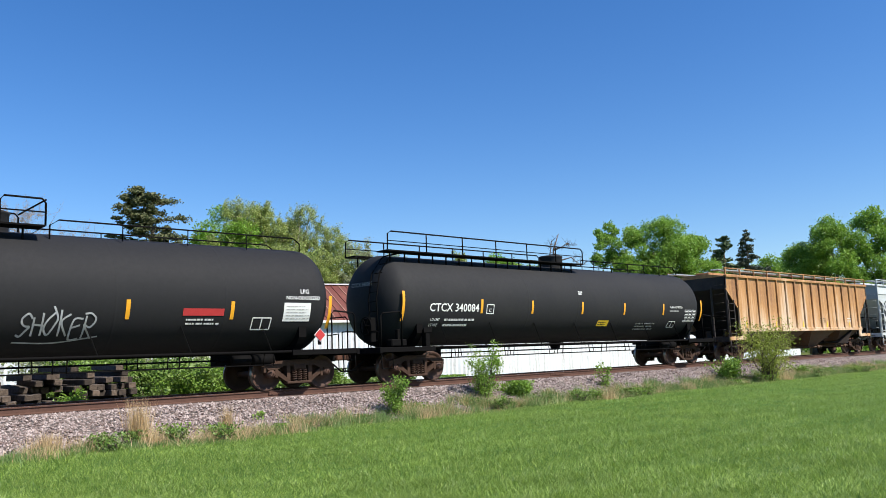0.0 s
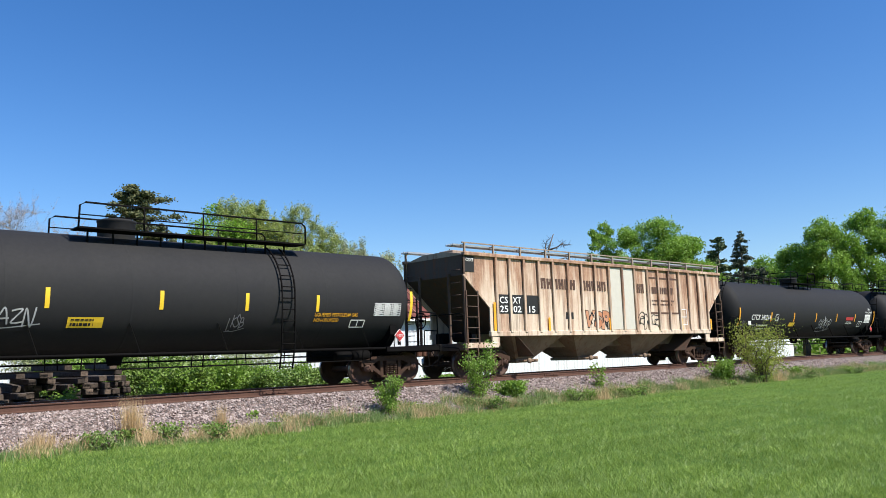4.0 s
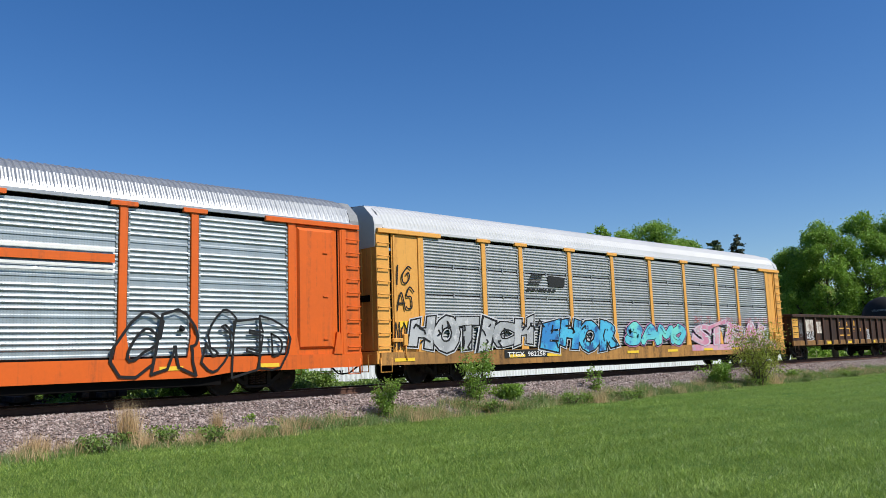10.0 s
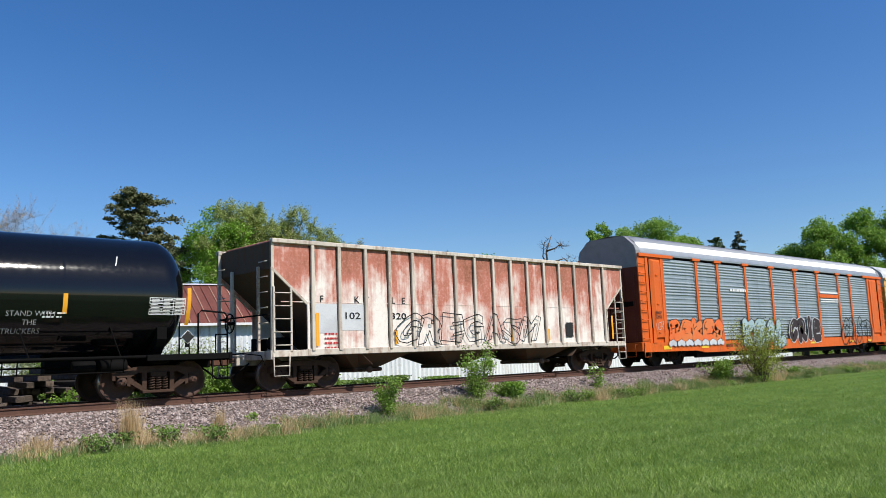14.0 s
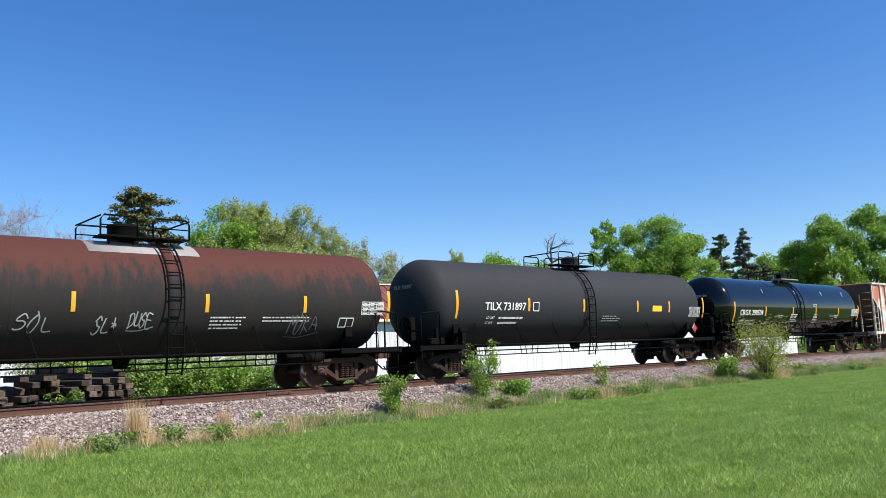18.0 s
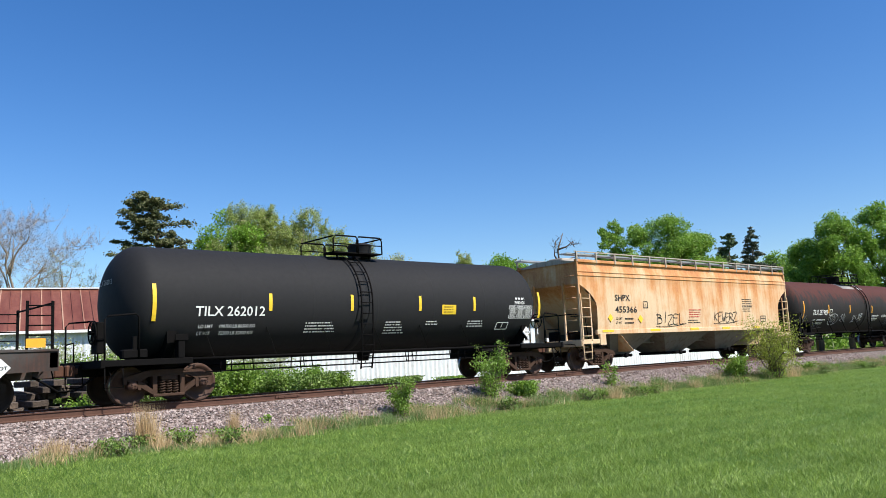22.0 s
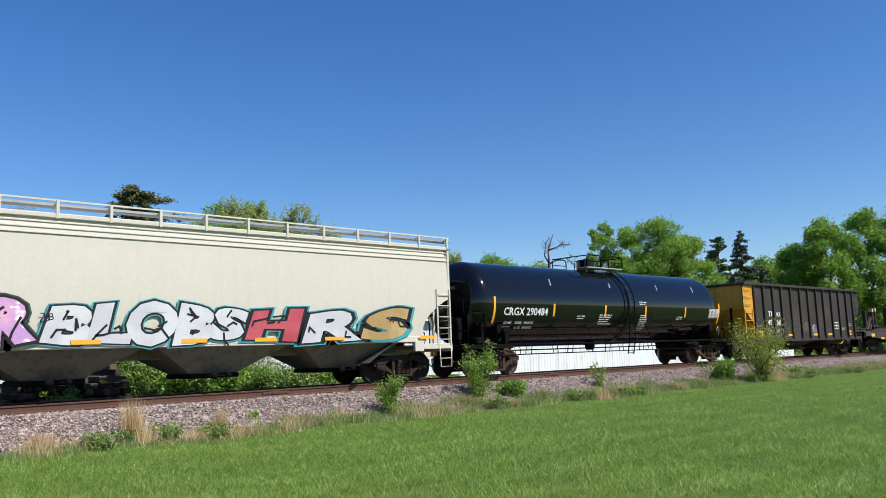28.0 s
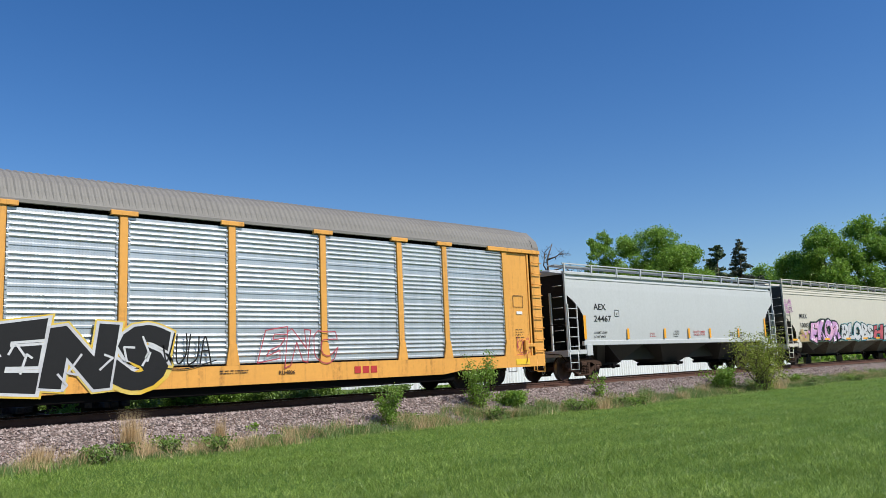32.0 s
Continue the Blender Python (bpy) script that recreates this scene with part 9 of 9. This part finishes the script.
hollow(car, "SED", -94.15 - m, -91.75 - m, 0.7, 2.05, FAIR["black"], sg, 0.06, 0.08, 0.1, "black outline letters")
for z0, z1, mt in ((3.52, 3.60, WHITE), (3.26, 3.46, RACKO), (3.14, 3.20, WHITE), (3.02, 3.07, WHITE)):
    patch(car, "railway_emblem", -98.9 - m, -96.4 - m, z0, z1, mt, sp, 0.03, "white and orange stripes of the railway emblem")
bars(car, -109.2 - m, 3.35, 2.2, 1, WHITE, sp, 0.12, seed=44)
patch(car, "yellow_plate", -115.4 - m, -114.8 - m, 0.70, 0.86, STRIPEY, flat_side(-1.585), 0.008)
for x in (-112.0, -106.0, -100.5, -95.0, -92.3):
    patch(car, "reflective_stripe", x - m - 0.3, x - m + 0.3, 0.70, 0.80, STRIPEY, flat_side(-1.588), 0.008)

# red and white ribbed hopper
ribs = [-132.99, -132.08, -131.13, -130.22, -129.29, -128.38, -127.46, -126.55, -125.66, -124.77, -123.91, -122.99, -122.12, -121.21, -120.24, -119.40]
car, m, sd = ribbed_hopper(-135.05, -117.3, -134.3, -118.1, ribs, "white ribbed covered hopper car rusted red, with a sprayed outline", KYLE, paint("pale_rusted_rib", (0.60, 0.54, 0.46), 0.65, rust=0.35, rust_colour=(0.22, 0.09, 0.05), grime=0.6, grime_colour=(0.22, 0.16, 0.12)), UNDER, [(-130.5, 1.5), (-126.6, 1.7), (-122.6, 1.5)],
                           z_sill=1.06, z_top=4.08, cut=(3.34, 2.36, 1.15), zp=1.08, roof=False, seam=2.42, runs=RUNS)
part("roof", Shape().box(-134.1 - m, -118.3 - m, -1.4, 1.4, 4.06, 4.16, 0.03), KYLE, car)
sp, sr = flat_side(-1.53), flat_side(-1.612)
for t, x in (("F", -132.75), ("K", -131.55), ("Y", -131.2 + 0.03), ("L", -130.15), ("E", -129.75)):
    lettering(car, t, x - m, 2.42, 0.2, INK, sp)
for t, x in (("102", -131.95), ("320", -130.95 + 0.75)):
    lettering(car, t, x - m, 1.95, 0.2, INK, sp, width=0.62)
patch(car, "number_patch", -132.0 - m, -131.2 - m, 1.62, 2.38, FAIR["white"], sp, 0.006, "white patch behind the car number")
patch(car, "number_patch", -132.9 - m, -132.15 - m, 1.55, 2.38, FAIR["white"], sp, 0.006, "white patch")
hollow(car, "GREGASM", -130.0 - m, -123.5 - m, 1.18, 2.05, FAIR["black"], sr, 0.03, 0.06, 0.1, "hollow black outline letters")
hopper_stripes(car, m, (-132.85, -130.0, -127.45, -124.8, -122.85, -120.2 + 0.0, -118.95), 1.2, 1.62, STRIPE, flat_side(-1.56), (0, 6))
patch(car, "data_plate", -121.85 - m, -121.45 - m, 1.32, 1.85, INK, flat_side(-1.56), 0.012)
bars(car, -132.6 - m, 1.5, 0.5, 4, REDST, sp, 0.08, 0.13, 12)

# glossy black tank cars, two of a kind
for (lf, rt, tl, tr, bx, dm, lx, tx, txt, pf) in (
        (-153.4, -135.05, -152.6, -136.35, (-151.63, -148.46, -145.38, -142.55, -139.54, -136.6), -143.4, -144.46, -151.1, "CRGX 290504", (-145.25, -143.05)),
        (-277.1, -258.55, -276.4, -259.95, (-275.36, -272.19, -269.04, -266.24, -263.14, -260.2), -268.25, -267.41, -274.9, "CRGX 290484", (-269.3, -266.9))):
    car, m, sd = tank_car(lf, rt, tl, tr, 1.49, 2.55, GLOSSY, "glossy black tank car with white stencilled marks", bx, 2.28, dome=dm, ladder_x=lx, mark=(txt, tx, 2.08, 0.27, 2.35, "206000    93400 KG", "  80000    36300 KG"), rib=lx, plat=pf, plat_mat=GREYST)
    for x, w, r_ in ((tl + 5.6, 0.5, 2), (tl + 7.0, 0.9, 5), (tl + 9.8, 0.6, 8), (tl + 12.6, 0.5, 2), (tl + 9.7, 0.5, 2)):
        bars(car, x - m, 2.1 if r_ > 3 else (2.65 if x < tl + 9.75 and r_ == 2 and x > tl + 9 else 2.05), w, r_, WHITE, sd, 0.05, 0.085, int(w * 31))
    # white ticks paint the sun's glints off the weld seams
    for x in (tl + 4.2, tl + 7.9, tl + 11.3, tl + 14.2):
        patch(car, "scuff", x - m, x - m + 0.025, 3.2, 3.45, WHITE, sd, 0.012, "", 2, 0.35)
    data_panel(car, rt - m - 2.55, rt - m - 1.65, 2.05, 2.45, sd, 6)
    placard(car, rt - m - 1.5, 1.5, -1.30, 0.16, INK, GEAR)
    if txt.endswith("504"):
        for k, (t_, dx) in enumerate((("STAND WITH", 0.0), ("THE", 0.35), ("TRUCKERS", -0.05))):
            lettering(car, t_, -140.75 + dx - m, 2.0 - k * 0.19, 0.12, FAIR["silver"], sd, bold=-0.008, name="chalk_writing")

# slate tank car
car, m, sd = tank_car(-171.95, -153.4, -171.0, -154.3, 1.47, 2.54, SLATE, "slate grey tank car with white stencilled marks", (-169.9, -166.38, -163.43 + 0.2, -159.68, -157.32, -154.52), 2.42, dome=-162.1, ladder_x=-162.85, plat=(-163.9, -161.7), mark=("TILX 731897", -168.6, 2.22, 0.27, 2.05), rib=-162.85, tint="dark")
outline_box(car, -166.15 - m, -165.85 - m, 2.2, 2.5, WHITE, sd)
patch(car, "decal", -158.6 - m, -157.9 - m, 2.22, 2.46, STRIPEY, sd, 0.012, "yellow emergency notice")
data_panel(car, -155.7 - m, -154.8 - m, 2.0, 2.42, sd, 5)
bars(car, -162.0 - m, 2.0, 1.2, 3, GREYST, sd, 0.05, 0.09, 21)
placard(car, -155.1 - m, 1.5, -1.30, 0.18, REDST, GEAR)

# tank car with a rusted brown top
car, m, sd = tank_car(-189.5, -171.95, -188.85, -172.5, 1.46, 2.5, BROWNTOP, "black tank car with a rusted brown top and tags", (-187.83, -184.76, -181.87, -178.62, -175.71, -172.75), 2.33, dome=-180.25, ladder_x=-179.48, plat=(-181.1, -178.85), mark=("TILX 251983", -186.75, 2.02, 0.28, 1.85), rib=-179.48)
sh = Shape().lathe("x", [(-181.4 - m, 1.463), (-181.4 - m, 1.464), (-178.6 - m, 1.464), (-178.6 - m, 1.463)], 20, (0, 2.5), arc=(math.radians(52), math.radians(133)))
part("primer_patch", sh, plain("grey_primer", (0.30, 0.28, 0.27), 0.7, vary=0.4), car, "pale grey primer round the fittings")
outline_box(car, -184.6 - m, -184.3 - m, 2.0, 2.3, WHITE, sd)
lettering(car, "C", -184.5 - m, 2.05, 0.12, WHITE, sd)
for i, (x0, x1, z0, z1) in enumerate(((-184.5, -183.4, 1.55, 2.0), (-183.1, -182.2, 1.65, 2.05), (-181.4, -180.8, 1.6, 2.0), (-180.6, -180.0, 1.7, 2.1), (-176.2, -175.2, 1.5, 2.05), (-186.5, -184.9, 1.32, 1.6), (-188.3, -187.5, 1.5, 2.1))):
    scribble(car, x0 - m, x1 - m, z0, z1, FAIR["silver"] if i < 4 else FAIR["grey"], sd, 60 + i, 0.03, 4 + i % 3, "thin sprayed tag", ("SOL", "SOL", "SL*", "DUSE", "MOKA", "SAMEL", "SOX")[i])
sh = Shape()
ribbon(sh, [(-183.95 - m + 0.62 * math.cos(a), 1.77 + 0.30 * math.sin(a)) for a in (2 * math.pi * i / 28 for i in range(29))], 0.035, sd)
part("graffiti", sh, FAIR["silver"], car, "sprayed ring")
data_panel(car, -173.75 - m, -172.95 - m, 2.05, 2.42, sd, 5)
bars(car, -178.5 - m, 1.95, 1.0, 4, WHITE, sd, 0.05, 0.09, 22)
bars(car, -177.0 - m, 1.95, 1.5, 2, WHITE, sd, 0.05, 0.09, 23)
outline_box(car, -174.5 - m, -174.0 - m, 1.7, 1.95, WHITE, sd, cells=(2, 1))

# rust-washed cream hopper
car, m, sd = smooth_hopper(-207.45, -189.5, -206.8, -189.95, "cream covered hopper car washed with orange rust", SHPX, UNDERG, [(-203.3, 1.7), (-199.3, 2.0), (-195.2, 2.0)], bands=(3.57, 3.72), roof_mat=paint("dusty_pale_roof_paint", (0.42, 0.37, 0.31), 0.65, rust=0.15, grime=0.4, grime_colour=(0.3, 0.18, 0.1)))
lettering(car, "SHPX", -204.6 - m, 2.62, 0.25, INK, sd, width=1.0, name="reporting_mark")
lettering(car, "455366", -204.62 - m, 2.16, 0.25, INK, sd, width=1.45, name="reporting_mark")
for i, t in enumerate(("LD LMT", "LT WT")):
    lettering(car, t, -204.6 - m, 1.88 - i * 0.16, 0.09, INK, sd)
    bars(car, -204.0 - m, 1.88 - i * 0.16, 0.7, 1, INK, sd, 0.08, seed=i + 60)
outline_box(car, -202.7 - m, -202.4 - m, 2.35, 2.6, INK, sd)
lettering(car, "C", -202.6 - m, 2.40, 0.11, INK, sd)
scribble(car, -201.9 - m, -199.7 - m, 1.62, 2.15, FAIR["black"], sd, 71, 0.03, 5, "thin black tag", "BIZEL")
scribble(car, -197.3 - m, -195.2 - m, 1.70, 2.2, FAIR["black"], sd, 72, 0.03, 6, "thin black tag", "KEWERZ")
for x, z, mt, r_ in ((-199.3, 2.25, REDST, 4), (-194.6, 2.75, INK, 4), (-194.6, 2.4, INK, 3), (-199.4, 1.8, INK, 2)):
    bars(car, x - m, z, 1.0, r_, mt, sd, 0.05, 0.10, int(z * 10))
for x, z in ((-204.95, 1.95), (-202.95, 1.9)):
    sh = Shape().prism([(x - m, z - 0.16), (x - m + 0.16, z), (x - m, z + 0.16), (x - m - 0.16, z)], -1.56, -1.545)
    part("placard", sh, STRIPEY, car, "yellow diamond placard")
outline_box(car, -192.9 - m, -192.4 - m, 1.72, 1.98, INK, sd, cells=(2, 2))
for x in (-205.2, -202.0, -199.0, -196.3, -193.5):
    patch(car, "reflective_stripe", x - m - 0.35, x - m + 0.35, 1.40, 1.49, STRIPEY, flat_side(-1.57), 0.01)

# newer black tank car
car, m, sd = tank_car(-224.55, -207.45, -223.6, -208.7, 1.46, 2.52, BLACK, "matt black tank car with white stencilled marks", (-222.91, -219.75, -217.09, -214.51, -212.17, -208.96), 2.46, STRIPEY, dome=-215.7, ladder_x=-216.63, plat=(-217.3, -215.5), mark=("TILX 262012", -221.86, 2.1, 0.25, 1.95, "190700 LB 86500 KG", " 72300 LB 32800 KG"), rib=-216.63)
patch(car, "decal", -213.6 - m, -213.0 - m, 2.12, 2.42, STRIPEY, sd, 0.012, "yellow emergency notice", n=2)
bars(car, -213.52 - m, 2.34, 0.5, 3, INK, sd, 0.035, 0.08, 3, 0.02)
bars(car, -210.2 - m, 2.62, 0.5, 1, WHITE, sd, 0.09, seed=5)
lettering(car, "PHENOL", -210.25 - m, 2.46, 0.10, WHITE, sd)
data_panel(car, -210.5 - m, -209.35 - m, 1.98, 2.40, sd, 6)
for x, w, r_ in ((-218.6, 1.1, 4), (-215.8, 0.8, 5), (-214.2, 0.5, 2), (-212.4, 0.8, 3)):
    bars(car, x - m, 1.88, w, r_, WHITE, sd, 0.045, 0.08, int(-x))
outline_box(car, -211.0 - m, -210.45 - m, 1.62, 1.84, WHITE, sd, cells=(2, 1))
placard(car, -209.55 - m, 1.5, -1.30, 0.17, WHITE, GEAR, "2312", INK)

# flat car with timber stakes
stakes = [(-240.38, 2.74, True), (-239.9, 2.78, True), (-237.78, 2.82, False), (-235.45, 2.84, False), (-231.4, 2.81, False), (-228.95, 2.78, False), (-228.14, 2.77, True)]
far_stakes = [(-237.65, 2.77, False), (-235.2, 2.8, False), (-231.2, 2.82, False)]
car, m, sd = stake_flat(-243.0, -224.55, -242.9, -225.1, stakes, far_stakes, "worn dark flat car with upright timber stakes")
lettering(car, "CSXT  604232", -239.15 - m, 0.95, 0.20, WHITE, sd, width=2.4, name="reporting_mark")
bars(car, -239.3 - m, 0.84, 1.4, 1, WHITE, sd, 0.05, seed=3)
for x in (-241.55, -239.97, -236.98, -233.72, -230.14, -227.24):
    patch(car, "reflective_stripe", x - m - 0.26, x - m + 0.26, 0.98 if x < -241 else 0.80, 1.16 if x < -241 else 0.92, STRIPE, sd, 0.01)
outline_box(car, -229.3 - m, -228.75 - m, 0.92, 1.20, WHITE, sd, cells=(2, 1))
bars(car, -228.5 - m, 0.90, 1.2, 1, WHITE, sd, 0.06, seed=8)
sh = Shape().prism([(-226.26 - m, 0.80), (-226.06 - m, 1.0), (-226.26 - m, 1.2), (-226.46 - m, 1.0)], -1.575, -1.56)
part("placard", sh, WHITE, car, "white diamond placard")
lettering(car, "HOT", -226.39 - m, 0.96, 0.08, INK, flat_side(-1.575), width=0.26)
patch(car, "reflective_stripe", -225.75 - m, -225.35 - m, 1.42, 1.62, STRIPE, flat_side(-1.45), 0.01)

# coal hopper
ribs = [-256.79, -255.79, -254.76, -253.80, -252.68, -251.58, -250.57, -249.52, -248.58, -247.48, -246.42, -245.36, -244.39]
car, m, sd = coal_hopper(-258.55, -243.0, -257.83, -243.4, ribs, "brown-black ribbed coal hopper car with a yellow end")
for t, x, z in (("TI", -255.36, 2.15), ("MX", -254.42, 2.12), ("40", -255.42, 1.72), ("047", -254.44, 1.70)):
    lettering(car, t, x - m, z, 0.26, WHITE, sd, width=0.44 if len(t) < 3 else 0.5, name="reporting_mark")
for x in (-256.3, -252.95, -249.8, -247.9, -245.1):
    for k in range(2 if x in (-256.3, -245.1) else 1):
        patch(car, "reflective_stripe", x - m - 0.26, x - m + 0.26, 1.12 + 0.16 * k, 1.24 + 0.16 * k, STRIPEY if x < -254 else STRIPE, sd, 0.01)
outline_box(car, -247.25 - m, -246.65 - m, 1.5, 1.85, WHITE, sd, cells=(2, 2))
scribble(car, -251.5 - m, -250.7 - m, 1.4, 1.85, FAIR["grey"], sd, 81, 0.03, 4)
scribble(car, -250.45 - m, -249.7 - m, 1.25, 1.75, FAIR["silver"], sd, 82, 0.035, 4, "white sprayed tag")
for x, z in ((-255.4, 1.42), (-254.6, 1.42), (-246.2, 1.5), (-245.2, 1.75)):
    bars(car, x - m, z, 0.5, 2, WHITE, sd, 0.05, 0.1, int(-x))

# cream hopper with large pieces of graffiti
# end slope sheets are cream too; the dark grey puts their shade into the colour
car, m, sd = smooth_hopper(-297.45, -277.1, -296.8, -277.5, "clean cream covered hopper car with large graffiti", CREAM, UNDERG, [(-293.3, 1.9), (-289.3, 2.0), (-285.3, 2.0), (-281.3, 1.9)], z_sill=1.30, z_top=4.2, cut=(2.60, 1.54, 1.2), bands=(3.80, 3.93, 4.06), posts=16, tint="dark", end_mat=plain("shaded_grey_end", (0.07, 0.068, 0.062), 0.6, vary=0.4))
lettering(car, "MULX", -295.1 - m, 2.5, 0.25, INK, sd, width=0.95, name="reporting_mark")
lettering(car, "10003", -295.1 - m, 2.0, 0.25, INK, sd, width=1.05, name="reporting_mark")
for i, t in enumerate(("LD LMT", "LT WT")):
    lettering(car, t, -295.15 - m, 1.82 - i * 0.16, 0.09, INK, sd)
    bars(car, -294.6 - m, 1.82 - i * 0.16, 0.5, 1, INK, sd, 0.08, seed=i + 60)
graffiti(car, "EKOR", -294.0 - m, -290.05 - m, 1.24, 2.34, FAIR["orchid"], FAIR["black"], flat_side(-1.60), fat=0.075, rim=0.05, wild=1.2, halo=FAIR["pine"], label="spotted pink and lilac block letters edged in black and green")
graffiti(car, "BLOBS", -289.8 - m, -284.9 - m, 1.28, 2.2, FAIR["white"], FAIR["black"], flat_side(-1.60), fat=0.06, rim=0.035, halo=FAIR["teal"], label="white block letters edged in black and teal")
graffiti(car, "H", -284.8 - m, -283.2 - m, 1.3, 2.15, FAIR["red"], FAIR["black"], flat_side(-1.60), halo=FAIR["teal"], label="red letter")
graffiti(car, "R", -283.1 - m, -281.3 - m, 1.3, 2.15, FAIR["white"], FAIR["black"], flat_side(-1.60), halo=FAIR["teal"], label="white letter")
graffiti(car, "S", -281.1 - m, -279.4 - m, 1.35, 2.2, FAIR["gold"], FAIR["black"], flat_side(-1.60), fat=0.06, halo=FAIR["teal"], label="gold letter")
patch(car, "white_sill_paint", -289.8 - m, -281.4 - m, 1.26, 1.375, FAIR["white"], flat_side(-1.575), 0.006, "white paint along the sill")
scribble(car, -296.75 - m, -295.9 - m, 3.18, 3.5, FAIR["lilac"], sd, 91, 0.045, 5, "purple sprayed tag", "ELAN")
scribble(car, -296.7 - m, -295.85 - m, 2.82, 3.12, FAIR["lilac"], sd, 92, 0.045, 5, "purple sprayed tag", "BLEX")
patch(car, "spray_cloud", -295.35 - m, -293.75 - m, 1.24, 1.62, FAIR["gold"], flat_side(-1.6), 0.003, "ochre spray behind the letters")
for i in range(14):
    rr = random.Random(i)
    x, z = rr.uniform(-295.3, -293.9), rr.uniform(1.3, 1.85)
    patch(car, "spray_spot", x - m - 0.12, x - m + 0.12, z - 0.07, z + 0.07, FAIR["gold"] if i % 3 else FAIR["lilac"], flat_side(-1.6), 0.004 + i * 0.0006)
for x in (-296.0, -291.9, -288.9, -286.3, -284.3, -282.1, -278.6):
    patch(car, "reflective_stripe", x - m - 0.33, x - m + 0.33, 1.30, 1.40, STRIPE, flat_side(-1.625), 0.004)
for z in (3.6,):
    scribble(car, -289.9 - m, -289.6 - m, 1.8, 2.0, FAIR["black"], flat_side(-1.6), 92, 0.02, 3)

# light grey hopper
# near-black end material paints the shadow that lies on the slope sheets
car, m, sd = smooth_hopper(-315.6, -297.45, -314.95, -298.05, "light grey covered hopper car, clean", LIGHTG, plain("black_hopper_bottom", (0.045, 0.043, 0.040), 0.6), [(-311.4, 1.7), (-306.6, 2.1), (-301.8, 1.7)], z_sill=1.40, z_top=4.05, cut=(3.24, 2.2, 1.05), bands=(3.85,), posts=10, sill_low=0.68, end_mat=plain("shaded_black_end", (0.016, 0.016, 0.017), 0.6, spec=0.12))
lettering(car, "AEX", -313.27 - m, 2.68, 0.24, INK, sd, width=0.78, name="reporting_mark")
lettering(car, "24467", -313.3 - m, 2.22, 0.24, INK, sd, width=1.12, name="reporting_mark")
for i, (t, n_) in enumerate((("LD LMT", "221600"), ("LT WT", "64400"))):
    lettering(car, t + " " + n_, -313.3 - m, 1.75 - i * 0.16, 0.09, INK, sd)
outline_box(car, -311.92 - m, -311.63 - m, 2.43, 2.68, INK, sd, 0.018)
lettering(car, "C", -311.83 - m, 2.48, 0.10, INK, sd)
hopper_stripes(car, m, (-313.9, -311.09, -308.39, -306.45, -304.63, -301.97, -299.2), 1.53, 1.95, STRIPE, flat_side(-1.56), (0, 6), 0.075)
lettering(car, "DO NOT HAMMER", -306.03 - m, 1.76, 0.09, REDST, sd, width=0.98)
lettering(car, "ON SIDE OF CAR", -306.03 - m, 1.64, 0.09, REDST, sd, width=0.98)
lettering(car, "CAUTION", -307.6 - m, 1.8, 0.06, INK, sd)
for x, mt in ((-309.5, REDST), (-307.68, INK), (-302.74, INK), (-301.77, INK), (-299.8, INK)):
    bars(car, x - m, 1.74, 0.5, 3, mt, sd, 0.035, 0.07, int(-x))

# tail: yellow auto rack
TT_POSTS = [-343.9 + 1.8, -339.7, -336.9, -334.1, -331.45, -328.62, -325.78, -322.95, -321.05, -318.2]
car, m, sd, ps = auto_rack(-344.3, -315.6, -343.95, -316.3, TT_POSTS, "yellow auto rack car with bright metal panels and graffiti", RACKY, PANELB, ROOFG, RACKY, 3, {"ribs": 5, "roof_label": "grey corrugated roof"})
graffiti(car, "ENS", -334.5 - m, -330.35 - m, 0.62, 2.05, FAIR["black"], FAIR["white"], sg, fat=0.07, rim=0.035, halo=FAIR["yellow"], label="black block letters edged in white and yellow")
scribble(car, -330.6 - m, -329.2 - m, 1.05, 1.9, FAIR["black"], sg, 95, 0.04, 4)
hollow(car, "ENC", -327.9 - m, -325.4 - m, 1.05, 1.95, FAIR["red"], sg, 0.03, 0.05, 0.2, "thin red outline letters")
scribble(car, -317.8 - m, -317.1 - m, 1.1, 1.6, FAIR["red"], flat_side(-1.54), 97, 0.025, 4)
sh = Shape()
for x in (-324.8, -324.5, -324.2):
    sh.box(x - m, x - m + 0.22, -1.592, -1.582, 0.66, 0.86)
part("owner_emblem", sh, REDST, car, "dark red owner's emblem")
lettering(car, "RLH806", -327.3 - m, 0.72, 0.11, INK, flat_side(-1.585))
bars(car, -329.0 - m, 0.86, 0.9, 2, INK, flat_side(-1.585), 0.03, 0.06, 5)
outline_box(car, -318.0 - m + 0.15, -317.35 - m, 2.7, 3.1, INK, flat_side(-1.53), 0.02)
patch(car, "white_plate", -317.7 - m, -317.4 - m, 2.45, 2.55, WHITE, flat_side(-1.53), 0.01)
patch(car, "yellow_plate", -317.9 - m, -317.2 - m, 0.70, 0.9, STRIPEY, flat_side(-1.585), 0.008)
bars(car, -317.8 - m, 1.9, 0.45, 4, INK, flat_side(-1.53), 0.035, 0.09, 9)


# ---- what moves: every car rolls along the track, every wheelset turns ----
def run_at(t):
    i = min(int(t), len(RUN) - 2)
    (t0, a), (t1, b) = RUN[i], RUN[i + 1]
    return a + (b - a) * (t - t0) / (t1 - t0)


def motions():
    for car, x in CARS:
        walk(car, [(t, pose(x + s, 0, 0)) for t, s in RUN])
    steps = [i / 30 for i in range(0, 32 * 30 + 1)]
    for w in WHEELS:
        x, y, z = w.location
        walk(w, [(t, pose(x, y, z, 0, math.degrees(run_at(t) / WHEEL_R) % 360, 0)) for t in steps])


motions()
